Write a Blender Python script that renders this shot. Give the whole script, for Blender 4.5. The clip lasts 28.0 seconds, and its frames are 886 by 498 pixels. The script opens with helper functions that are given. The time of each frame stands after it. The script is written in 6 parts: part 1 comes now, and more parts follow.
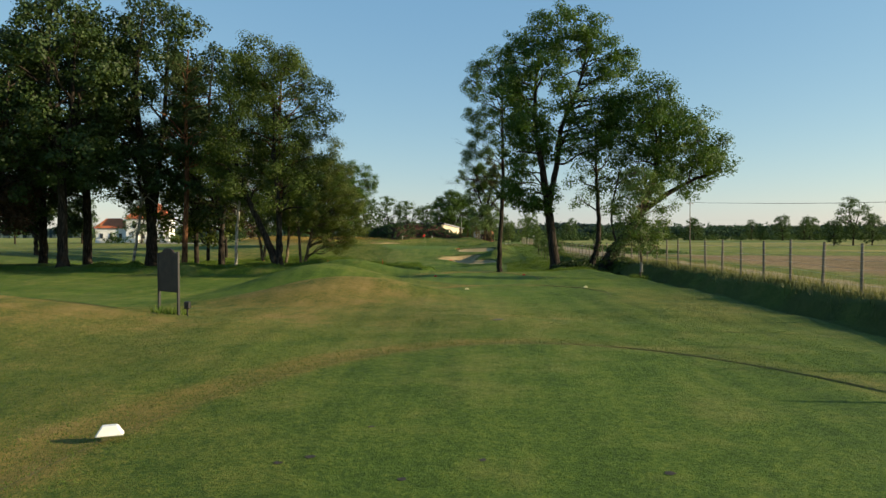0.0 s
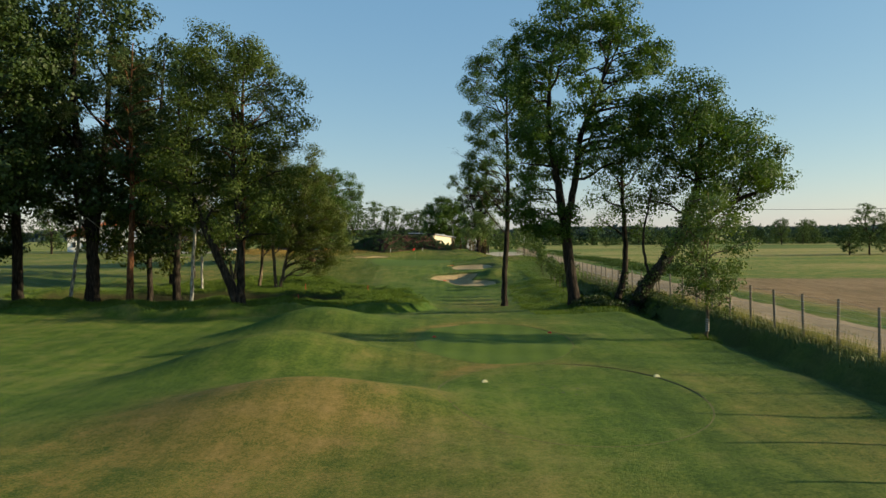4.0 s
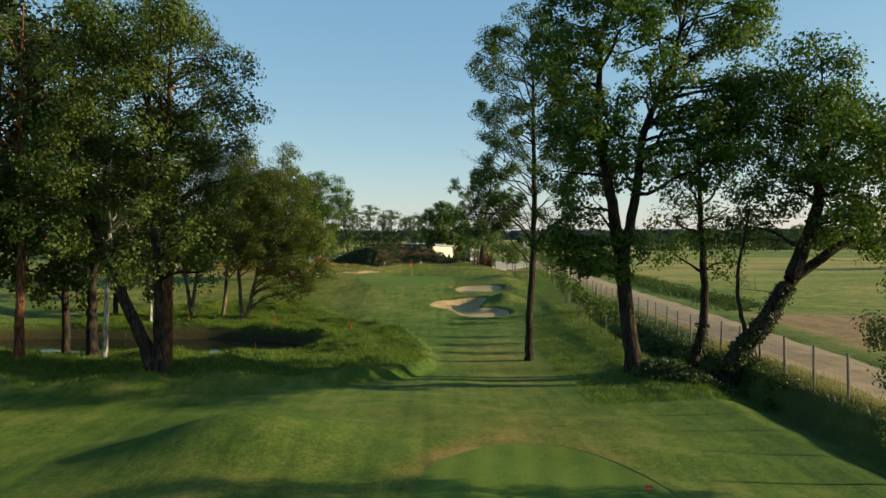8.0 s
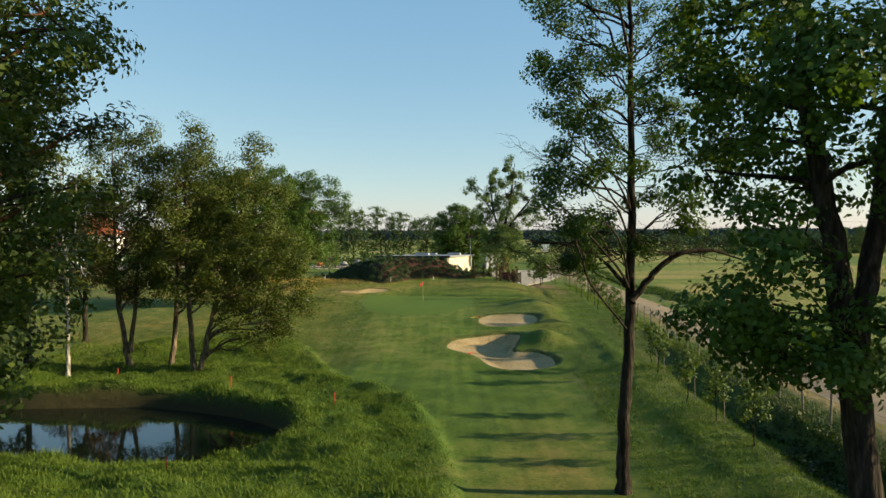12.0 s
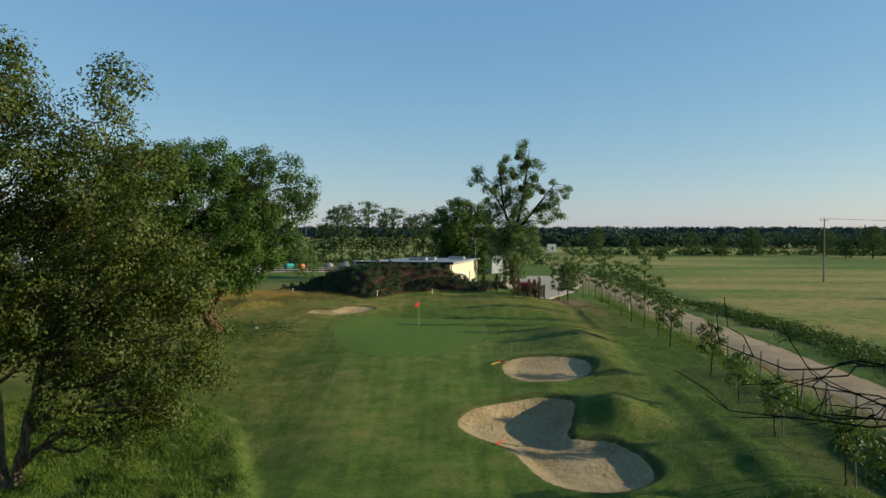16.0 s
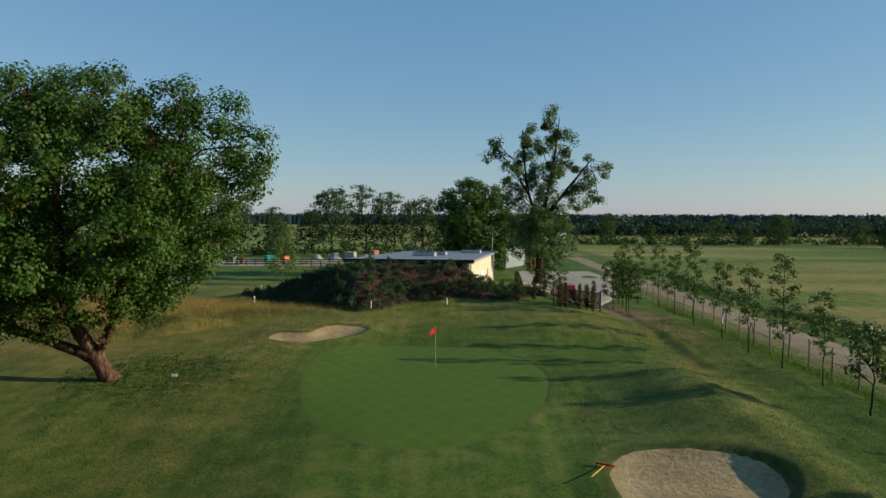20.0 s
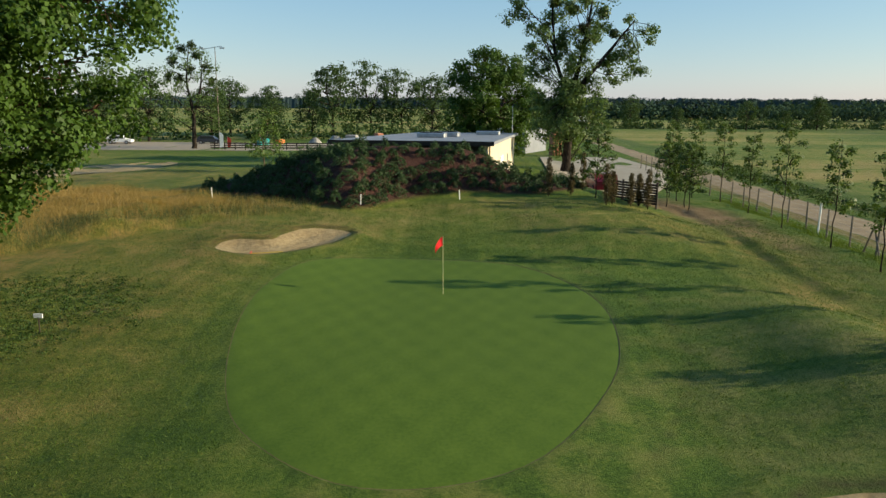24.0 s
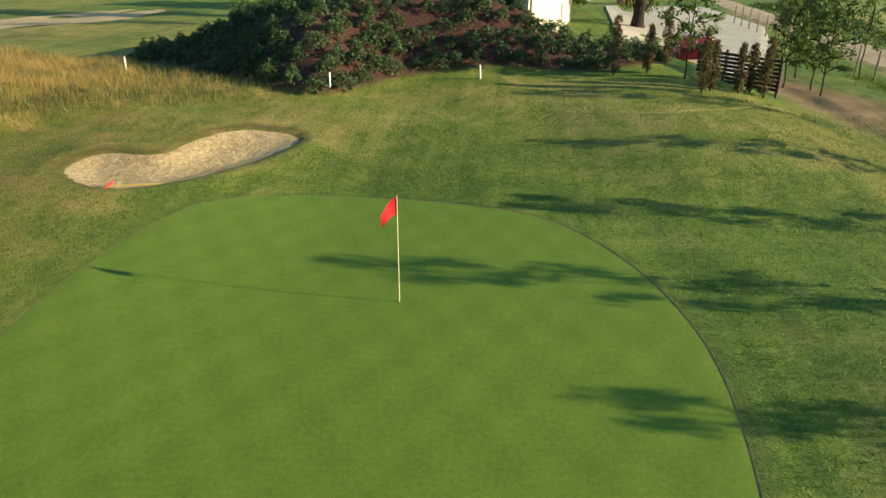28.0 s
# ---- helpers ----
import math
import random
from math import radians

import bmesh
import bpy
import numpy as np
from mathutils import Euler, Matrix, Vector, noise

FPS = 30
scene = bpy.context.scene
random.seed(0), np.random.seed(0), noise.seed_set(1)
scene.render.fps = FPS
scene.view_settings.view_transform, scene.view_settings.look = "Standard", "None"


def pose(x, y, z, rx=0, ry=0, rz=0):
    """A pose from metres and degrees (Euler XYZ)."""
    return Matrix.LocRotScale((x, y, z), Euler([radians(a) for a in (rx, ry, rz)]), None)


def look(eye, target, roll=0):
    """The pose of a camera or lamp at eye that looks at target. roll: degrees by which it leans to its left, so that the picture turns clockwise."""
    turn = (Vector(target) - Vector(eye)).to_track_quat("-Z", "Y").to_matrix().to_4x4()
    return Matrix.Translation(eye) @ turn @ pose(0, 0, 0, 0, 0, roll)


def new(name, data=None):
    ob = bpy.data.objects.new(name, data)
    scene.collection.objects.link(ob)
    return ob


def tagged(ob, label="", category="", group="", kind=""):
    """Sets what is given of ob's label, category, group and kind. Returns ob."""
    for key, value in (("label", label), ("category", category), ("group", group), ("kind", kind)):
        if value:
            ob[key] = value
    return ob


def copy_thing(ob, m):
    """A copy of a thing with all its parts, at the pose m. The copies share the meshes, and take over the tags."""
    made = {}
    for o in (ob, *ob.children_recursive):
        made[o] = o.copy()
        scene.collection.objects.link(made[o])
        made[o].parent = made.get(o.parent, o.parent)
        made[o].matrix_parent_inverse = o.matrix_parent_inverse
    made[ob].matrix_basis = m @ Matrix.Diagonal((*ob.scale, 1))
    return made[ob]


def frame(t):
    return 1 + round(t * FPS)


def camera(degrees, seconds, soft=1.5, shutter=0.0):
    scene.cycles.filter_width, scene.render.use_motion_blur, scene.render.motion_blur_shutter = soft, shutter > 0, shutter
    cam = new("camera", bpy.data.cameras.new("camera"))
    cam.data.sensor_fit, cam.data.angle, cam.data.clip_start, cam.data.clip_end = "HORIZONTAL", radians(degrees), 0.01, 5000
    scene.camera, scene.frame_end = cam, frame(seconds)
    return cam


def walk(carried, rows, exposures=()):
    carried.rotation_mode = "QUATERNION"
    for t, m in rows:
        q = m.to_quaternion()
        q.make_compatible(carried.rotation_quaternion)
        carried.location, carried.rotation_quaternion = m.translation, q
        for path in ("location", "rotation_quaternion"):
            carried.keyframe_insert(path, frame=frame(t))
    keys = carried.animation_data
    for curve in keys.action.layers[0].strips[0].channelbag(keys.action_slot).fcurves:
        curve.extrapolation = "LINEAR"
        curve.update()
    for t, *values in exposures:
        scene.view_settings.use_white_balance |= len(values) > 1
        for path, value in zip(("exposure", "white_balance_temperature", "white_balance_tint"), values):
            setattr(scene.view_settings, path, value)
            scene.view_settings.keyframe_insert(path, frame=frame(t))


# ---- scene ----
cam = camera(62.9, 28.0)
PATH = [
    (0, (0.671, -1.133, 1.784), (0.649, 0.867, 1.748), -0.1),
    (0.5, (0.787, -0.128, 2.093), (0.768, 1.872, 2.054), -0.0),
    (1, (0.827, 1.067, 2.405), (0.812, 3.067, 2.364), 0.1),
    (1.5, (0.774, 2.142, 2.645), (0.763, 4.142, 2.608), -0.2),
    (2, (0.608, 3.304, 2.954), (0.602, 5.304, 2.913), -0.1),
    (2.5, (0.386, 4.448, 3.147), (0.387, 6.448, 3.106), -0.1),
    (3, (0.168, 5.774, 3.287), (0.174, 7.773, 3.25), -0.2),
    (3.5, (0.079, 7.195, 3.521), (0.087, 9.195, 3.487), -0.4),
    (5.5, (-0.073, 14.082, 4.442), (-0.055, 16.082, 4.406), -0.3),
    (6, (-0.141, 15.711, 4.666), (-0.122, 17.711, 4.629), -0.4),
    (6.5, (-0.181, 17.215, 4.867), (-0.163, 19.214, 4.831), -0.3),
    (7, (-0.176, 19.129, 5.118), (-0.16, 21.129, 5.081), -0.3),
    (7.5, (-0.196, 20.957, 5.312), (-0.181, 22.956, 5.277), -0.2),
    (8, (-0.209, 22.973, 5.545), (-0.195, 24.973, 5.512), -0.2),
    (8.5, (-0.286, 24.903, 5.871), (-0.269, 26.903, 5.835), -0.2),
    (9, (-0.296, 27.051, 6.244), (-0.274, 29.051, 6.206), -0.1),
    (9.5, (-0.368, 29.149, 6.546), (-0.336, 31.148, 6.507), -0.1),
    (10, (-0.366, 31.477, 6.832), (-0.33, 33.477, 6.793), -0.2),
    (10.5, (-0.576, 33.476, 6.946), (-0.557, 35.476, 6.911), -0.1),
    (11, (-0.706, 35.702, 7.127), (-0.72, 37.701, 7.089), -0.2),
    (11.5, (-0.799, 37.944, 7.109), (-0.816, 39.944, 7.073), -0.3),
    (13.5, (-1.125, 47.953, 7.629), (-1.126, 49.953, 7.587), 0.1),
    (14, (-1.248, 50.575, 7.651), (-1.247, 52.575, 7.608), 0.1),
    (14.5, (-1.505, 53.409, 7.61), (-1.501, 55.409, 7.567), 0.3),
    (15, (-1.422, 56.383, 7.564), (-1.425, 58.382, 7.521), 0.1),
    (15.5, (-1.573, 59.234, 7.589), (-1.574, 61.234, 7.544), 0.1),
    (16, (-1.695, 61.967, 7.624), (-1.698, 63.966, 7.579), 0.1),
    (16.5, (-1.858, 64.767, 7.638), (-1.861, 66.767, 7.593), 0.2),
    (17, (-2.033, 67.848, 7.615), (-2.037, 69.848, 7.569), 0.3),
    (17.5, (-2.311, 70.697, 7.63), (-2.314, 72.697, 7.583), 0.3),
    (18, (-2.57, 73.641, 7.578), (-2.57, 75.641, 7.533), 0.3),
    (18.5, (-2.771, 76.254, 7.607), (-2.769, 78.253, 7.563), 0.2),
    (19, (-3.094, 78.821, 7.659), (-3.086, 80.821, 7.621), 0.2),
    (19.5, (-3.322, 80.859, 7.7), (-3.311, 82.859, 7.659), 0.3),
    (20, (-3.566, 82.734, 7.625), (-3.554, 84.733, 7.545), 0.2),
    (20.5, (-3.78, 84.235, 7.46), (-3.77, 86.23, 7.314), 0.2),
    (21, (-4.049, 85.622, 7.249), (-4.042, 87.611, 7.038), 0.2),
    (21.5, (-4.259, 86.838, 7.043), (-4.255, 88.822, 6.788), 0.2),
    (23.5, (-3.77, 93.236, 6.708), (-3.789, 95.202, 6.345), 0.3),
    (24, (-3.494, 95.022, 6.687), (-3.511, 96.984, 6.296), 0.3),
    (24.5, (-3.215, 96.636, 6.692), (-3.235, 98.591, 6.272), 0.3),
    (25, (-2.97, 98.288, 6.684), (-3.004, 100.234, 6.228), 0.3),
    (25.5, (-2.75, 99.736, 6.718), (-2.803, 101.673, 6.221), 0.3),
    (26, (-2.574, 101.459, 6.714), (-2.646, 103.38, 6.165), 0.3),
    (26.5, (-2.401, 103.016, 6.659), (-2.494, 104.92, 6.055), 0.2),
    (27, (-2.245, 104.708, 6.567), (-2.363, 106.591, 5.902), 0.3),
    (27.5, (-2.089, 106.341, 6.428), (-2.228, 108.201, 5.705), 0.3),
    (28, (-1.85, 108.134, 6.304), (-2.006, 109.968, 5.521), 0.4),
]
EXPOSURE = [(0, 0.80, 7000, 10), (3.5, 0.72, 7000, 10), (8, 0.86, 7150, 10), (11.5, 1.0, 7250, 10), (14, 0.78, 6800, 10), (17, 0.42, 6150, 10), (20, 0.30, 6150, 10), (22, 0.46, 6500, 10), (24, 0.76, 6550, 10), (26, 1.1, 6800, 10), (28, 1.45, 6900, 10)]
walk(cam, [(t, look(eye, target, roll)) for t, eye, target, roll in PATH], EXPOSURE)

# ---- world, sun, exposure ----
SUN_AZ = math.atan2(-0.075, 0.99)       # direction towards the sun, in plan
SUN_EL = radians(16.4)
world = bpy.data.worlds.new("sky")
scene.world = world
world.use_nodes = True
wn = world.node_tree
sky = wn.nodes.new("ShaderNodeTexSky")
sky.sky_type = "NISHITA"
sky.sun_disc = False
sky.sun_elevation = SUN_EL
sky.sun_rotation = math.pi / 2 - SUN_AZ
sky.altitude = 0
sky.air_density, sky.dust_density, sky.ozone_density = 1.0, 0.3, 3.0
haze = []
for mode, tint in (("MULTIPLY", (0.85, 0.68, 0.42)), ("ADD", (0.30, 1.2, 2.7))):
    n = wn.nodes.new("ShaderNodeMix")
    n.data_type, n.blend_type, n.inputs[0].default_value, n.inputs[7].default_value = "RGBA", mode, 1.0, (*tint, 1)
    haze.append(n)
wn.links.new(sky.outputs[0], haze[0].inputs[6])
wn.links.new(haze[0].outputs[2], haze[1].inputs[6])
wn.links.new(haze[1].outputs[2], wn.nodes["Background"].inputs[0])
wn.nodes["Background"].inputs[1].default_value = 0.092
sun = new("sun", bpy.data.lights.new("sun", "SUN"))
sun.data.energy, sun.data.angle, sun.data.color = 4.95, radians(0.5), (1.0, 0.86, 0.60)
sun.matrix_world = look((60, 40, 40), (60 - math.cos(SUN_AZ) * math.cos(SUN_EL), 40 - math.sin(SUN_AZ) * math.cos(SUN_EL), 40 - math.sin(SUN_EL)))


# ---- materials ----
def material(name, rough=0.8, metal=0.0, spec=0.3):
    m = bpy.data.materials.new(name)
    m.use_nodes = True
    p = m.node_tree.nodes["Principled BSDF"]
    p.inputs["Roughness"].default_value = rough
    p.inputs["Metallic"].default_value = metal
    p.inputs["Specular IOR Level"].default_value = spec
    return m, m.node_tree, p


def noise_node(nt, scale, detail=4.0, coords="Object", rough=0.6):
    tc = nt.nodes.new("ShaderNodeTexCoord")
    n = nt.nodes.new("ShaderNodeTexNoise")
    n.inputs["Scale"].default_value, n.inputs["Detail"].default_value, n.inputs["Roughness"].default_value = scale, detail, rough
    nt.links.new(tc.outputs[coords], n.inputs["Vector"])
    return n


def ramp(nt, fac, stops):
    r = nt.nodes.new("ShaderNodeValToRGB")
    while len(r.color_ramp.elements) < len(stops):
        r.color_ramp.elements.new(0.5)
    for e, (pos, col) in zip(r.color_ramp.elements, stops):
        e.position, e.color = pos, (*col, 1) if len(col) == 3 else col
    nt.links.new(fac, r.inputs[0])
    return r.outputs[0]


def mix(nt, fac, a, b, mode="MIX"):
    n = nt.nodes.new("ShaderNodeMix")
    n.data_type, n.blend_type = "RGBA", mode
    for sock, val in ((n.inputs[0], fac), (n.inputs[6], a), (n.inputs[7], b)):
        if isinstance(val, bpy.types.NodeSocket):
            nt.links.new(val, sock)
        elif isinstance(val, tuple):
            sock.default_value = (*val, 1)
        else:
            sock.default_value = val
    return n.outputs[2]


def calc(nt, op, a, b=0.0, c=None, clamp=False):
    n = nt.nodes.new("ShaderNodeMath")
    n.operation, n.use_clamp = op, clamp
    for sock, val in zip(n.inputs, (a, b, c)):
        if isinstance(val, bpy.types.NodeSocket):
            nt.links.new(val, sock)
        elif val is not None:
            sock.default_value = val
    return n.outputs[0]


def bump(nt, p, height, strength, dist):
    b = nt.nodes.new("ShaderNodeBump")
    b.inputs["Strength"].default_value, b.inputs["Distance"].default_value = strength, dist
    nt.links.new(height, b.inputs["Height"])
    nt.links.new(b.outputs[0], p.inputs["Normal"])


def mottled(name, a, b, scale=3.0, rough=0.8, metal=0.0, relief=0.0, fine=40.0, spec=0.3):
    """Two colours mixed by noise at two scales, with fine relief."""
    m, nt, p = material(name, rough, metal, spec)
    big, small = noise_node(nt, scale), noise_node(nt, fine, 3.0)
    f = calc(nt, "ADD", calc(nt, "MULTIPLY", big.outputs[0], 0.65), calc(nt, "MULTIPLY", small.outputs[0], 0.35))
    nt.links.new(ramp(nt, f, [(0.35, a), (0.65, b)]), p.inputs["Base Color"])
    if relief:
        bump(nt, p, small.outputs[0], 0.8, relief)
    return m


def leaf_material(name, dark, light, shine=0.35, trans=0.35):
    m, nt, p = material(name, 0.55, 0.0, shine)
    geo = nt.nodes.new("ShaderNodeNewGeometry")
    info = nt.nodes.new("ShaderNodeObjectInfo")
    patch = noise_node(nt, 0.45, 3.0)
    f = calc(nt, "ADD", calc(nt, "MULTIPLY", geo.outputs["Random Per Island"], 0.38), calc(nt, "MULTIPLY", patch.outputs[0], 0.72))
    f = calc(nt, "ADD", f, calc(nt, "MULTIPLY", info.outputs["Random"], 0.12))
    col = ramp(nt, f, [(0.1, dark), (0.95, light)])
    nt.links.new(col, p.inputs["Base Color"])
    t = nt.nodes.new("ShaderNodeBsdfTranslucent")
    nt.links.new(mix(nt, 1.0, col, (1.2, 1.15, 0.45), "MULTIPLY"), t.inputs[0])
    s = nt.nodes.new("ShaderNodeMixShader")
    s.inputs[0].default_value = trans
    nt.links.new(p.outputs[0], s.inputs[1])
    nt.links.new(t.outputs[0], s.inputs[2])
    nt.links.new(s.outputs[0], nt.nodes["Material Output"].inputs[0])
    return m


def attr(nt, name):
    a = nt.nodes.new("ShaderNodeAttribute")
    a.attribute_name = name
    return a.outputs["Fac"]


def turf_material():
    """Mown and rough grass, dry grass, ploughed soil and hay, blended by the ground's own masks."""
    m, nt, p = material("turf", 0.9, 0.0, 0.15)
    p.inputs["Sheen Weight"].default_value, p.inputs["Sheen Roughness"].default_value, p.inputs["Sheen Tint"].default_value = 0.02, 0.45, (0.75, 0.85, 0.25, 1)
    big, mid, fine = noise_node(nt, 0.07, 5), noise_node(nt, 0.9, 5), noise_node(nt, 22.0, 4)
    speck = noise_node(nt, 75.0, 2)
    grain = noise_node(nt, 7.0, 5)
    f = calc(nt, "ADD", calc(nt, "MULTIPLY", mid.outputs[0], 0.26), calc(nt, "MULTIPLY", fine.outputs[0], 0.42))
    f = calc(nt, "ADD", f, calc(nt, "MULTIPLY", grain.outputs[0], 0.32))
    tc = nt.nodes.new("ShaderNodeTexCoord")
    mp = nt.nodes.new("ShaderNodeMapping")
    mp.inputs["Scale"].default_value = (1.9, 0.07, 1)
    mp.inputs["Rotation"].default_value = (0, 0, radians(3))
    mow = nt.nodes.new("ShaderNodeTexNoise")
    mow.inputs["Scale"].default_value, mow.inputs["Detail"].default_value = 1.0, 3.0
    nt.links.new(tc.outputs["Object"], mp.inputs[0])
    nt.links.new(mp.outputs[0], mow.inputs["Vector"])
    f = calc(nt, "ADD", f, calc(nt, "MULTIPLY", calc(nt, "SUBTRACT", mow.outputs[0], 0.5), 0.22))
    f = calc(nt, "ADD", f, calc(nt, "MULTIPLY", calc(nt, "SUBTRACT", big.outputs[0], 0.5), 0.30))
    lawn = ramp(nt, f, [(0.38, (0.024, 0.058, 0.006)), (0.5, (0.058, 0.112, 0.012)), (0.61, (0.115, 0.160, 0.020))])
    dry = ramp(nt, f, [(0.38, (0.070, 0.088, 0.013)), (0.5, (0.162, 0.127, 0.028)), (0.63, (0.27, 0.182, 0.054))])
    rough = ramp(nt, f, [(0.36, (0.020, 0.050, 0.0055)), (0.5, (0.047, 0.097, 0.011)), (0.64, (0.105, 0.152, 0.022))])
    col = mix(nt, calc(nt, "MULTIPLY", attr(nt, "rough"), 1.0, clamp=True), lawn, rough)
    wob = calc(nt, "SUBTRACT", calc(nt, "ADD", mid.outputs[0], big.outputs[0]), 1.0)
    patchy = calc(nt, "ADD", calc(nt, "MULTIPLY", wob, 2.2), calc(nt, "MULTIPLY", calc(nt, "SUBTRACT", fine.outputs[0], 0.5), 2.4))
    d = calc(nt, "MULTIPLY", attr(nt, "dry"), calc(nt, "ADD", patchy, 0.95), clamp=True)
    col = mix(nt, d, col, dry)
    mf = nt.nodes.new("ShaderNodeMapping")
    mf.inputs["Scale"].default_value = (0.012, 0.055, 1)
    band = nt.nodes.new("ShaderNodeTexNoise")
    band.inputs["Scale"].default_value, band.inputs["Detail"].default_value = 1.0, 5.0
    nt.links.new(tc.outputs["Object"], mf.inputs[0])
    nt.links.new(mf.outputs[0], band.inputs["Vector"])
    hf = calc(nt, "ADD", calc(nt, "MULTIPLY", band.outputs[0], 0.5), calc(nt, "ADD", calc(nt, "MULTIPLY", mid.outputs[0], 0.3), calc(nt, "MULTIPLY", grain.outputs[0], 0.2)))
    hay = ramp(nt, hf, [(0.43, (0.060, 0.108, 0.014)), (0.5, (0.135, 0.160, 0.028)), (0.57, (0.26, 0.205, 0.065))])
    weeds = ramp(nt, f, [(0.38, (0.018, 0.045, 0.008)), (0.5, (0.040, 0.085, 0.014)), (0.63, (0.085, 0.13, 0.03))])
    hay = mix(nt, calc(nt, "MULTIPLY", attr(nt, "weeds"), calc(nt, "ADD", calc(nt, "MULTIPLY", wob, 2.5), 0.9), clamp=True), hay, weeds)
    col = mix(nt, attr(nt, "field"), col, hay)
    soil = ramp(nt, f, [(0.36, (0.10, 0.072, 0.034)), (0.5, (0.20, 0.128, 0.064)), (0.64, (0.28, 0.195, 0.105))])
    s = calc(nt, "ADD", attr(nt, "soil"), calc(nt, "MULTIPLY", wob, 0.9), clamp=True)
    col = mix(nt, s, col, soil)
    mulch = ramp(nt, fine.outputs[0], [(0.38, (0.014, 0.007, 0.006)), (0.52, (0.050, 0.022, 0.017)), (0.64, (0.12, 0.055, 0.042))])
    col = mix(nt, attr(nt, "mulch"), col, mulch)
    # Dark earth of cut edges and banks; also paints shade along the fence.
    lip_and_shade = calc(nt, "MULTIPLY", attr(nt, "lip_and_shade"), calc(nt, "ADD", fine.outputs[0], 0.25), clamp=True)
    col = mix(nt, lip_and_shade, col, (0.042, 0.036, 0.016))
    nt.links.new(col, p.inputs["Base Color"])
    hgt = calc(nt, "ADD", calc(nt, "MULTIPLY", fine.outputs[0], 0.7), calc(nt, "MULTIPLY", speck.outputs[0], 0.5))
    hgt = calc(nt, "ADD", hgt, calc(nt, "MULTIPLY", mid.outputs[0], calc(nt, "ADD", calc(nt, "MULTIPLY", attr(nt, "rough"), 3.0), 0.6)))
    bump(nt, p, hgt, 0.9, 0.06)
    return m


def mown_material(name, a, b, stripe, angle, strength, fine=60.0, cross=False):
    """Close-mown turf with faint mowing stripes."""
    m, nt, p = material(name, 0.85, 0.0, 0.15)
    mid, small = noise_node(nt, 1.1, 5), noise_node(nt, fine, 3)
    grain = noise_node(nt, 11.0, 4)
    f = calc(nt, "ADD", calc(nt, "MULTIPLY", mid.outputs[0], 0.22), calc(nt, "MULTIPLY", small.outputs[0], 0.38))
    f = calc(nt, "ADD", f, calc(nt, "MULTIPLY", grain.outputs[0], 0.40))
    tc = nt.nodes.new("ShaderNodeTexCoord")
    waves = []
    for turn in ((angle, -angle) if cross else (angle,)):
        mp = nt.nodes.new("ShaderNodeMapping")
        mp.inputs["Rotation"].default_value = (0, 0, radians(turn))
        w = nt.nodes.new("ShaderNodeTexWave")
        w.wave_type, w.bands_direction, w.wave_profile = "BANDS", "X", "SIN"
        w.inputs["Scale"].default_value, w.inputs["Distortion"].default_value = 0.314 / stripe, 0.7
        nt.links.new(tc.outputs["Object"], mp.inputs[0])
        nt.links.new(mp.outputs[0], w.inputs["Vector"])
        waves.append(w.outputs["Fac"])
    s = waves[0] if len(waves) == 1 else calc(nt, "MULTIPLY", calc(nt, "ADD", waves[0], waves[1]), 0.5)
    f = calc(nt, "ADD", f, calc(nt, "MULTIPLY", calc(nt, "SUBTRACT", s, 0.5), strength))
    nt.links.new(ramp(nt, f, [(0.36, a), (0.64, b)]), p.inputs["Base Color"])
    bump(nt, p, small.outputs[0], 0.5, 0.012)
    return m


def sand_material():
    m, nt, p = material("sand", 0.95, 0.0, 0.1)
    big, mid, fine = noise_node(nt, 0.6, 4), noise_node(nt, 5.0, 5), noise_node(nt, 60.0, 3)
    f = calc(nt, "ADD", calc(nt, "MULTIPLY", big.outputs[0], 0.5), calc(nt, "MULTIPLY", mid.outputs[0], 0.5))
    nt.links.new(ramp(nt, f, [(0.34, (0.215, 0.155, 0.076)), (0.5, (0.315, 0.235, 0.122)), (0.66, (0.41, 0.318, 0.175))]), p.inputs["Base Color"])
    steps = noise_node(nt, 2.4, 3)
    hgt = calc(nt, "ADD", calc(nt, "MULTIPLY", mid.outputs[0], 1.0), calc(nt, "MULTIPLY", fine.outputs[0], 0.25))
    hgt = calc(nt, "ADD", hgt, calc(nt, "MULTIPLY", steps.outputs[0], 0.8))
    bump(nt, p, hgt, 0.9, 0.09)
    return m


def bark_material(name, a, b, c):
    m, nt, p = material(name, 0.95, 0.0, 0.1)
    tc = nt.nodes.new("ShaderNodeTexCoord")
    mp = nt.nodes.new("ShaderNodeMapping")
    mp.inputs["Scale"].default_value = (1, 1, 0.22)
    n = nt.nodes.new("ShaderNodeTexNoise")
    n.inputs["Scale"].default_value, n.inputs["Detail"].default_value = 9.0, 6.0
    nt.links.new(tc.outputs["Object"], mp.inputs[0])
    nt.links.new(mp.outputs[0], n.inputs["Vector"])
    big = noise_node(nt, 0.8, 3)
    f = calc(nt, "ADD", calc(nt, "MULTIPLY", n.outputs[0], 0.75), calc(nt, "MULTIPLY", big.outputs[0], 0.25))
    nt.links.new(ramp(nt, f, [(0.35, a), (0.52, b), (0.68, c)]), p.inputs["Base Color"])
    bump(nt, p, n.outputs[0], 1.0, 0.09)
    return m


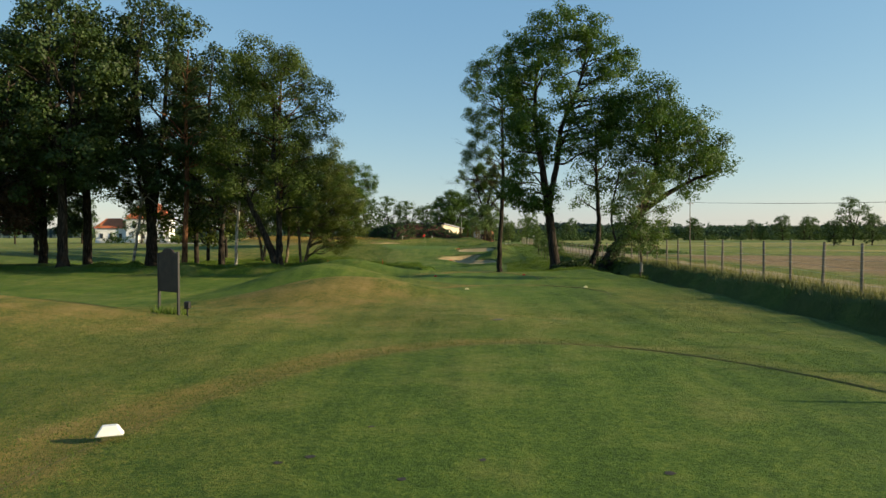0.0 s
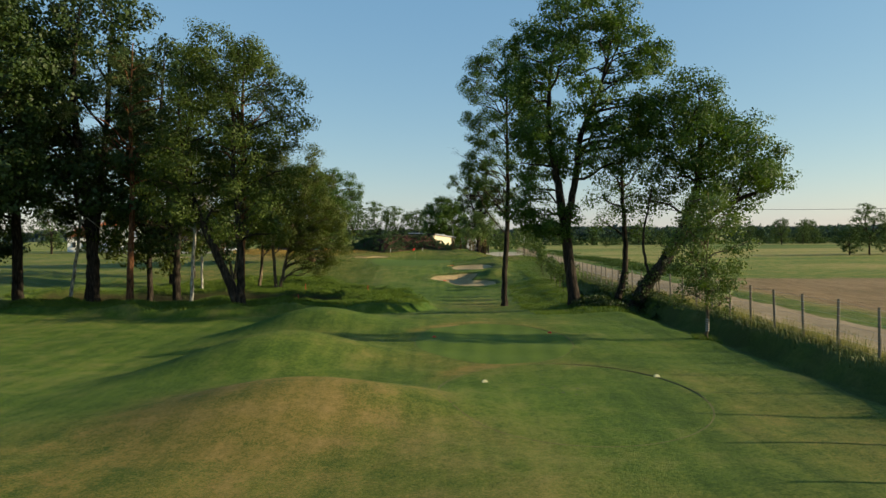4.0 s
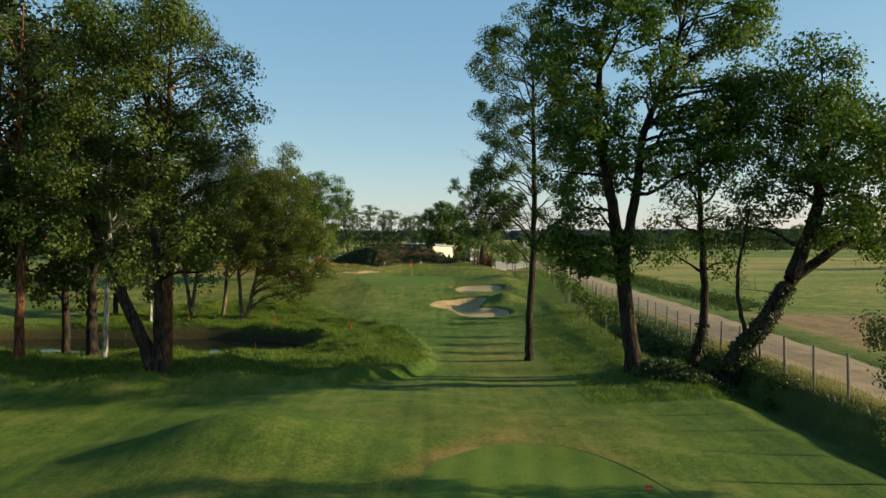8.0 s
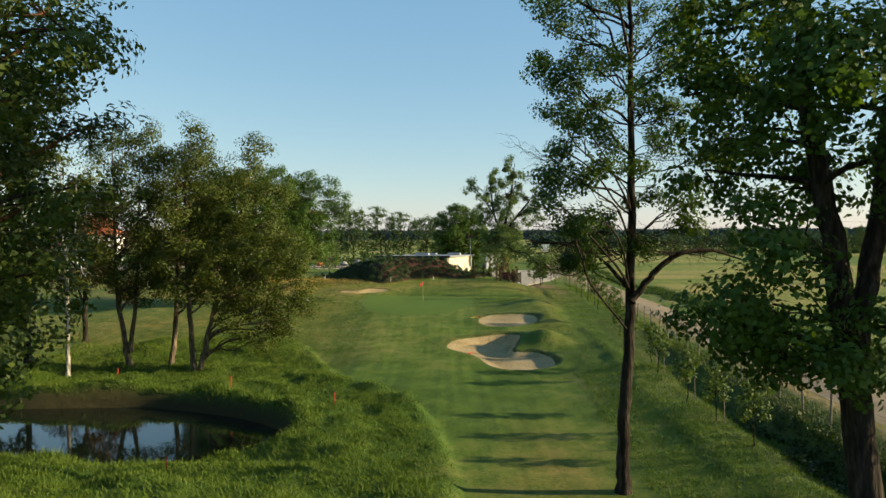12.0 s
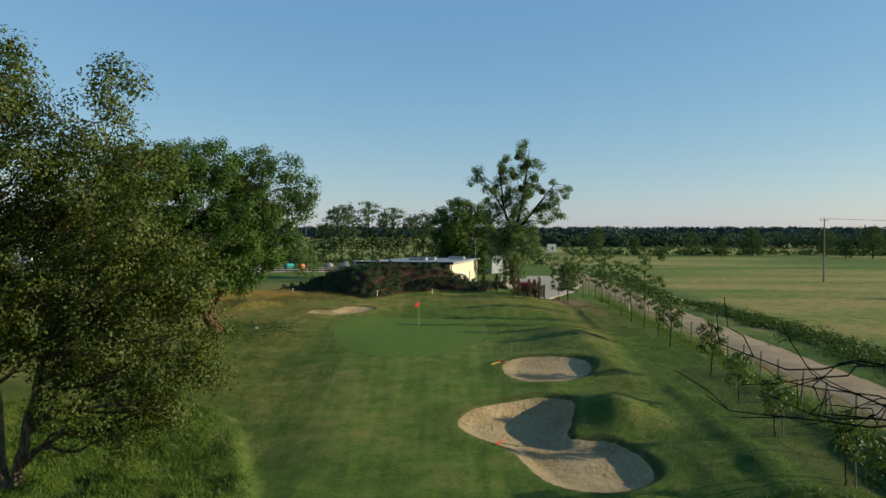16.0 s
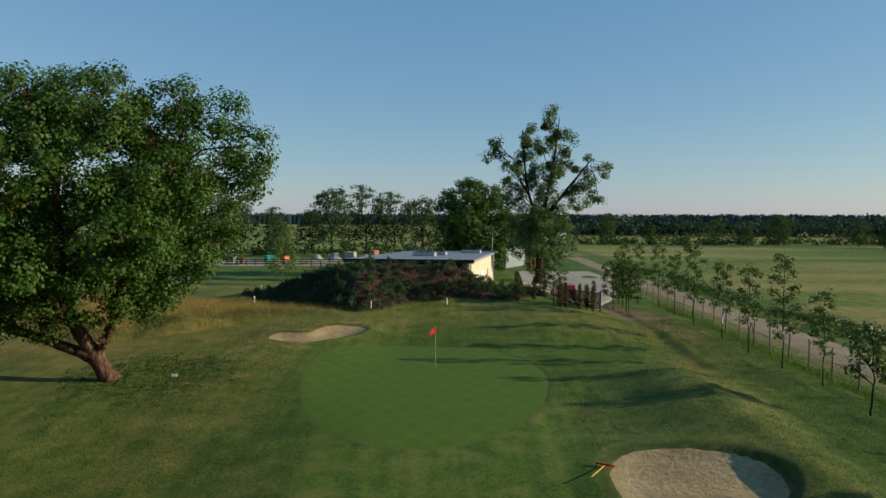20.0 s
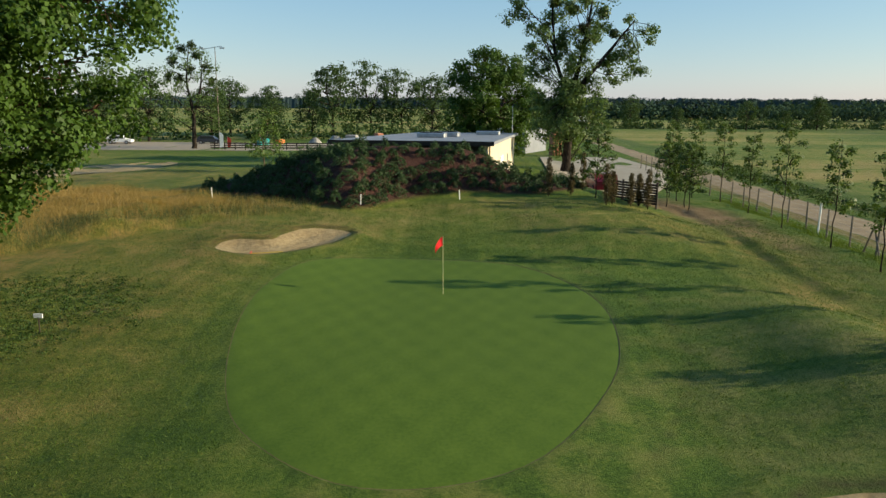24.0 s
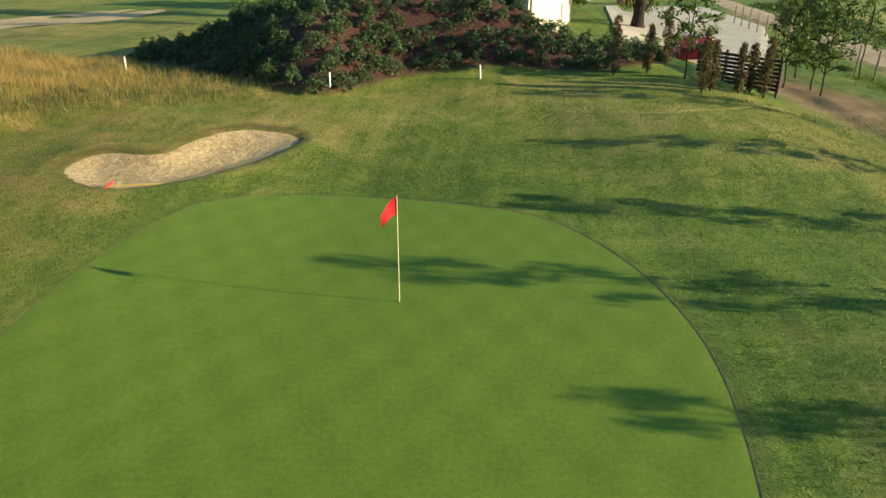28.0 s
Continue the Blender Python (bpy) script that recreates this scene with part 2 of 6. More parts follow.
TURF = turf_material()
GREEN = mown_material("putting_turf", (0.055, 0.100, 0.0092), (0.096, 0.147, 0.016), 0.95, 32, 0.09, cross=True)
TEE_FRONT = mown_material("tee_front_turf", (0.044, 0.084, 0.009), (0.104, 0.150, 0.018), 1.05, 5, 0.10)
SAND = sand_material()
BARK = bark_material("oak_bark", (0.009, 0.007, 0.006), (0.030, 0.024, 0.018), (0.072, 0.058, 0.044))
PINE_BARK = bark_material("pine_bark", (0.03, 0.016, 0.010), (0.12, 0.055, 0.028), (0.26, 0.12, 0.055))
BIRCH_BARK = bark_material("birch_bark", (0.03, 0.026, 0.022), (0.34, 0.32, 0.27), (0.60, 0.57, 0.50))
PALE_BARK = bark_material("alder_bark", (0.035, 0.028, 0.02), (0.13, 0.10, 0.065), (0.26, 0.20, 0.13))
RED_BARK = bark_material("red_bark", (0.03, 0.016, 0.010), (0.10, 0.055, 0.036), (0.20, 0.12, 0.075))
OAK_LEAF = leaf_material("oak_leaf", (0.013, 0.037, 0.0055), (0.076, 0.140, 0.022), 0.2)
FRESH_LEAF = leaf_material("fresh_leaf", (0.035, 0.075, 0.012), (0.13, 0.20, 0.04))
ALDER_LEAF = leaf_material("alder_leaf", (0.026, 0.045, 0.0075), (0.102, 0.128, 0.022), 0.2)
FORK_LEAF = leaf_material("forked_tree_leaf", (0.020, 0.043, 0.007), (0.086, 0.122, 0.021), 0.2)
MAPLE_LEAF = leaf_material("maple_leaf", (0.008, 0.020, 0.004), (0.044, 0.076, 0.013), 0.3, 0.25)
COPPER_LEAF = leaf_material("copper_leaf", (0.022, 0.011, 0.007), (0.075, 0.042, 0.020))
PINE_NEEDLE = leaf_material("pine_needle", (0.016, 0.036, 0.010), (0.06, 0.085, 0.022), 0.2, 0.15)
# Distant foliage: bluish haze put into the leaf colours, most in the forest.
HAZED_FAR_LEAF = leaf_material("hazed_far_leaf", (0.026, 0.055, 0.020), (0.075, 0.115, 0.042), 0.05, 0.25)
HAZED_FOREST_LEAF = leaf_material("hazed_forest_leaf", (0.030, 0.050, 0.052), (0.046, 0.070, 0.070), 0.0, 0.1)
HAZED_WOOD_LEAF = leaf_material("hazed_wood_leaf", (0.034, 0.062, 0.042), (0.062, 0.098, 0.064), 0.0, 0.2)
JUNIPER = leaf_material("juniper", (0.009, 0.026, 0.009), (0.064, 0.118, 0.038), 0.25, 0.15)
CYPRESS = leaf_material("dry_cypress", (0.045, 0.034, 0.016), (0.13, 0.105, 0.05), 0.1, 0.2)
WEED_LEAF = leaf_material("weed_leaf", (0.016, 0.042, 0.008), (0.060, 0.105, 0.022), 0.2, 0.3)
POPLAR_LEAF = leaf_material("poplar_leaf", (0.030, 0.066, 0.014), (0.105, 0.165, 0.042))
SAPLING_LEAF = leaf_material("sapling_leaf", (0.024, 0.052, 0.009), (0.096, 0.152, 0.029))
GRASS_LONG = leaf_material("long_grass", (0.030, 0.068, 0.008), (0.128, 0.188, 0.029), 0.15, 0.30)
GRASS_SHORT = leaf_material("short_grass", (0.034, 0.076, 0.009), (0.092, 0.142, 0.020), 0.2, 0.35)
GRASS_DRY = leaf_material("seeding_grass", (0.175, 0.138, 0.042), (0.36, 0.243, 0.09), 0.2, 0.45)
GRASS_SEED = leaf_material("seed_heads", (0.10, 0.115, 0.038), (0.30, 0.28, 0.13), 0.1, 0.3)
GRASS_FENCE = leaf_material("verge_grass", (0.018, 0.036, 0.008), (0.105, 0.125, 0.040), 0.15, 0.05)
GRAVEL = mottled("gravel_road", (0.20, 0.142, 0.078), (0.32, 0.24, 0.142), 0.8, 0.95, 0, 0.02, 30)
WEATHERED = mottled("weathered_wood", (0.095, 0.075, 0.055), (0.23, 0.195, 0.15), 2.5, 0.9, 0, 0.008)
DARK_WOOD = mottled("dark_wood", (0.018, 0.013, 0.010), (0.05, 0.036, 0.026), 3.0, 0.7, 0, 0.004)
STAKE_WHITE = mottled("white_paint", (0.68, 0.66, 0.60), (0.82, 0.80, 0.76), 4.0, 0.6)
STAKE_RED = mottled("red_paint", (0.40, 0.03, 0.018), (0.52, 0.05, 0.028), 4.0, 0.55)
RED_CLOTH = mottled("red_cloth", (0.50, 0.008, 0.010), (0.62, 0.016, 0.018), 5.0, 0.8)
METAL_GREY = mottled("galvanised_steel", (0.30, 0.31, 0.32), (0.46, 0.47, 0.48), 3.0, 0.45, 0.8)
BLACK_PAINT = mottled("black_paint", (0.010, 0.010, 0.010), (0.022, 0.021, 0.02), 5.0, 0.55)
ROOF_FELT = mottled("roof_membrane", (0.17, 0.185, 0.205), (0.25, 0.265, 0.285), 0.7, 0.7)
RENDER_CREAM = mottled("cream_plaster", (0.50, 0.43, 0.31), (0.60, 0.53, 0.39), 1.0, 0.9, 0, 0.004)
RENDER_WHITE = mottled("white_plaster", (0.70, 0.69, 0.66), (0.80, 0.79, 0.77), 0.6, 0.9)
TILE_RED = mottled("roof_tile", (0.34, 0.085, 0.035), (0.50, 0.15, 0.06), 1.2, 0.8)
ASPHALT = mottled("asphalt", (0.25, 0.205, 0.15), (0.36, 0.30, 0.225), 0.6, 0.95)
CONCRETE = mottled("concrete_slab", (0.28, 0.24, 0.18), (0.38, 0.335, 0.26), 0.8, 0.9)
DARK_GLASS, _nt, _p = material("dark_glass", 0.08, 0.0, 0.6)
_p.inputs["Base Color"].default_value = (0.02, 0.025, 0.03, 1)


def water_material():
    m, nt, p = material("pond_water", 0.03, 0.0, 0.5)
    p.inputs["Base Color"].default_value = (0.006, 0.010, 0.007, 1)
    n = noise_node(nt, 1.6, 3)
    bump(nt, p, n.outputs[0], 0.10, 0.03)
    return m


WATER = water_material()


def plain(name, col, rough=0.5, metal=0.0):
    return mottled(name, tuple(c * 0.88 for c in col), col, 3.0, rough, metal)


CAR_WHITE, CAR_DARK = plain("car_white", (0.75, 0.75, 0.74), 0.3), plain("car_dark", (0.03, 0.035, 0.05), 0.3)
CAR_RED, RUBBER = plain("car_red", (0.17, 0.010, 0.018), 0.3), plain("rubber", (0.015, 0.015, 0.015), 0.9)
ORANGE, TEAL = plain("orange_paint", (0.62, 0.17, 0.04)), plain("teal_paint", (0.02, 0.27, 0.25))
HOSE = plain("hose_plastic", (0.30, 0.27, 0.09), 0.6)
PALE_YELLOW = plain("pale_yellow_paint", (0.60, 0.55, 0.30))
YELLOW = plain("yellow_paint", (0.62, 0.42, 0.05))
CANVAS = plain("grey_tarpaulin", (0.30, 0.285, 0.255), 0.9)
EDGE_SOIL = mottled("trimmed_edge", (0.060, 0.056, 0.016), (0.15, 0.12, 0.045), 1.5, 0.95, 0, 0.01, 18)
BRICK = mottled("brick", (0.28, 0.12, 0.07), (0.42, 0.19, 0.11), 3.0, 0.9)


# ---- mesh helpers ----
def mesh_from(name, verts, faces, mat, smooth=False):
    """A mesh from arrays; faces all with the same number of corners."""
    verts, faces = np.asarray(verts, np.float32), np.asarray(faces, np.int32)
    me = bpy.data.meshes.new(name)
    me.vertices.add(len(verts))
    me.vertices.foreach_set("co", verts.ravel())
    n, k = faces.shape
    me.loops.add(n * k)
    me.loops.foreach_set("vertex_index", faces.ravel())
    me.polygons.add(n)
    me.polygons.foreach_set("loop_start", np.arange(0, n * k, k, dtype=np.int32))
    if smooth:
        me.polygons.foreach_set("use_smooth", np.ones(n, bool))
    me.update(calc_edges=True)
    me.validate()
    me.materials.append(mat)
    return me


def child(name, me, parent, label=""):
    ob = new(name, me)
    ob.parent = parent
    if label:
        tagged(ob, label)
    return ob


def part(name, bm, mat, parent, label="", smooth=False):
    me = bpy.data.meshes.new(name)
    bm.normal_update()
    bm.to_mesh(me)
    bm.free()
    me.materials.append(mat)
    if smooth:
        me.polygons.foreach_set("use_smooth", np.ones(len(me.polygons), bool))
    return child(name, me, parent, label)


def empty(name, x, y, z, turn=0.0, **tags):
    e = new(name)
    e.empty_display_size = 0.2
    e.matrix_basis = pose(x, y, z, 0, 0, turn)
    return tagged(e, **tags)


def box(sx, sy, sz, at=(0, 0, 0), bev=0.0, bm=None, turn=None):
    """A box whose base centre is at the point given; bevelled if wished."""
    bm = bm or bmesh.new()
    m = Matrix.Translation((at[0], at[1], at[2] + sz / 2))
    if turn is not None:
        m = m @ Euler([radians(a) for a in turn]).to_matrix().to_4x4()
    r = bmesh.ops.create_cube(bm, size=1.0, matrix=m @ Matrix.Diagonal((sx, sy, sz, 1)))
    if bev:
        edges = list({e for v in r["verts"] for e in v.link_edges})
        bmesh.ops.bevel(bm, geom=edges, offset=bev, segments=1, affect="EDGES", profile=0.5)
    return bm


def rod(a, b, r1, r2=None, sides=10, bm=None):
    """A tapered round bar from a to b."""
    bm = bm or bmesh.new()
    a, b = Vector(a), Vector(b)
    q = (b - a).to_track_quat("Z", "Y").to_matrix().to_4x4()
    bmesh.ops.create_cone(bm, cap_ends=True, segments=sides, radius1=r1, radius2=r1 if r2 is None else r2,
                          depth=(b - a).length, matrix=Matrix.Translation((a + b) / 2) @ q)
    return bm


def prism(outline, y0, y1, bm=None):
    """An outline in x and z drawn out along y."""
    bm = bm or bmesh.new()
    ring = [[bm.verts.new((x, y, z)) for x, z in outline] for y in (y0, y1)]
    bm.faces.new(ring[0])
    bm.faces.new(ring[1][::-1])
    n = len(outline)
    for i in range(n):
        bm.faces.new((ring[0][i], ring[1][i], ring[1][(i + 1) % n], ring[0][(i + 1) % n]))
    bmesh.ops.recalc_face_normals(bm, faces=bm.faces)
    return bm


# ---- outlines and heights ----
def smooth_outline(pts, steps=6):
    """A closed round curve through the points."""
    p = np.array(pts, float)
    a, b, c, d = np.roll(p, 1, 0), p, np.roll(p, -1, 0), np.roll(p, -2, 0)
    out = []
    for t in np.arange(steps) / steps:
        out.append(0.5 * (2 * b + (c - a) * t + (2 * a - 5 * b + 4 * c - d) * t * t + (3 * b - a - 3 * c + d) * t**3))
    return np.stack(out, 1).reshape(-1, 2)


def ellipse(cx, cy, rx, ry, n=64, turn=0.0):
    t = np.linspace(0, 2 * np.pi, n, endpoint=False)
    u, v, c, s = rx * np.cos(t), ry * np.sin(t), math.cos(turn), math.sin(turn)
    return np.stack([cx + c * u - s * v, cy + s * u + c * v], 1)


def distance(poly, X, Y, reach=12.0):
    """Signed distance to an outline (negative inside), cut off at reach."""
    X, Y = np.asarray(X, float), np.asarray(Y, float)
    out = np.full(X.shape, reach)
    lo, hi = poly.min(0) - reach, poly.max(0) + reach
    near = (X > lo[0]) & (X < hi[0]) & (Y > lo[1]) & (Y < hi[1])
    if not near.any():
        return out
    px, py = X[near], Y[near]
    best, inside = np.full(px.shape, 1e9), np.zeros(px.shape, bool)
    for (ax, ay), (bx, by) in zip(poly, np.roll(poly, -1, 0)):
        dx, dy = bx - ax, by - ay
        t = np.clip(((px - ax) * dx + (py - ay) * dy) / max(dx * dx + dy * dy, 1e-9), 0, 1)
        best = np.minimum(best, (px - ax - t * dx) ** 2 + (py - ay - t * dy) ** 2)
        if dy:
            cross = (ay > py) != (by > py)
            inside ^= cross & (px < ax + (py - ay) * dx / dy)
    d = np.sqrt(best)
    out[near] = np.minimum(np.where(inside, -d, d), reach)
    return out


def step(a, b, x):
    t = np.clip((np.asarray(x, float) - a) / (b - a), 0, 1)
    return t * t * (3 - 2 * t)


GREEN_LINE = smooth_outline([(-8.9, 111.6), (-9.9, 116), (-10.2, 120.3), (-9.4, 124.4), (-7.1, 125.9), (-4, 126), (-1, 125.1), (0.8, 122.7),
                             (1.7, 119.2), (1.4, 115), (0.3, 111.4), (-2, 107.9), (-5.1, 107.1), (-7.6, 109)])
SAND_NEAR = smooth_outline([(-1.2, 95.9), (0.4, 98.2), (3.1, 99.3), (4.8, 98.2), (4.3, 95.3), (3.9, 93.6), (5.6, 92.8), (6.5, 90.5), (6.2, 88.6), (4.2, 87.6),
                            (2.1, 88.7), (1.0, 92.1), (-0.5, 93.8)])
SAND_MID = smooth_outline([(1.6, 104.8), (2.4, 106.6), (4.3, 107.2), (6.5, 106.2), (7.15, 104.2), (5.6, 101.8), (3.2, 101.4), (1.8, 102.8)])
SAND_BACK = smooth_outline([(-14.0, 126.2), (-13.4, 127.6), (-11.9, 127.8), (-11.5, 129.4), (-10.3, 130.9), (-8.7, 130.9), (-8.2, 129.9), (-9.0, 127.9), (-10.3, 125.8), (-12.2, 124.9)])
SAND_FAR = smooth_outline([(-33.5, 172), (-38, 163), (-46, 159), (-60, 160), (-62, 171), (-47, 170), (-42.5, 174.5), (-40, 182), (-36, 181)])
SAND_LEFT = ellipse(-41, 153.5, 9, 2.2, 40, 0.12)
TEE_BACK = ellipse(2.2, 4.2, 5.7, 10.3)
TEE_MID = ellipse(3.5, 28.3, 3.5, 4.8)
TEE_FORE = ellipse(2.2, 38.6, 3.2, 5.5)
POND_LINE = smooth_outline([(-8.9, 74.6), (-10.5, 77.2), (-13.4, 79.3), (-18.8, 81.2), (-25, 81.0), (-32, 81.5), (-38, 79.5), (-37, 75), (-28, 72.8),
                            (-21, 71.6), (-15.5, 70.3), (-11, 71.0)])
LONG_ROUGH = smooth_outline([(-17.5, 99.6), (-14.8, 99.2), (-11.6, 96.4), (-8.6, 88.2), (-6.9, 84.4), (-4, 81.4), (-2.1, 77), (-0.9, 70.6), (-0.5, 65.9),
                             (-1.2, 59.5), (-7, 55.5), (-16, 54), (-30, 57), (-46, 62), (-46, 92), (-30, 98)])
SHRUB_BED = smooth_outline([(-21, 144), (-17.5, 140.6), (-13, 136.6), (-10.6, 134.9), (-8.5, 134.7), (-7.0, 136.2), (-5.8, 137.7), (-3, 138.6), (-0.5, 139.2), (2.4, 139.4), (5, 141.2),
                            (5.2, 144), (1.5, 144.5), (-6, 143.4), (-11, 145.5), (-16, 147)])
FESCUE = smooth_outline([(-24, 124), (-20, 127.2), (-16.0, 130.9), (-13.6, 132.9), (-10.8, 134.6), (-13, 136.6), (-17, 139.6), (-22, 142), (-30, 144), (-40, 145), (-40, 136), (-31, 128)])
BUNKERS = ((SAND_NEAR, 0.20), (SAND_MID, 0.12), (SAND_BACK, 0.20), (SAND_FAR, 0.12), (SAND_LEFT, 0.1))
PLAIN_Z = -0.35
WATER_Z = -2.62


def road_x(y):
    return 17.3 + 0.044 * (np.asarray(y, float) - 50)


def fence_x(y):
    return 12.3 + 0.033 * np.asarray(y, float)


def heap(x, y, cx, cy, h, sx, sy, turn=0.0):
    c, s = math.cos(turn), math.sin(turn)
    u, v = (x - cx) * c + (y - cy) * s, -(x - cx) * s + (y - cy) * c
    return h * np.exp(-0.5 * ((u / sx) ** 2 + (v / sy) ** 2))


def land(x, y):
    """The lie of the land, before bunkers and pond are cut."""
    x, y = np.broadcast_arrays(np.asarray(x, float), np.asarray(y, float))
    mid = np.interp(y, [-40, 35, 45, 52, 60, 68, 80, 88, 95, 101, 106, 112, 126, 131, 136, 141, 150, 165, 190], [-0.55, -0.55, -0.52, -0.95, -1.5, -1.85, -1.95, -1.7, -1.3, -0.6, -0.2, 0, 0, 0.3, 1.0, 1.5, 0.9, 0.3, PLAIN_Z])
    east = np.interp(y, [-40, 45, 56, 66, 80, 95, 108, 128, 138, 150], [-0.55, -0.55, -0.75, -1.2, -1.2, -0.75, -0.3, -0.2, 0.1, PLAIN_Z])
    west = np.interp(y, [-40, 22, 36, 50, 58, 64, 69, 84, 92, 102, 116, 126, 136, 150, 190], [-0.6, -0.75, -1.4, -1.3, -1.0, -1.5, -2.45, -1.95, -2.3, -1.0, 0.15, 0.5, 1.1, 0.5, PLAIN_Z])
    z = mid + (east - mid) * step(4.5, 11.5, x)
    z = z + (west - z) * step(-5.2, -13.0, x)
    z = z + (PLAIN_Z - z) * np.maximum(step(13.5, 19, x), step(-30, -60, x))
    z = z + (PLAIN_Z - z) * np.maximum(step(190, 230, y), step(-30, -60, y))
    off = x - fence_x(y)
    z = z + (0.50 * step(-1.35, -0.7, off) * step(2.6, 0.9, off) + 0.12 * step(1.2, 2.6, off) * step(14, 9, off)) * step(98, 72, y)
    z = z - (0.22 + 0.33 * step(28, 52, y)) * step(-2.3 - 1.4 * step(28, 52, y), -1.5, off) * step(-0.75, -1.3, off) * step(98, 72, y)
    z = z + heap(x, y, -3.2, 26.8, 0.80, 2.5, 1.5) + heap(x, y, -6.2, 34.5, 1.0, 2.7, 1.8, 0.3) + heap(x, y, -6.3, 44.5, 0.85, 2.7, 1.7)
    z = z + heap(x, y, -15.0, 18.5, 1.25, 4.2, 2.4, -0.15) + heap(x, y, 6.5, 96.0, 1.05, 1.15, 1.7) + heap(x, y, 8.4, 90.4, 0.15, 1.0, 2.2) + heap(x, y, 8.3, 104.3, 0.35, 0.9, 2.4)
    z = z + heap(x, y, 7.5, 113.0, 0.98, 1.9, 4.2) + heap(x, y, 5.2, 131, 0.55, 4.5, 3.0) - heap(x, y, -9, 92.5, 0.12, 3, 3)
    bed = distance(SHRUB_BED, x, y)
    z = z + (2.5 * step(0.5, -3.6, bed) * (0.35 + 0.65 * step(-19, -10.5, x)) + heap(x, y, -6.0, 142.2, 0.75, 4.5, 1.5)) * (0.22 + 0.78 * step(2.2, -2.6, x))
    wave = 0.05 * np.sin(0.9 * x + 0.35 * y) * np.sin(0.23 * x - 0.31 * y + 1) + 0.03 * np.sin(1.7 * y + 0.6 * x)
    return z + wave * step(-0.5, 3.0, np.minimum(distance(GREEN_LINE, x, y), np.minimum(distance(TEE_BACK, x, y), distance(TEE_MID, x, y))))


def lumps(x, y, size, seed):
    """Smooth random relief between 0 and 1."""
    u, v = np.asarray(x, float) / size, np.asarray(y, float) / size
    i, j = np.floor(u), np.floor(v)
    a, b = u - i, v - j
    a, b = a * a * (3 - 2 * a), b * b * (3 - 2 * b)

    def pick(p, q):
        h = np.sin(p * 127.1 + q * 311.7 + seed * 17.3) * 43758.5453
        return h - np.floor(h)
    return (pick(i, j) * (1 - a) + pick(i + 1, j) * a) * (1 - b) + (pick(i, j + 1) * (1 - a) + pick(i + 1, j + 1) * a) * b


def hollow(deep, x, y):
    """The depth of a bunker's floor: the one before the green is deepest under its grass nose."""
    return deep + 0.6 * np.exp(-0.5 * (((x - 3.3) / 1.7) ** 2 + ((y - 96.4) / 2.2) ** 2))


def turf_z(x, y):
    """The ground as built: bunkers hollowed, pond dug, mown surfaces and road let in."""
    z = land(x, y)
    for line, deep in BUNKERS:
        d = distance(line, x, y)
        z = z - (hollow(deep, x, y) + 0.12) * step(0.12, -1.0, d) + 0.10 * step(1.4, 0.2, d) * step(-0.2, 0.12, d)
    p = distance(POND_LINE, x, y)
    z = np.where(p < 1.8, z + (-3.7 - z) * step(1.1, -0.7, p), z)
    for line in (GREEN_LINE, TEE_BACK, TEE_MID, TEE_FORE):
        z = z - 0.07 * step(-0.36, -0.8, distance(line, x, y))
    near = (np.abs(x) < 40) & (y > -8) & (y < 150)
    if near.any():
        lr = np.maximum(step(0.2, -0.5, distance(LONG_ROUGH, x, y)) * step(0.3, 1.2, p), 0.3 * step(-6.0, -5.0, x - fence_x(y)) * step(-0.3, -1.0, x - fence_x(y)) * step(48, 52, y))
        lr = np.maximum(lr, 0.8 * step(0.3, -0.8, distance(FESCUE, x, y)))
        z = z + near * lr * (0.5 * lumps(x, y, 3.4, 4) ** 2 + 0.62 * lumps(x, y, 1.3, 1) * lumps(x, y, 2.3, 2) + 0.2 * lumps(x, y, 0.66, 3))
    rd = np.abs(x - road_x(y)) - 1.7
    return z - 0.10 * step(0.15, -0.3, rd)


def ground_at(x, y):
    return float(turf_z(np.array([x]), np.array([y]))[0])


# ---- ground ----
def spread(lo, hi, gap, far_lo, far_hi, grow=1.16):
    mid = np.arange(lo, hi + 1e-6, gap)
    out, g, v = [], gap, hi
    while v < far_hi:
        g *= grow
        v += g
        out.append(v)
    left, g, v = [], gap, lo
    while v > far_lo:
        g *= grow
        v -= g
        left.append(v)
    return np.concatenate([left[::-1], mid, out])


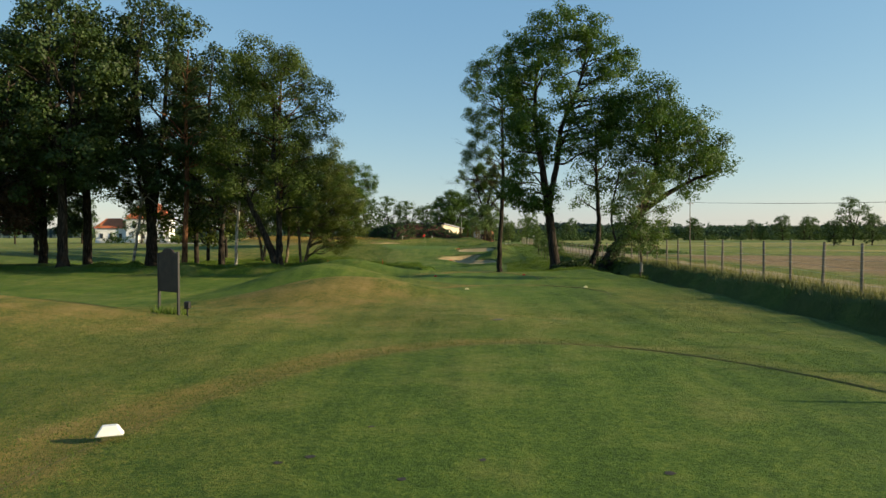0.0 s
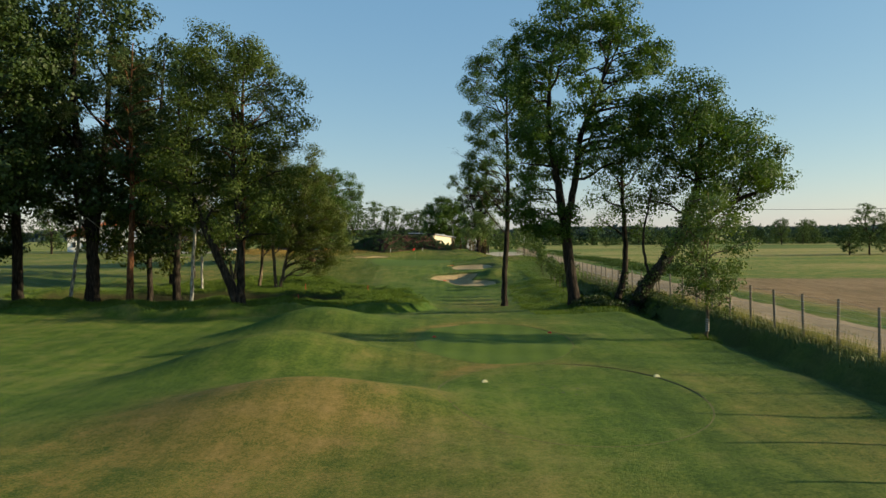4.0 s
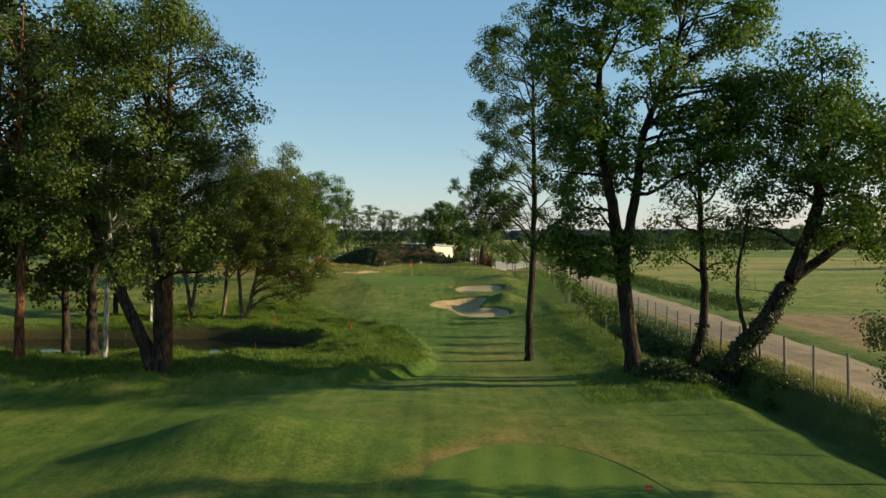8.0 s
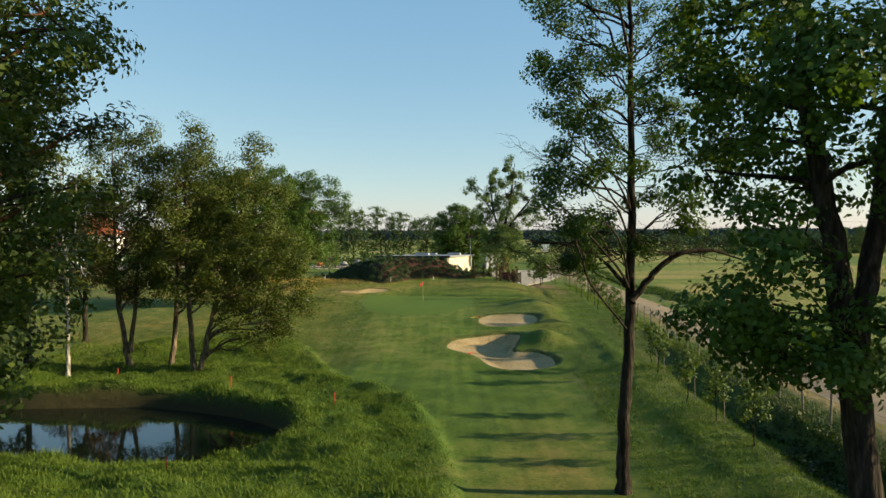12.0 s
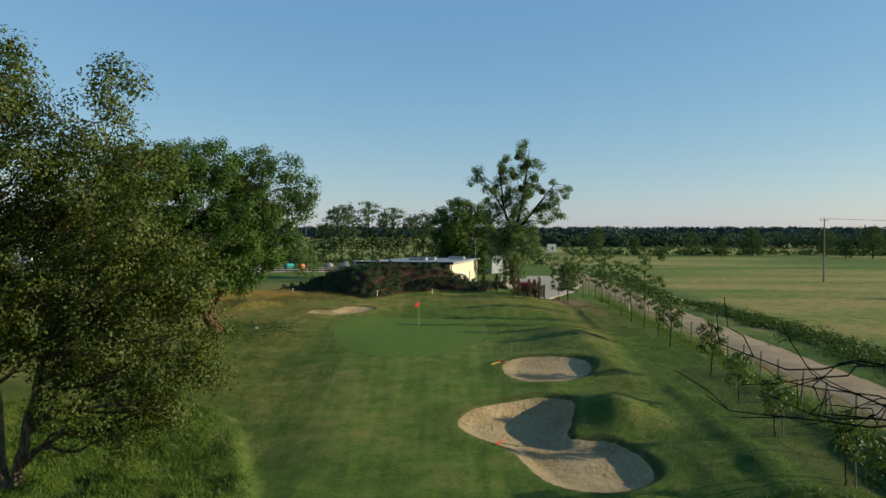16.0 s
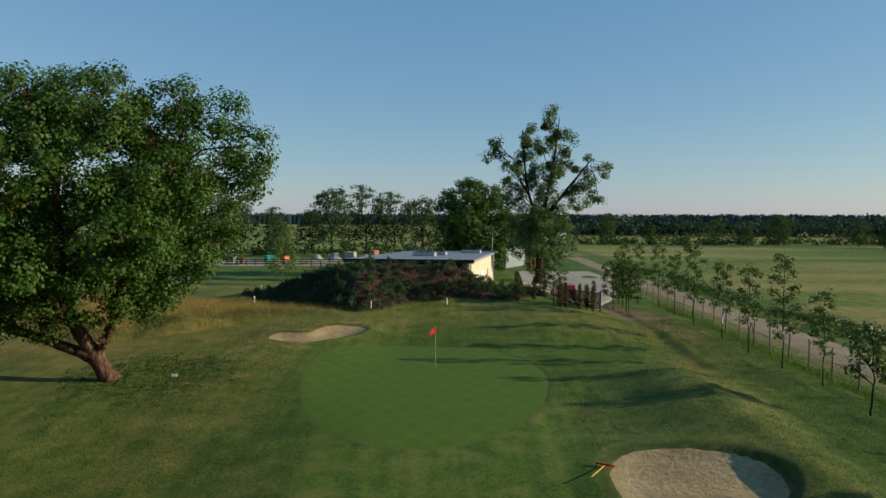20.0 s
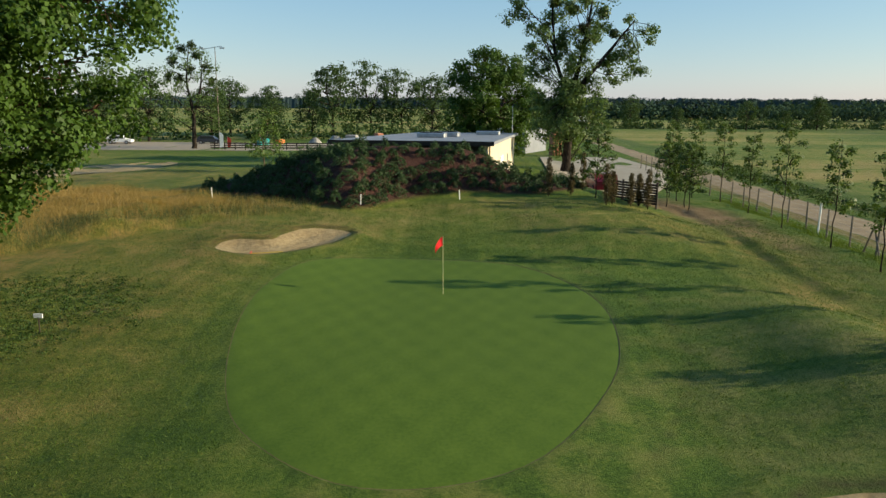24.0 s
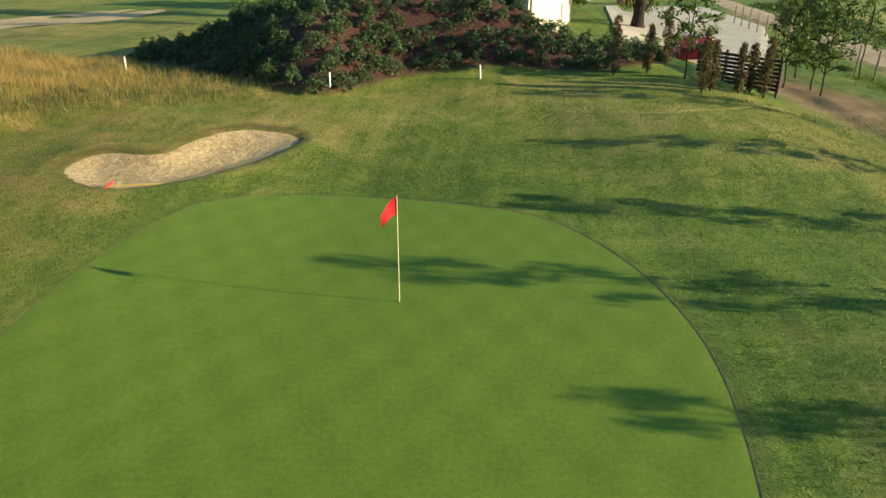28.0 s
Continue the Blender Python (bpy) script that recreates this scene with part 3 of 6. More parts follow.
def turf_masks(me, x, y):
    """Where the turf is rough, dry, bare, mulched, or tinted for light and shade, kept on the mesh."""
    long_d = distance(LONG_ROUGH, x, y)
    verge = step(1.6, 0.6, np.abs(x - fence_x(y) + 0.3)) * (y < 150)
    east_rough = step(-6.0, -5.0, x - fence_x(y)) * step(-0.3, -1.0, x - fence_x(y)) * step(48, 52, y) * 0.8
    # Dry grass; (-1.5, 19) and (0.5, 33.5) also put sunlit brightness into it.
    dry = 0.04 + heap(x, y, -6.5, 9, 0.45, 3.4, 7) + heap(x, y, -1.5, 19.0, 0.3, 4.0, 3.0) + heap(x, y, 0.5, 33.5, 0.35, 3.0, 1.6) + heap(x, y, -4.0, 2.5, 0.55, 1.8, 3) + heap(x, y, -15, 17.4, 0.85, 5, 2.2) + heap(x, y, -5.0, 24.8, 1.3, 2.6, 2.1) + heap(x, y, -4.0, 27.2, 0.6, 1.9, 1.6) + heap(x, y, -10.5, 21, 0.5, 5, 2.5)
    dry = dry + heap(x, y, 8.8, 24, 0.6, 1.5, 4.5) + heap(x, y, 3.4, 20.0, 0.15, 3.0, 1.0) + heap(x, y, 2.6, 46, 0.35, 2.5, 2.0) + heap(x, y, 3.2, 66, 0.45, 1.6, 7)
    dry = dry + heap(x, y, -5.6, 38.5, 0.4, 3, 3) + heap(x, y, 9.2, 124, 0.2, 1.6, 12) + heap(x, y, -13.5, 118, 0.4, 2.0, 6) + heap(x, y, -12, 130, 0.4, 3.5, 3.0)
    dry = dry + heap(x, y, -2, 136.5, 0.35, 5, 1.5) + 0.8 * step(2.0, -3.5, distance(FESCUE, x, y)) + 0.3 * step(-40, -60, x)
    # Patches at (-27, 158) and (1, 131.5) paint sunlit brightness, not dry grass.
    dry = dry + heap(x, y, -12.2, 107, 0.22, 2.2, 7) + heap(x, y, 7.6, 101, 0.3, 1.3, 6) + heap(x, y, 9.6, 119, 0.45, 0.7, 5) + heap(x, y, 11.5, 128, 0.4, 1.0, 5) + heap(x, y, 8.5, 133, 0.35, 3, 3) + heap(x, y, -40, 140, 0.5, 12, 22) + heap(x, y, -27, 158, 0.35, 10, 12) + heap(x, y, -25, 104, 0.45, 9, 4) + heap(x, y, 1.0, 131.5, 0.22, 7, 3.5) + heap(x, y, -25, 123.5, 0.75, 6, 3.0) + heap(x, y, -16, 127.5, 0.4, 4, 2.2)
    for line, k, part_y in ((TEE_BACK, 1.0, -90.0), (TEE_MID, 0.8, 29.5), (TEE_FORE, 0.6, 40.0)):
        dry = dry + 1.5 * k * step(0.75, 0.1, np.abs(distance(line, x, y) - 0.35)) * (0.25 + 0.75 * step(4.0, -1.5, x)) * (0.1 + 0.9 * step(part_y, part_y + 2.5, y))
    field = np.maximum(step(0.8, 2.4, x - road_x(y) - 1.2), step(235, 262, y)) * (1 - step(1300, 1700, y) * 0)
    soil = 1.05 * step(21, 23, x) * step(60, 50, x + 0.15 * (y - 50)) * step(79, 76, y + 0.05 * x) * step(18, 24, y)
    soil = np.maximum(soil, np.minimum(1.1, 1.5 * heap(x, y, 11.8, 141, 1, 1.0, 8, 0.1)))
    weeds = np.maximum(step(3.0, 5.0, x - road_x(y)) * step(10.5, 7.0, x - road_x(y) + 0.012 * (y - 110)) * step(76, 82, y), 0.7 * step(2.0, 2.6, x - road_x(y)) * step(4.0, 3.0, x - road_x(y)))
    soil = np.maximum(soil, 0.7 * step(0.9, 0.2, np.abs(x - road_x(y) + 2.2)) * (y > 20) * (y < 190))
    mulch = step(0.15, -0.25, distance(SHRUB_BED, x, y))
    lip_and_shade = np.zeros_like(x)
    for line, _ in BUNKERS:
        lip_and_shade = np.maximum(lip_and_shade, step(0.28, 0.0, np.abs(distance(line, x, y))))
    lip_and_shade = np.maximum(lip_and_shade, 0.45 * step(0.16, 0.0, np.abs(distance(GREEN_LINE, x, y) - 1.75)) * step(-1.5, 1.5, x))
    # Cut edge; its step's shade is painted in, stronger to the east.
    for line in (GREEN_LINE, TEE_BACK):
        lip_and_shade = np.maximum(lip_and_shade, 0.35 * step(0.22, 0.0, np.abs(distance(line, x, y) - 0.08)) * (0.45 + 0.55 * step(-3, 1.0, x)))
    lip_and_shade = np.maximum(lip_and_shade, 1.4 * step(1.25, 0.55, distance(POND_LINE, x, y)))
    # Bare brown ground at the far end; nearer, bank shade put into the colour.
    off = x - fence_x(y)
    lip_and_shade = np.maximum(lip_and_shade, 0.8 * step(-2.9 - 1.5 * step(58, 70, y), -1.7 - 1.8 * step(58, 70, y), off) * step(-0.1, -0.5, off) * step(2, 8, y) * step(112, 98, y) * (0.35 + 0.65 * lumps(x, y, 1.2, 21)))
    semi = step(1.7, 2.2, distance(GREEN_LINE, x, y)) * step(1.0, 3.0, x) * step(84, 92, y) * step(122, 113, y) * step(-0.3, -1.0, x - fence_x(y))
    semi = np.maximum(semi, step(-8.0, -10.5, x) * step(88, 95, y) * step(120, 111, y))
    rough = np.maximum.reduce([step(0.25, -0.35, long_d), verge, east_rough, 0.9 * semi, 0.5 * step(-26, -34, x)])
    for key, val in (("rough", rough), ("dry", dry), ("field", field), ("soil", soil), ("mulch", mulch), ("lip_and_shade", lip_and_shade), ("weeds", weeds)):
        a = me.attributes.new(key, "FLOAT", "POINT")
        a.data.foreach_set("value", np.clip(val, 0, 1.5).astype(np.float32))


def sheet(name, xs, ys, mat):
    X, Y = np.meshgrid(xs, ys)
    x, y = X.ravel(), Y.ravel()
    z = turf_z(x, y)
    nx, ny = len(xs), len(ys)
    i = (np.arange(ny - 1)[:, None] * nx + np.arange(nx - 1)).ravel()
    me = mesh_from(name, np.stack([x, y, z], 1), np.stack([i, i + 1, i + nx + 1, i + nx], 1), mat, True)
    turf_masks(me, x, y)
    return tagged(new(name, me), "rolling mown golf course turf with rough, dry patches and fields beyond", "ground", kind="structure")


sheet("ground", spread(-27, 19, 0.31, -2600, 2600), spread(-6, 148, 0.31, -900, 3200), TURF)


def let_in(name, line, rings, mat, lift, deep=0.0, shoulder=1.0, label="", category=""):
    """A surface laid inside an outline: rings shrinking to its middle."""
    c = line.mean(0)
    f = np.linspace(1, 0.0, rings)
    pts = np.concatenate([c + (line - c) * s for s in f])
    d = distance(line, pts[:, 0], pts[:, 1])
    if mat is SAND:
        deep = hollow(deep, pts[:, 0], pts[:, 1])
    z = land(pts[:, 0], pts[:, 1]) + lift - deep * step(0.0, -shoulder, d)
    n = len(line)
    z[:n] -= 0.008
    i = np.arange(n)
    faces = np.concatenate([np.stack([k * n + i, k * n + (i + 1) % n, (k + 1) * n + (i + 1) % n, (k + 1) * n + i], 1) for k in range(rings - 1)])
    me = mesh_from(name, np.column_stack([pts, z]), faces, mat, True)
    if mat is TURF:
        turf_masks(me, pts[:, 0], pts[:, 1])
    return tagged(new(name, me), label, category, kind="structure")


let_in("putting_green", GREEN_LINE, 40, GREEN, 0.012, label="smooth close-mown putting green with faint mowing stripes", category="golf green")
let_in("tee_box_back", TEE_BACK, 40, TURF, 0.02, label="level close-mown back tee with small divot scars", category="tee box")
let_in("tee_box_middle", TEE_MID, 30, TURF, 0.012, label="level close-mown middle tee with a brown trimmed edge", category="tee box")
let_in("tee_box_front", TEE_FORE, 20, TEE_FRONT, 0.012, label="close-mown front tee with clear mowing stripes", category="tee box")


def edge_ring(name, line, high, label):
    """The cut edge round a mown surface: a small step of soil, with a low shoulder of turf behind it."""
    c = line.mean(0)
    n = len(line)
    out = (line - c) / np.linalg.norm(line - c, axis=1, keepdims=True)
    rng = np.random.default_rng(n)
    h = high * (0.2 + 0.8 * step(-0.3, 0.5, out[:, 0])) * rng.uniform(0.8, 1.15, n)
    if line is not GREEN_LINE:
        h = h * (0.15 + 0.85 * step(-0.35, 0.1, out[:, 1]))
    i = np.arange(n)
    made = []
    for mat, rows in ((EDGE_SOIL, ((-0.01, 0.0, 0.004), (0.012, 0.9, 0.0), (0.03, 1.0, 0.0))), (TURF, ((0.03, 1.0, 0.0), (0.15, 0.95, 0.0), (0.4, 0.45, 0.0), (0.75, 0.0, -0.012)))):
        pts = [line + out * off for off, _, _ in rows]
        verts = [np.column_stack([p, land(p[:, 0], p[:, 1]) + h * k + d]) for p, (_, k, d) in zip(pts, rows)]
        faces = np.concatenate([np.stack([k * n + i, k * n + (i + 1) % n, (k + 1) * n + (i + 1) % n, (k + 1) * n + i], 1) for k in range(len(rows) - 1)])
        me = mesh_from(name, np.concatenate(verts), faces, mat, mat is TURF)
        if mat is TURF:
            p = np.concatenate(pts)
            turf_masks(me, p[:, 0], p[:, 1])
        made.append(tagged(new(name if mat is EDGE_SOIL else name + "_shoulder", me), label if mat is EDGE_SOIL else "low mown shoulder of turf behind a cut edge", "turf edge", kind="structure"))
    return made


edge_ring("trim_green", GREEN_LINE, 0.014, "thin dark cut edge round the putting green")
edge_ring("trim_tee_back", TEE_BACK, 0.034, "brown cut edge round the back tee")
edge_ring("trim_tee_middle", TEE_MID, 0.028, "brown cut edge round the middle tee")
edge_ring("trim_tee_front", TEE_FORE, 0.018, "brown cut edge round the front tee")
for line, deep, words in ((SAND_NEAR, 0.20, "kidney-shaped pale sand bunker with a steep shaded bank"), (SAND_MID, 0.12, "oval pale sand bunker beside the green"),
                          (SAND_BACK, 0.20, "pale sand bunker with a raked floor behind the green"), (SAND_FAR, 0.12, "large pale sand bunker on the neighbouring hole"),
                          (SAND_LEFT, 0.1, "long narrow pale sand bunker on the neighbouring hole")):
    let_in("sand_bunker", line, 18, SAND, -0.02, deep, 1.0, words, "sand bunker")

pond = smooth_outline([(-7.5, 74), (-10, 79), (-18, 83), (-27, 83), (-40, 83), (-41, 74), (-28, 71), (-15, 68.5), (-10, 69)])
me = bpy.data.meshes.new("pond_water")
me.from_pydata([(x, y, WATER_Z) for x, y in pond], [], [list(range(len(pond)))])
me.materials.append(WATER)
tagged(new("water", me), "still dark pond water reflecting sky and trees", "pond", kind="structure")


def strip(name, ys, half, mat, label, category):
    rows = []
    for off in (-half, -half * 0.5, 0, half * 0.5, half):
        x = road_x(ys) + off
        rows.append(np.stack([x, ys, land(x, ys) + 0.03 - 0.05 * (abs(off) / half) ** 2], 1))
    n = len(ys)
    i = np.arange(n - 1)
    faces = np.concatenate([np.stack([k * n + i, (k + 1) * n + i, (k + 1) * n + i + 1, k * n + i + 1], 1) for k in range(4)])
    return tagged(new(name, mesh_from(name, np.concatenate(rows), faces, mat, True)), label, category, kind="structure")


strip("road", np.arange(-60, 240, 1.0), 1.7, GRAVEL, "pale sandy gravel track beside the wire fence", "road")


# ---- trees ----
def tube(path, radii, sides=7):
    """A round tapered tube along a path: verts and quads."""
    path, radii = np.asarray(path, float), np.asarray(radii, float)
    d = np.gradient(path, axis=0)
    d /= np.linalg.norm(d, axis=1, keepdims=True) + 1e-9
    ref = np.where(np.abs(d[:, 2:3]) > 0.9, [[1.0, 0, 0]], [[0, 0, 1.0]])
    u = np.cross(d, ref)
    u /= np.linalg.norm(u, axis=1, keepdims=True) + 1e-9
    v = np.cross(d, u)
    a = np.linspace(0, 2 * np.pi, sides, endpoint=False)
    ring = path[:, None] + radii[:, None, None] * (np.cos(a)[None, :, None] * u[:, None] + np.sin(a)[None, :, None] * v[:, None])
    n, i = len(path), np.arange(sides)
    faces = np.concatenate([np.stack([k * sides + i, k * sides + (i + 1) % sides, (k + 1) * sides + (i + 1) % sides, (k + 1) * sides + i], 1) for k in range(n - 1)])
    return ring.reshape(-1, 3), faces


def join(pieces):
    verts, faces, n = [], [], 0
    for v, f in pieces:
        verts.append(v)
        faces.append(f + n)
        n += len(v)
    return np.concatenate(verts), np.concatenate(faces)


def bend(a, b, rng, sag=0.0, wob=0.08, n=6):
    """A slightly crooked way from a to b."""
    a, b = np.asarray(a, float), np.asarray(b, float)
    t = np.linspace(0, 1, n)[:, None]
    p = a + (b - a) * t
    length = np.linalg.norm(b - a)
    off = sum(rng.normal(0, wob * length / (1 + 0.6 * k), (1, 3)) * np.sin((k + 1) * np.pi * t) for k in range(3))
    p = p + off
    p[:, 2] += sag * length * np.sin(np.pi * t[:, 0])
    return p


def leaves(centres, size, rng, spread_r, per, flat=0.7, slim=0.6, droop=0.0, outs=None):
    """Small folded leaves scattered round the centres, turned outwards and up as leaves turn to the light."""
    n = len(centres) * per
    off = rng.normal(0, 1, (n, 3))
    off *= (rng.uniform(0, 1, (n, 1)) ** 0.45) * 1.75 / (np.linalg.norm(off, axis=1, keepdims=True) + 1e-9)
    c = np.repeat(centres, per, 0) + off * spread_r * [1, 1, flat]
    face = 0.7 * off / (np.linalg.norm(off, axis=1, keepdims=True) + 1e-9) + [0, 0, 0.35] + rng.normal(0, 0.42, (n, 3))
    if outs is not None:
        face += 0.55 * np.repeat(outs, per, 0)
    d = np.cross(face, rng.normal(0, 1, (n, 3)))
    d /= np.linalg.norm(d, axis=1, keepdims=True) + 1e-9
    d[:, 2] -= droop
    d /= np.linalg.norm(d, axis=1, keepdims=True) + 1e-9
    w = np.cross(face, d)
    w /= np.linalg.norm(w, axis=1, keepdims=True) + 1e-9
    up = np.cross(d, w)
    s = size * rng.uniform(0.6, 1.3, (n, 1))
    v = np.stack([c - d * s * 0.5, c + w * s * slim * 0.5 + up * s * 0.1, c + d * s * 0.5, c - w * s * slim * 0.5 + up * s * 0.1], 1).reshape(-1, 3)
    i = np.arange(n) * 4
    return v, np.stack([i, i + 1, i + 2, i + 3], 1)


def tree(name, x, y, seed, stems, lobes, bark, leaf, size=0.24, per=50, density=1.0, spread_r=0.42, droop=0.0, slim=0.7, sink=0.15, base=None, twigs=True, bare=0, bare_low=0.0, boughs=(), balls=(), rise=0.5, limb=1.0, **tags):
    """stems: lists of (x, y, z, radius) from the foot up; lobes: (stem, x, y, z, rx, ry, rz) masses of foliage, from the tree's foot."""
    rng = np.random.default_rng(seed)
    z0 = (ground_at(x, y) if base is None else base) - sink
    foot = empty(name, x, y, z0, **tags)
    wood = []
    for k, st in enumerate(stems):
        st = np.array(st, float)
        t = np.linspace(0, len(st) - 1, 5 * len(st))
        i = np.arange(len(st))
        p = np.stack([np.interp(t, i, st[:, c]) for c in range(4)], 1)
        ker = np.array([1, 2, 3, 2, 1]) / 9
        for c in range(4):
            p[2:-2, c] = np.convolve(p[:, c], ker, "valid")
        p[1:-1, :2] += rng.normal(0, 0.02, (len(p) - 2, 2)) * (1 + p[1:-1, 3:4])
        r = p[:, 3].copy()
        r[0] *= 1.35
        r[1] *= 1.12
        wood.append(p)
        v, f = tube(p[:, :3], r, 12)
        child("trunk" if k == 0 or stems[k][0][2] < 0.5 else "limb", mesh_from("trunk", v, f, bark, True), foot)
    centres, outs, thin = [], [], []
    for k, lx, ly, lz, rx, ry, rz in lobes:
        p = wood[k]
        c = np.array([lx, ly, lz])
        flat_d = np.linalg.norm(p[:, :2] - c[:2], axis=1)
        cost = np.abs(p[:, 2] - lz + rise * rng.uniform(0.4, 1.5) * flat_d) + 0.8 * flat_d
        j = int(np.argmin(cost[2:])) + 2
        a = p[j, :3]
        gap = np.linalg.norm(c - a)
        main = bend(a, c + [0, 0, rz * 0.2], rng, 0.04, 0.05, 8)
        if gap > 0.6:
            r0 = min(p[j, 3] * 0.7, limb * (0.018 + 0.022 * gap + 0.02 * rx) * (1.0 if rx > 0.9 else 0.6))
            v, f = tube(main, np.linspace(r0, min(0.025, r0 * 0.6), 8), 7)
            child("limb", mesh_from("limb", v, f, bark, True), foot)
        n = max(6, int(density * 2.2 * (rx * ry + rx * rz + ry * rz)))
        d = rng.normal(0, 1, (n, 3))
        d /= np.linalg.norm(d, axis=1, keepdims=True)
        q = c + d * [rx, ry, rz] * rng.uniform(0.45, 1.0, (n, 1)) ** 0.6
        q[:, 2] = np.maximum(q[:, 2], 0.5)
        centres.append(q)
        outs.append(d)
        if twigs:
            for e in q[:: 2 if len(lobes) < 10 else 3]:
                s = main[rng.integers(2, 8)]
                thin.append(tube(bend(s, e, rng, 0.05, 0.07, 5), np.linspace(0.03, 0.006, 5), 3))
    for k in range(bare + len(boughs)):
        s = wood[rng.integers(0, len(wood))]
        s = s[rng.integers(len(s) // 2, len(s) * 4 // 5), :3].copy()
        a = rng.uniform(0, 2 * np.pi)
        e = s + np.array([math.cos(a), math.sin(a), rng.uniform(-0.25, 0.35)]) * rng.uniform(1.2, 2.9)
        s[2], e[2] = max(s[2], bare_low), max(e[2], bare_low)
        if k >= bare:
            s, e = np.array(boughs[k - bare][:3]), np.array(boughs[k - bare][3:])
        b = bend(s, e, rng, -0.05, 0.05, 12)
        thin.append(tube(b, np.linspace(0.015 if k < bare else 0.026, 0.004, 12), 4))
        for _ in range(10 if k < bare else 26):
            i = rng.integers(3, 12)
            g = b[i] + rng.normal(0, 0.26, 3) + (e - s) * rng.uniform(0.05, 0.25)
            side = bend(b[i], g, rng, 0, 0.09, 6)
            thin.append(tube(side, np.linspace(0.007, 0.003, 6), 3))
            for _ in range(2):
                i2 = rng.integers(2, 6)
                g2 = side[i2] + rng.normal(0, 0.11, 3) + (g - b[i]) * 0.25
                thin.append(tube(bend(side[i2], g2, rng, 0, 0.05, 4), np.linspace(0.004, 0.0025, 4), 3))
    if thin:
        tagged(child("fine_twig", mesh_from("fine_twig", *join(thin), bark, True), foot), kind="stuff")
    for bx, by, bz, br in balls:
        q = rng.normal(0, 1, (80, 3))
        q = q / np.linalg.norm(q, axis=1, keepdims=True) * br * rng.uniform(0.1, 0.9, (80, 1)) + [bx, by, bz]
        child("mistletoe", mesh_from("mistletoe", *leaves(q, 0.24, rng, 0.16, 8), PINE_NEEDLE), foot, "dark round mistletoe clump")
    v, f = leaves(np.concatenate(centres), size, rng, spread_r, per, 0.75, slim, droop, np.concatenate(outs))
    v[:, 2] = np.maximum(v[:, 2], 0.25)
    child("crown", mesh_from("crown", v, f, leaf), foot)
    return foot


def ivy(foot, stem, top, seed, n=260):
    """Ivy leaves clinging to the lower trunk."""
    rng = np.random.default_rng(seed)
    st = np.array(stem, float)
    z = rng.uniform(0, 1, n) ** 1.4 * top
    p = np.stack([np.interp(z, st[:, 2], st[:, c]) for c in range(4)], 1)
    a = rng.uniform(0, 2 * np.pi, n)
    p[:, 0] += np.cos(a) * p[:, 3] * rng.uniform(0.95, 1.3, n)
    p[:, 1] += np.sin(a) * p[:, 3] * rng.uniform(0.95, 1.3, n)
    return child("ivy", mesh_from("ivy", *leaves(p[:, :3], 0.13, rng, 0.10, 7, 1.0, 0.8), MAPLE_LEAF), foot, "dark ivy on the lower trunk")


def round_lobes(rng, stem, cx, cy, z0, z1, rad, n, r=(1.2, 2.0), top=0.55, lift=0.75):
    """Foliage masses heaped over a rounded crown between two heights."""
    out = []
    for i in range(n):
        h = (i + 0.5) / n
        z = z0 + (z1 - z0) * h
        wide = rad * math.sqrt(max(0.08, 1 - ((h - 0.42) / 0.62) ** 2))
        a = i * 2.4 + rng.uniform(-0.4, 0.4)
        d = wide * math.sqrt(rng.uniform(0.25, 1.0))
        s = rng.uniform(*r)
        out.append((stem, cx + d * math.cos(a), cy + d * math.sin(a), z, s, s, s * lift))
    return out




def broadleaf(name, x, y, h, rad, seed, leaf, bark, z0=0.3, n=24, r=(1.1, 1.9), lean=(0.0, 0.0), trunk=0.3, fork=0.35, size=0.28, per=46, density=0.8, spread_r=0.46, shift=0.0, **kw):
    """A broad-leaved tree with a forked trunk."""
    rng = np.random.default_rng(seed + 100)
    lx, ly = lean
    zf = h * fork
    a, b = rng.uniform(0.5, 1.0) * rad * 0.3, rng.uniform(0.5, 1.0) * rad * 0.35
    stems = [[(0, 0, 0, trunk), (lx * 0.1, ly * 0.1, h * 0.12, trunk * 0.85), (lx * fork, ly * fork, zf, trunk * 0.7), (lx * 0.65 - a, ly * 0.65, h * 0.62, trunk * 0.42), (lx - a * 0.5, ly, h * 0.95, trunk * 0.1)],
             [(lx * fork, ly * fork, zf * 0.96, trunk * 0.55), (lx * 0.6 + b, ly * 0.6, h * 0.58, trunk * 0.35), (lx * 0.9 + b * 1.2, ly * 0.9, h * 0.88, trunk * 0.08)]]
    lobes = round_lobes(rng, 0, lx * 0.7 + shift, ly * 0.7, h * z0, h * 0.93, rad, n, r)
    lobes = [(int(q[1] > lx * 0.7 + shift), *q[1:]) for q in lobes]
    return tree(name, x, y, seed, stems, lobes, bark, leaf, size, per, density, spread_r, **kw)


# tall oak and its neighbours by the fence
rng = np.random.default_rng(11)
lobes = [(int(q[1] > -0.4), *q[1:]) for q in round_lobes(rng, 0, 0.5, 0, 9.2, 20.0, 5.4, 50, (1.1, 1.8))]
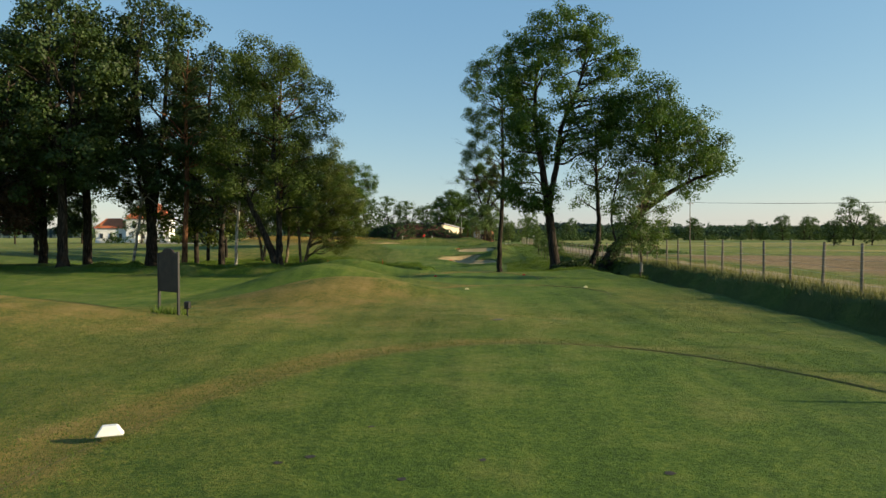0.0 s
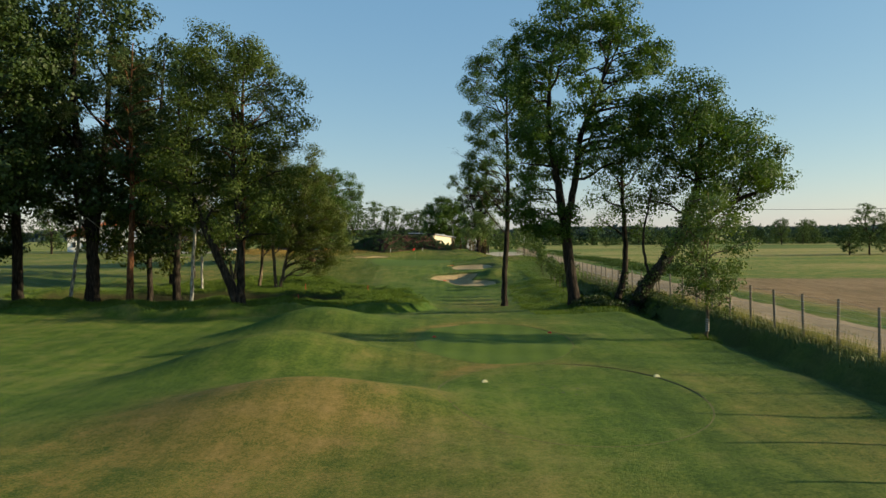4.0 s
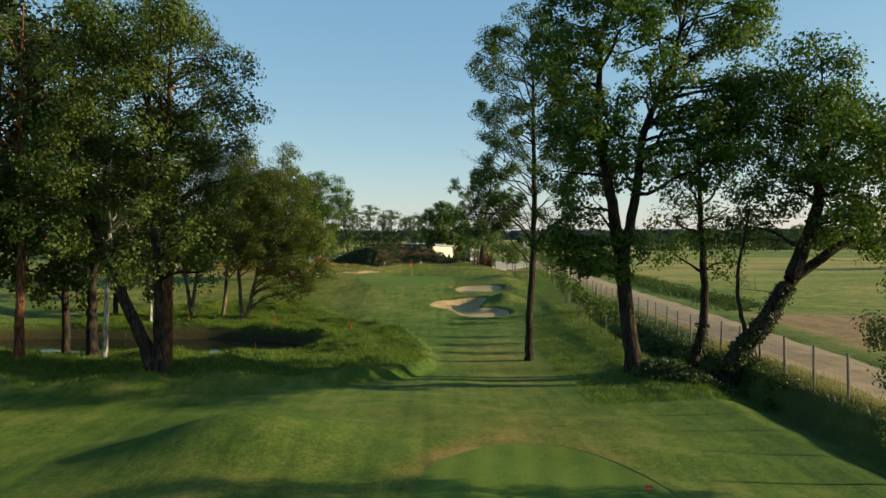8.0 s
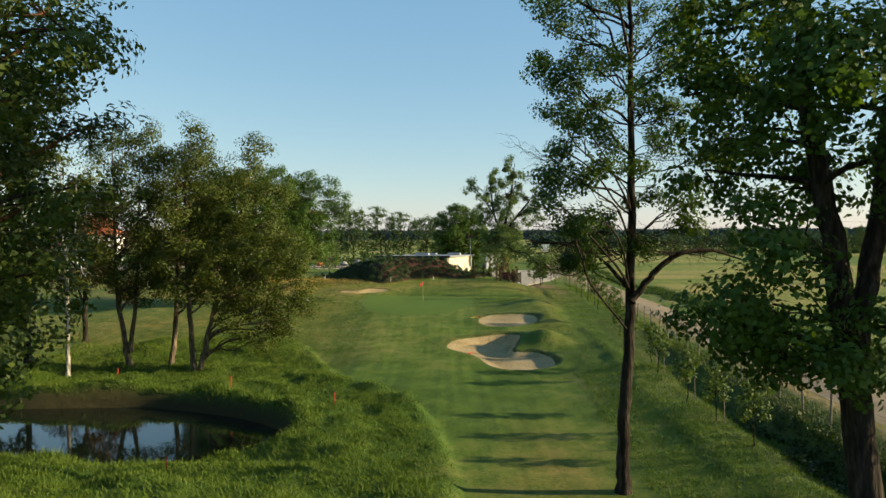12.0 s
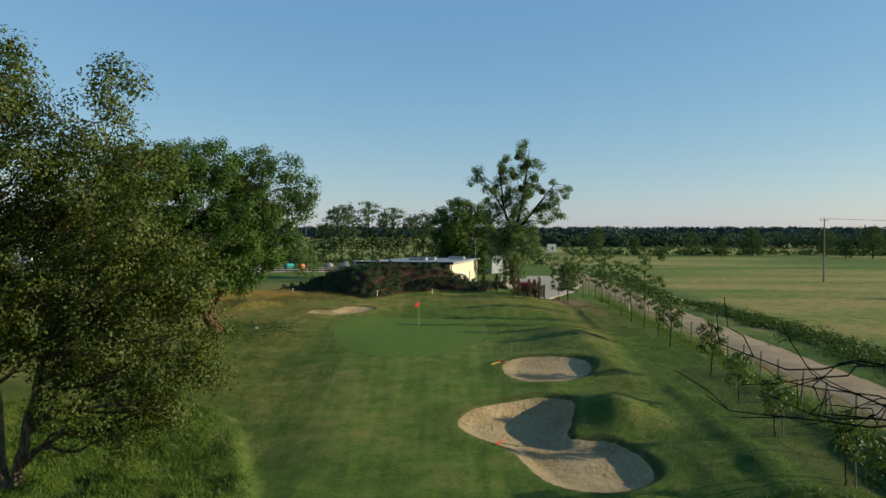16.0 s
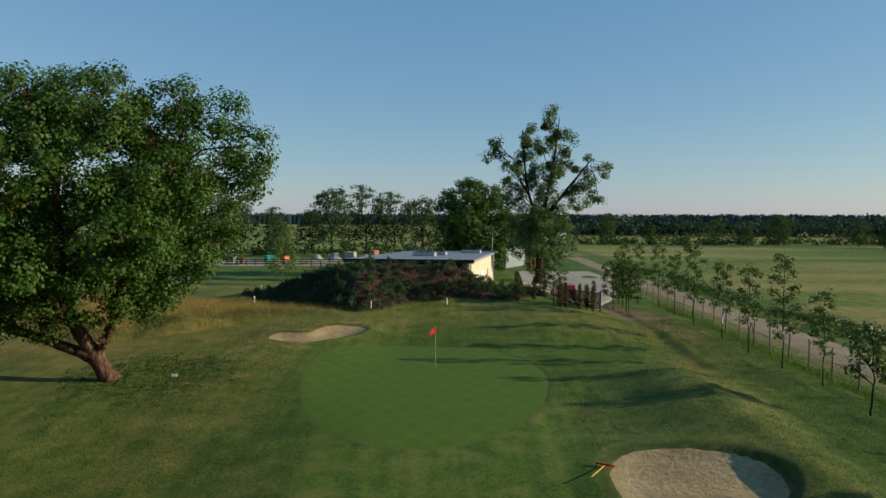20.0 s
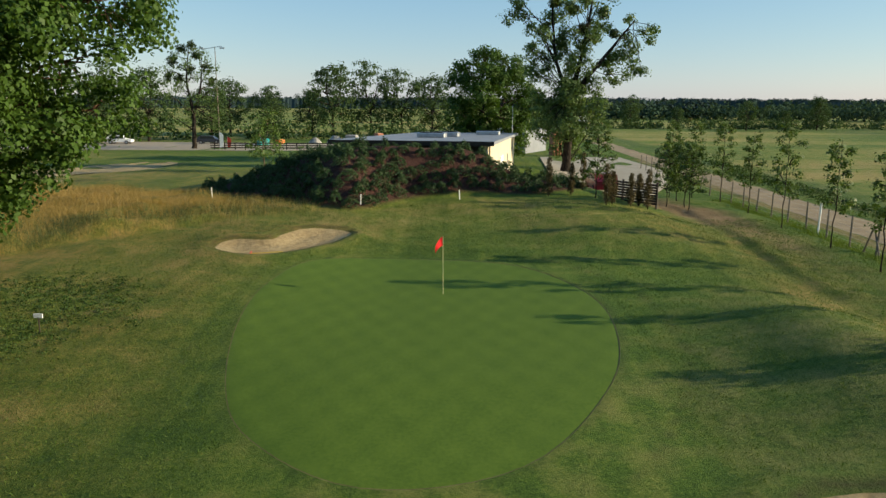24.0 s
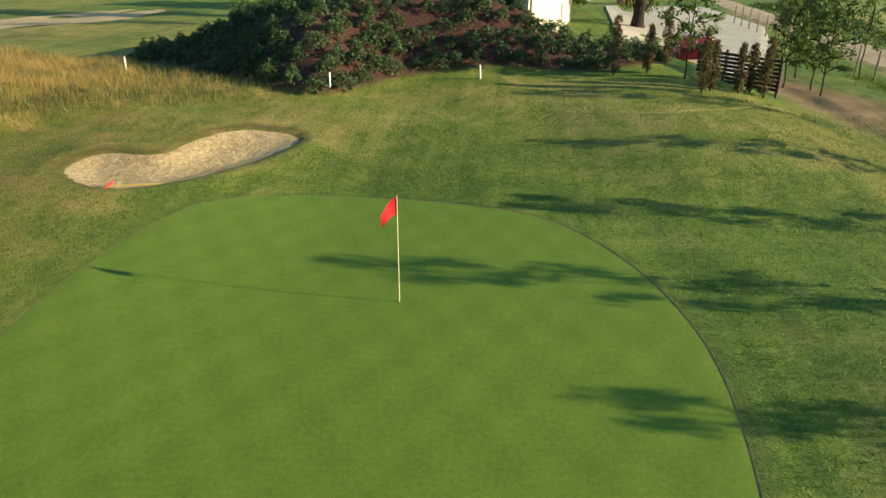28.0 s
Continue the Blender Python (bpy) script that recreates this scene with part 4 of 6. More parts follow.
lobes += [(k, a, b, c, 1.0, 1.0, 0.65) for k, a, b, c in ((0, -3.4, -1.0, 6.6), (0, -1.5, 1.2, 5.4), (0, -2.8, -2.0, 7.4), (0, -2.4, -1.6, 5.4), (0, -0.6, -1.8, 6.0), (0, -3.2, -1.4, 8.2), (0, -3.2, 0.2, 5.6), (0, -2.2, 0.6, 5.0), (0, -3.8, -0.4, 6.2), (0, -1.2, -0.4, 5.0), (0, -2.8, -0.8, 6.4),
          (1, 2.2, -2.4, 10.4), (1, 3.6, -1.6, 11.6), (1, 1.2, -2.8, 11.8), (1, 2.8, -2.6, 13.2), (1, 4.4, -1.2, 13.6), (0, -1.0, -3.0, 10.0), (0, -2.8, -2.8, 11.4), (1, 0.4, -3.2, 13.8))]
lobes += [(1 if a > 0 else 0, a, b, c, 1.2, 1.2, 0.75) for a, b, c in ((5.4, 0.0, 13.0), (5.6, 0.4, 15.4), (5.2, -0.4, 17.0), (4.2, 0.2, 18.6), (3.0, 0.0, 19.6), (-3.4, 0.3, 18.2), (5.8, 0.8, 11.0), (-3.6, 0.8, 16.6), (-3.8, 1.2, 14.8), (-3.6, 1.6, 13.0), (-3.9, 0.8, 11.2), (-3.4, 1.8, 9.6), (-3.0, 1.4, 17.6))]
tree("oak_tree", 9.1, 57.2, 1,
     [[(0, 0, 0, 0.42), (-0.25, 0, 2.0, 0.36), (-0.65, 0, 5.5, 0.33), (-1.2, 0, 8.6, 0.24), (-1.7, 0.3, 12, 0.18), (-1.6, 0, 16, 0.10), (-0.8, 0, 19, 0.04)],
      [(-0.6, 0, 5.2, 0.27), (0.15, 0.2, 8.5, 0.22), (0.4, 0.2, 11.4, 0.18), (1.7, 0, 14.2, 0.12), (2.6, 0, 18, 0.05)]],
     lobes, BARK, OAK_LEAF, 0.18, 84, 0.85, 0.36, bare=4, rise=0.22, limb=0.8, label="tall dark green oak with a forked trunk near the fence", category="tree")
flat = [(4.5, 0, 13.6, 2.1), (2.4, 0.3, 12.0, 1.9), (6.6, 0, 11.9, 2.0), (4.4, 1.6, 10.3, 2.1), (8.0, 0, 10.2, 1.8), (6.0, -1.6, 9.0, 2.0), (9.2, 0, 8.4, 1.5), (2.8, 0.6, 8.6, 1.9), (7.4, 1.0, 7.3, 1.5),
        (1.4, -0.5, 10.2, 1.6), (5.4, -2.4, 11.2, 1.8), (8.8, 1.2, 9.4, 1.3), (3.6, 2.4, 12.2, 1.7), (6.8, -1.0, 6.4, 1.1), (4.4, -1.6, 7.0, 1.3), (1.8, 1.6, 7.0, 1.3), (3.4, -1.2, 14.6, 1.2), (3.6, -1.4, 12.4, 1.4), (5.2, 0.8, 12.6, 1.4), (3.2, -1.2, 9.6, 1.4), (5.4, 0.4, 8.2, 1.3), (2.0, 0.2, 13.2, 1.3), (7.8, -1.2, 8.6, 1.3), (4.0, -3.6, 9.5, 1.5), (6.4, -3.4, 8.6, 1.4), (5.2, -4.6, 10.4, 1.4), (3.4, -4.2, 7.4, 1.2), (2.6, -4.4, 10.8, 1.3)]
LEAN = [(0, 0, 0, 0.56), (0.55, 0.05, 1.0, 0.45), (1.1, 0, 1.9, 0.42), (2.0, -0.15, 3.0, 0.38), (3.3, -0.1, 5.1, 0.33), (4.2, -0.2, 7.6, 0.26), (4.6, 0, 10.2, 0.16), (4.6, 0, 13, 0.06)]
lean = tree("leaning_tree", 12.1, 54.7, 2,
     [LEAN,
      [(3.1, -0.1, 4.8, 0.24), (5.4, 0, 6.4, 0.19), (7.4, 0.2, 7.4, 0.13), (9.4, 0.2, 8.1, 0.05)],
      [(1.3, 0.1, 2.2, 0.10), (0.9, 0.3, 4.6, 0.08), (1.6, 0.6, 8.0, 0.04)]],
     [(1 if q[0] > 6 and q[2] < 10 else 0, *q[:3], q[3], q[3], q[3] * 0.55) for q in flat], BARK, OAK_LEAF, 0.17, 84, 1.35, 0.42, bare=5, rise=0.3,
     label="leaning tree with flat layered foliage and an ivy-grown base", category="tree")
ivy(lean, LEAN, 4.6, 15, 420)
slim_tree = tree("slender_tree", 11.9, 57.9, 3, [[(0, 0, 0, 0.28), (0.5, 0, 1.4, 0.24), (0.8, 0, 3.0, 0.20), (0.7, 0, 6.5, 0.15), (0.5, 0, 9.5, 0.09), (0.6, 0, 12.5, 0.03)]],
     round_lobes(rng, 0, 0.5, 0, 5.2, 12.3, 2.1, 14, (0.7, 1.1)), BARK, OAK_LEAF, 0.15, 66, 0.7, 0.38, bare=4, label="slender dark tree with a curved trunk beside the leaning tree", category="tree")
ivy(slim_tree, [(0, 0, 0, 0.28), (0.5, 0, 1.4, 0.24), (0.8, 0, 3.0, 0.20)], 2.6, 16, 120)
LOW = [(-3.0, -3.2, 10.6, 0.55), (-2.4, -2.9, 11.4, 0.6), (-2.9, -3.6, 9.9, 0.6), (-2.1, -3.0, 10.6, 0.6), (-2.5, -3.3, 9.1, 0.45), (-1.7, -2.6, 9.5, 0.5), (-2.3, -2.2, 12.6, 0.6), (-1.8, -2.6, 12.2, 0.6), (-1.3, -2.2, 11.2, 0.6)]
THIN = [(-0.5, 12.3, 0.7), (-0.6, 9.4, 0.6), (1.2, 13.2, 0.8), (2.3, 13.0, 0.8), (1.6, 12.3, 0.6), (0.9, 10.2, 0.6),
        (1.8, 10.0, 0.8), (2.7, 10.5, 0.7), (2.2, 9.3, 0.5), (-1.2, 8.3, 0.5), (-1.6, 8.1, 0.35), (-0.9, 8.7, 0.5), (0.7, 8.6, 0.5), (3.1, 11.6, 0.7), (0.3, 11.4, 0.6), (-2.6, 16.2, 0.9), (-2.7, 14.8, 0.8), (-2.4, 17.6, 0.9), (-2.3, 13.6, 0.7), (-2.2, 18.8, 0.8), (-1.8, 14.2, 0.9)]
tree("tall_thin_oak", 5.1, 65.1, 4, [[(0, 0, 0, 0.27), (0.0, 0, 1.5, 0.22), (0.1, 0, 4, 0.20), (0.35, 0.3, 8, 0.16), (0.3, 0.2, 14, 0.10), (0.1, 0, 20.5, 0.03)],
      [(0.25, 0, 6.7, 0.13), (0.7, 0, 7.3, 0.115), (1.2, -0.1, 7.9, 0.10), (1.9, -0.1, 8.4, 0.085), (3.0, 0, 8.5, 0.06), (4.2, 0.2, 8.1, 0.02)],
      [(0.15, 0, 7.2, 0.08), (-0.8, -0.1, 8.2, 0.055), (-2.0, -0.2, 8.7, 0.035), (-3.4, -0.1, 8.8, 0.012)]],
     [(0, a, float(rng.uniform(-0.7, 1.1)), b, c, c, c * 0.75) for a, b, c in THIN] + [(0, a, y, b, c, c, c * 0.75) for a, y, b, c in LOW] + round_lobes(rng, 0, -0.1, 0.2, 13.2, 20.6, 3.0, 30, (0.8, 1.2)), BARK, OAK_LEAF, 0.105, 128, 0.95, 0.27, bare=40, bare_low=8.4, limb=0.5,
     boughs=((-0.6, 0, 11.0, -3.5, 0.1, 12.0), (-0.7, 0.4, 10.9, -3.0, 0.6, 11.7), (-0.6, 0, 9.7, -3.3, 0, 10.2), (-0.5, -0.1, 9.1, -3.0, -0.2, 9.4), (-0.4, 0.2, 8.6, -2.7, 0.5, 8.9), (-0.4, 0, 8.3, -3.3, 0.2, 8.4), (-0.4, 0.3, 8.1, -3.0, 0.6, 8.1), (-0.4, 0.3, 7.9, -2.6, -0.3, 7.9)), label="tall thin oak with a straight bare lower trunk", category="tree")
lime = tree("young_lime_tree", 11.0, 38.4, 6, [[(0, 0, 0, 0.075), (0.03, 0, 1.2, 0.06), (0, 0, 3.2, 0.045), (0.05, 0, 6.2, 0.012)]],
     round_lobes(rng, 0, 0, 0, 1.7, 5.9, 1.45, 26, (0.45, 0.75)), PALE_BARK, SAPLING_LEAF, 0.095, 84, 1.5, 0.24, label="young light green lime tree with a guarded trunk", category="tree")

for k in range(6):
    part("trunk_guard", rod((0.02, 0, 0.5 + 0.09 * k), (0.03, 0.005, 0.545 + 0.09 * k), 0.078, 0.076, 10), CANVAS, lime, "pale spiral trunk guard")

# grove by the pond
rng = np.random.default_rng(19)
tree("forked_tree", -12.9, 55.8, 20, [[(0, 0, 0, 0.46), (-0.5, 0, 1.4, 0.30), (-1.4, 0, 3.4, 0.25), (-2.7, 0.1, 6.2, 0.19), (-3.5, 0, 9, 0.13), (-3.9, 0, 14, 0.03)],
                                      [(-0.05, 0, 0.5, 0.32), (0.1, 0, 2.6, 0.23), (-0.1, 0.1, 6, 0.18), (-0.4, 0, 11, 0.11), (-0.2, 0, 17.2, 0.03)]],
     [(int(q[1] > -1.6), *q[1:]) for q in round_lobes(rng, 0, -0.7, 0, 4.8, 17.6, 4.5, 50, (1.0, 1.6))], BARK, FORK_LEAF, 0.17, 84, 1.05, 0.42, slim=0.6, rise=0.3,
     label="forked broad-leaved tree leaning over the pond bank", category="tree", group="grove by the pond")
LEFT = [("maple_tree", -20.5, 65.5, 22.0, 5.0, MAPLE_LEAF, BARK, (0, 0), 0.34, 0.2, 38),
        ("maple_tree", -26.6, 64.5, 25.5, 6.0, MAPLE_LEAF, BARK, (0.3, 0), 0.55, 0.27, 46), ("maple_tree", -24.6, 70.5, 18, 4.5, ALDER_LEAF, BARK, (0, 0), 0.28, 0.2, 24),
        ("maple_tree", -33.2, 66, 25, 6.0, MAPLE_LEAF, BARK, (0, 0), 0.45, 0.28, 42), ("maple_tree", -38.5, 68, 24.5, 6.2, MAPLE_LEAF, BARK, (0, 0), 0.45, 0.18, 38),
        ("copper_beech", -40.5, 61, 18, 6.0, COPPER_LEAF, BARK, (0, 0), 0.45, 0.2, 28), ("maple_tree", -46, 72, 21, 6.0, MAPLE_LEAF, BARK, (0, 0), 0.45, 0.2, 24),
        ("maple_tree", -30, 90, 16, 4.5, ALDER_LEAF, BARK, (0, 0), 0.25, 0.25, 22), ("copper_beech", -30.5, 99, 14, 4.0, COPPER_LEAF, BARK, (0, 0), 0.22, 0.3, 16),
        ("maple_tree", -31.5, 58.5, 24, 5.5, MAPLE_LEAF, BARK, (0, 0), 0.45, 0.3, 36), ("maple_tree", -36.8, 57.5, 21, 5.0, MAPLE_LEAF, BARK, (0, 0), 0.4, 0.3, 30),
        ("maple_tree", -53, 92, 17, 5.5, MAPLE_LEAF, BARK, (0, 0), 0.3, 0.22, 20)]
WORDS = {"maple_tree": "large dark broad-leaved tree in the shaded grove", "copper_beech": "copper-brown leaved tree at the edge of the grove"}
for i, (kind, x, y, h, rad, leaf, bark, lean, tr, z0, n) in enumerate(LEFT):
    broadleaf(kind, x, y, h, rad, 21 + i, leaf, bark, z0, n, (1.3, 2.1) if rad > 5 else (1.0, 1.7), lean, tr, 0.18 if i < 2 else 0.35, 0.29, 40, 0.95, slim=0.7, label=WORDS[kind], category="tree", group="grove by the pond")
for i, (x, y, h, rad, lean) in enumerate([(-18.2, 62, 13.5, 2.4, (0.9, 0)), (-28.2, 64.2, 12, 2.2, (1.8, 0)), (-25.5, 86.8, 15.5, 2.6, (0, 0))]):
    broadleaf("birch_tree", x, y, h, rad, 50 + i, ALDER_LEAF, BIRCH_BARK, 0.4, 16, (0.8, 1.2), lean, 0.15, 0.55, 0.15, 50, 0.8, 0.38, droop=0.5, label="birch with a white peeling trunk", category="tree", group="grove by the pond")
# pines: bare reddish trunk, tufted crown
for i, (x, y, h, z0, rad) in enumerate([(-13.8, 59.2, 18.5, 0.42, 3.6), (-22.5, 61.5, 19, 0.5, 3.2)]):
    rng = np.random.default_rng(70 + i)
    lobes = round_lobes(rng, 0, 0.3, 0, h * z0, h * 0.95, rad, 26, (0.8, 1.4), lift=0.5)
    tree("pine_tree", x, y, 70 + i, [[(0, 0, 0, 0.27), (0.1, 0, 3, 0.22), (0.3, 0.1, 8, 0.18), (0.2, 0, 13, 0.12), (0.5, 0, h, 0.03)]], lobes, PINE_BARK, PINE_NEEDLE, 0.26, 76, 0.85, 0.38,
         slim=0.22, bare=6, label="tall pine with a bare reddish trunk and dark needles", category="tree", group="grove by the pond")
# alders behind the pond
right = [(1, 3.6, 0, 8.0, 1.9), (1, 5.0, 0.3, 6.4, 1.7), (1, 6.0, 0, 4.6, 1.3), (1, 4.8, -0.4, 9.8, 1.7), (1, 2.8, 0.2, 11.4, 1.8), (1, 6.2, 0.2, 3.1, 0.9), (1, 4.0, 1, 5.2, 1.3), (1, 6.8, -0.5, 7.4, 1.2), (1, 6.4, 0.5, 9.0, 1.1), (1, 3.4, 0, 13.4, 1.6), (1, 4.1, 0, 15.0, 1.2), (1, 5.2, 0.3, 12.0, 1.4), (1, 2.2, 0.6, 9.4, 1.6), (1, 3.2, -0.6, 6.4, 1.4), (1, 7.2, -0.5, 6.0, 1.2), (1, 7.0, 0.3, 4.7, 1.1), (1, 6.4, -0.8, 3.6, 1.0), (1, 7.2, 0.2, 8.0, 1.0), (1, 3.6, -1.0, 2.5, 0.8), (1, 4.8, -0.7, 2.3, 0.8), (1, 4.2, -0.2, 3.6, 1.0), (1, 2.8, -1.2, 3.8, 1.0), (1, 5.6, 0.2, 3.0, 0.9), (1, 3.0, 0.6, 5.0, 1.2), (1, 1.6, -1.0, 5.4, 1.2), (1, 4.6, -1.4, 5.6, 1.2), (1, 5.6, -1.0, 7.6, 1.2), (1, 2.2, -1.6, 7.2, 1.3)]
tree("alder_tree", -17.9, 88.4, 80, [[(0, 0, 0, 0.19), (-0.25, 0, 4, 0.16), (-0.5, 0, 9, 0.12), (-0.4, 0, 13, 0.07), (0, 0, 16, 0.02)],
                                     [(0.35, 0, 0, 0.20), (0.9, 0, 2.6, 0.16), (1.6, 0, 5.4, 0.12), (2.8, 0, 8.6, 0.09), (3.6, 0, 12, 0.03)]],
     [(k, a, b, c, r, r, r * 0.8) for k, a, b, c, r in right] + round_lobes(rng, 0, 0.1, 0, 4.8, 15.6, 2.5, 28, (0.8, 1.3)) + [(0, 0, 0, 16.4, 0.7, 0.7, 0.8)], PALE_BARK, ALDER_LEAF, 0.135, 108, 1.4, 0.42, droop=0.3, rise=0.35,
     label="two-stemmed alder with foliage hanging over the rough grass", category="tree", group="alders by the pond")
tree("alder_tree", -20.4, 90.8, 81, [[(0, 0, 0, 0.20), (0.35, 0, 2.5, 0.17), (0.6, 0, 7, 0.13), (0.5, 0, 13.5, 0.03)]],
     round_lobes(rng, 0, 0.5, 0, 5.2, 14.5, 3.2, 22, (1.0, 1.6)), PALE_BARK, ALDER_LEAF, 0.135, 104, 1.25, 0.42, label="curved alder with grey-green foliage", category="tree", group="alders by the pond")
tree("alder_tree", -23.0, 90.1, 82, [[(0, 0, 0, 0.22), (-0.3, 0, 2, 0.17), (-0.8, 0, 5, 0.14), (-1, 0, 15.5, 0.03)], [(0.05, 0, 1.0, 0.16), (0.6, 0, 5, 0.13), (0.9, 0, 14, 0.03)]],
     round_lobes(rng, 0, 0, 0, 5.0, 16.2, 3.2, 30, (1.0, 1.5)), PALE_BARK, ALDER_LEAF, 0.135, 104, 1.25, 0.42, label="low-forking alder with grey-green foliage", category="tree", group="alders by the pond")

# old oak by the green
rng = np.random.default_rng(90)
lobes = [(2 if q[1] < -4.5 else (1 if q[1] > -0.5 else 0), *q[1:]) for q in round_lobes(rng, 0, -2.6, 0, 5.2, 12.9, 8.2, 50, (1.5, 2.3))]
lobes += [(k, a, b, c, r, r, r * 0.72) for k, a, b, c, r in ((2, -6.5, 0, 3.6, 1.6), (2, -9, 0, 4.4, 1.7), (1, 2.6, 0, 4.4, 1.1), (1, 3.6, 0, 5.8, 1.3), (1, 1.4, 1, 4.4, 1.2), (0, -3.4, 0, 4.2, 1.4), (0, -1.6, -0.6, 4.8, 1.5), (1, 1.0, -0.8, 6.0, 1.5), (2, -5.0, -0.8, 5.0, 1.6), (0, -3.0, -1.2, 6.4, 1.7), (2, -7.6, -0.8, 5.6, 1.6), (1, 2.6, -1.0, 7.4, 1.5), (2, -6.0, -3.0, 5.0, 1.6), (0, -3.0, -3.4, 5.2, 1.6), (0, -0.2, -3.2, 5.4, 1.6), (1, 2.2, -2.4, 6.2, 1.5), (2, -8.2, -2.4, 5.6, 1.6), (0, -4.4, -2.2, 3.9, 1.3), (0, -1.8, -2.4, 4.1, 1.3), (1, 1.0, -1.9, 4.5, 1.2), (2, -6.8, -1.6, 3.6, 1.3), (2, -4.6, -2.0, 3.0, 1.0), (2, -3.2, -2.2, 2.9, 0.9), (0, -2.0, -2.0, 3.1, 0.9), (0, -0.6, -1.8, 3.3, 0.9), (1, 0.9, -1.4, 3.4, 0.8), (1, 2.0, -0.6, 3.7, 0.8), (2, -6.5, -2.0, 2.7, 1.0), (2, -8.4, -1.6, 3.2, 1.1), (0, -2.6, -2.8, 7.6, 1.9), (1, 1.6, -3.0, 8.4, 1.8), (2, -6.0, -3.0, 8.0, 1.9),
                                                             (1, 4.6, 0.4, 7.6, 1.4), (1, 6.0, -0.4, 9.4, 1.4), (1, 6.3, 0.3, 10.8, 1.5), (1, 5.2, -0.5, 12.2, 1.6), (1, 2.8, 0.4, 13.0, 1.7), (0, 0.2, 0, 13.2, 1.7), (0, -3.2, 0.5, 13.5, 1.8), (2, -6.4, 0, 13.0, 1.8), (2, -9.2, 0.5, 11.6, 1.8))]
tree("old_oak_tree", -18.6, 116, 91, [[(0, 0, 0, 0.42), (-0.8, 0, 1.3, 0.36), (-1.7, 0, 2.6, 0.30), (-2.6, 0.4, 5, 0.24), (-2.6, 0.3, 9, 0.15), (-2.2, 0, 13, 0.04)],
                                      [(-0.7, 0, 1.2, 0.26), (-0.3, 0, 2.2, 0.23), (0.15, 0, 3.1, 0.22), (0.4, 0, 5.2, 0.18), (2.6, 0.2, 9, 0.10), (3.4, 0, 12, 0.03)],
                                      [(-0.9, 0, 1.25, 0.27), (-2.6, -0.1, 1.9, 0.24), (-5, -0.2, 2.7, 0.19), (-8, 0, 4.4, 0.12), (-9.6, 0, 7, 0.05)]],
     lobes, RED_BARK, OAK_LEAF, 0.175, 84, 1.3, 0.37, bare=3, rise=0.4, label="broad old oak with a low leaning reddish trunk", category="tree")

# trees behind the green and in the distance
rng = np.random.default_rng(95)
POPLAR = [(1.1, 19.8, 0.9), (3.4, 18.7, 0.9), (-1.5, 19, 0.8), (0, 16.8, 0.8), (3, 16.4, 0.9), (-5.7, 16.2, 0.9), (-3.8, 14.5, 1.1), (-2.3, 15.9, 0.8), (-0.4, 14.1, 1.1), (2.3, 14.1, 0.9), (7.0, 14.1, 0.7), (5.7, 12.6, 1.0), (6.6, 10.9, 0.8), (4.2, 11.8, 0.7), (1.1, 11.8, 1.2), (-1.9, 12.2, 1.2), (-3.6, 10.7, 1.0), (-0.4, 8.8, 1.8), (2.3, 9.2, 1.2), (-2.3, 7.3, 1.4), (0.4, 5.9, 1.8), (2.3, 6.5, 1.2), (-1.5, 4.4, 1.4), (0.8, 3.3, 1.4)]
lobes = [(2 if a > 4 else (1 if a < -1 else 0), a, float(rng.uniform(-1.6, 1.6)), b, c * 0.85, c * 0.85, c * 1.0) for a, b, c in POPLAR]
lobes += [(q[0], q[1] + float(rng.normal(0, 0.9)), q[2] + float(rng.normal(0, 1.0)), q[3] + float(rng.normal(-0.3, 1.0)), 0.75 * q[4], 0.75 * q[4], 0.95 * q[4]) for q in lobes * 4]
tree("poplar_tree", 8.8, 172, 96, [[(0, 0, 0, 0.5), (0.1, 0, 3, 0.42), (0.3, 0, 8, 0.32), (1.6, 0, 14, 0.16), (2.4, 0, 20.5, 0.04)], [(0.2, 0, 7, 0.25), (-1.6, 0, 12, 0.15), (-2.2, 0, 19, 0.04)],
                                   [(0.4, 0, 8, 0.25), (4, 0, 12.5, 0.15), (6.4, 0, 15.5, 0.05)]],
     lobes, BARK, POPLAR_LEAF, 0.26, 26, 1.9, 0.36, bare=8, rise=1.0, limb=0.6, balls=[(2.2, 0, 18.3, 0.7), (0.2, 0, 16.6, 0.6), (3.2, 0, 16.2, 0.7), (-1.8, 0, 17.2, 0.6), (1.2, 0, 14.6, 0.7), (4.4, 0, 14.2, 0.5), (-2.6, 0, 14.8, 0.6), (0.6, 0, 19.4, 0.5)], label="tall open-crowned tree with round clumps of mistletoe", category="tree")
broadleaf("lime_tree", 1.6, 186, 13.5, 5.4, 97, OAK_LEAF, BARK, 0.15, 34, (1.4, 2.2), (0, 0), 0.35, size=0.32, per=60, spread_r=0.5, label="dark rounded tree behind the flat-roofed building", category="tree")
far_a = broadleaf("far_tree", -29, 255, 16, 5.2, 98, HAZED_FAR_LEAF, BARK, 0.17, 30, (1.4, 2.2), (0, 0), 0.35, size=0.52, per=14, spread_r=0.6, density=0.6, twigs=False, label="rounded broad-leaved tree in the distance", category="tree", group="distant trees")
far_b = broadleaf("far_tree", -21.5, 262, 17, 5.0, 99, HAZED_FAR_LEAF, BARK, 0.2, 26, (1.2, 2.0), (0, 0), 0.3, size=0.52, per=14, spread_r=0.6, density=0.6, twigs=False, label="rounded broad-leaved tree in the distance", category="tree", group="distant trees")
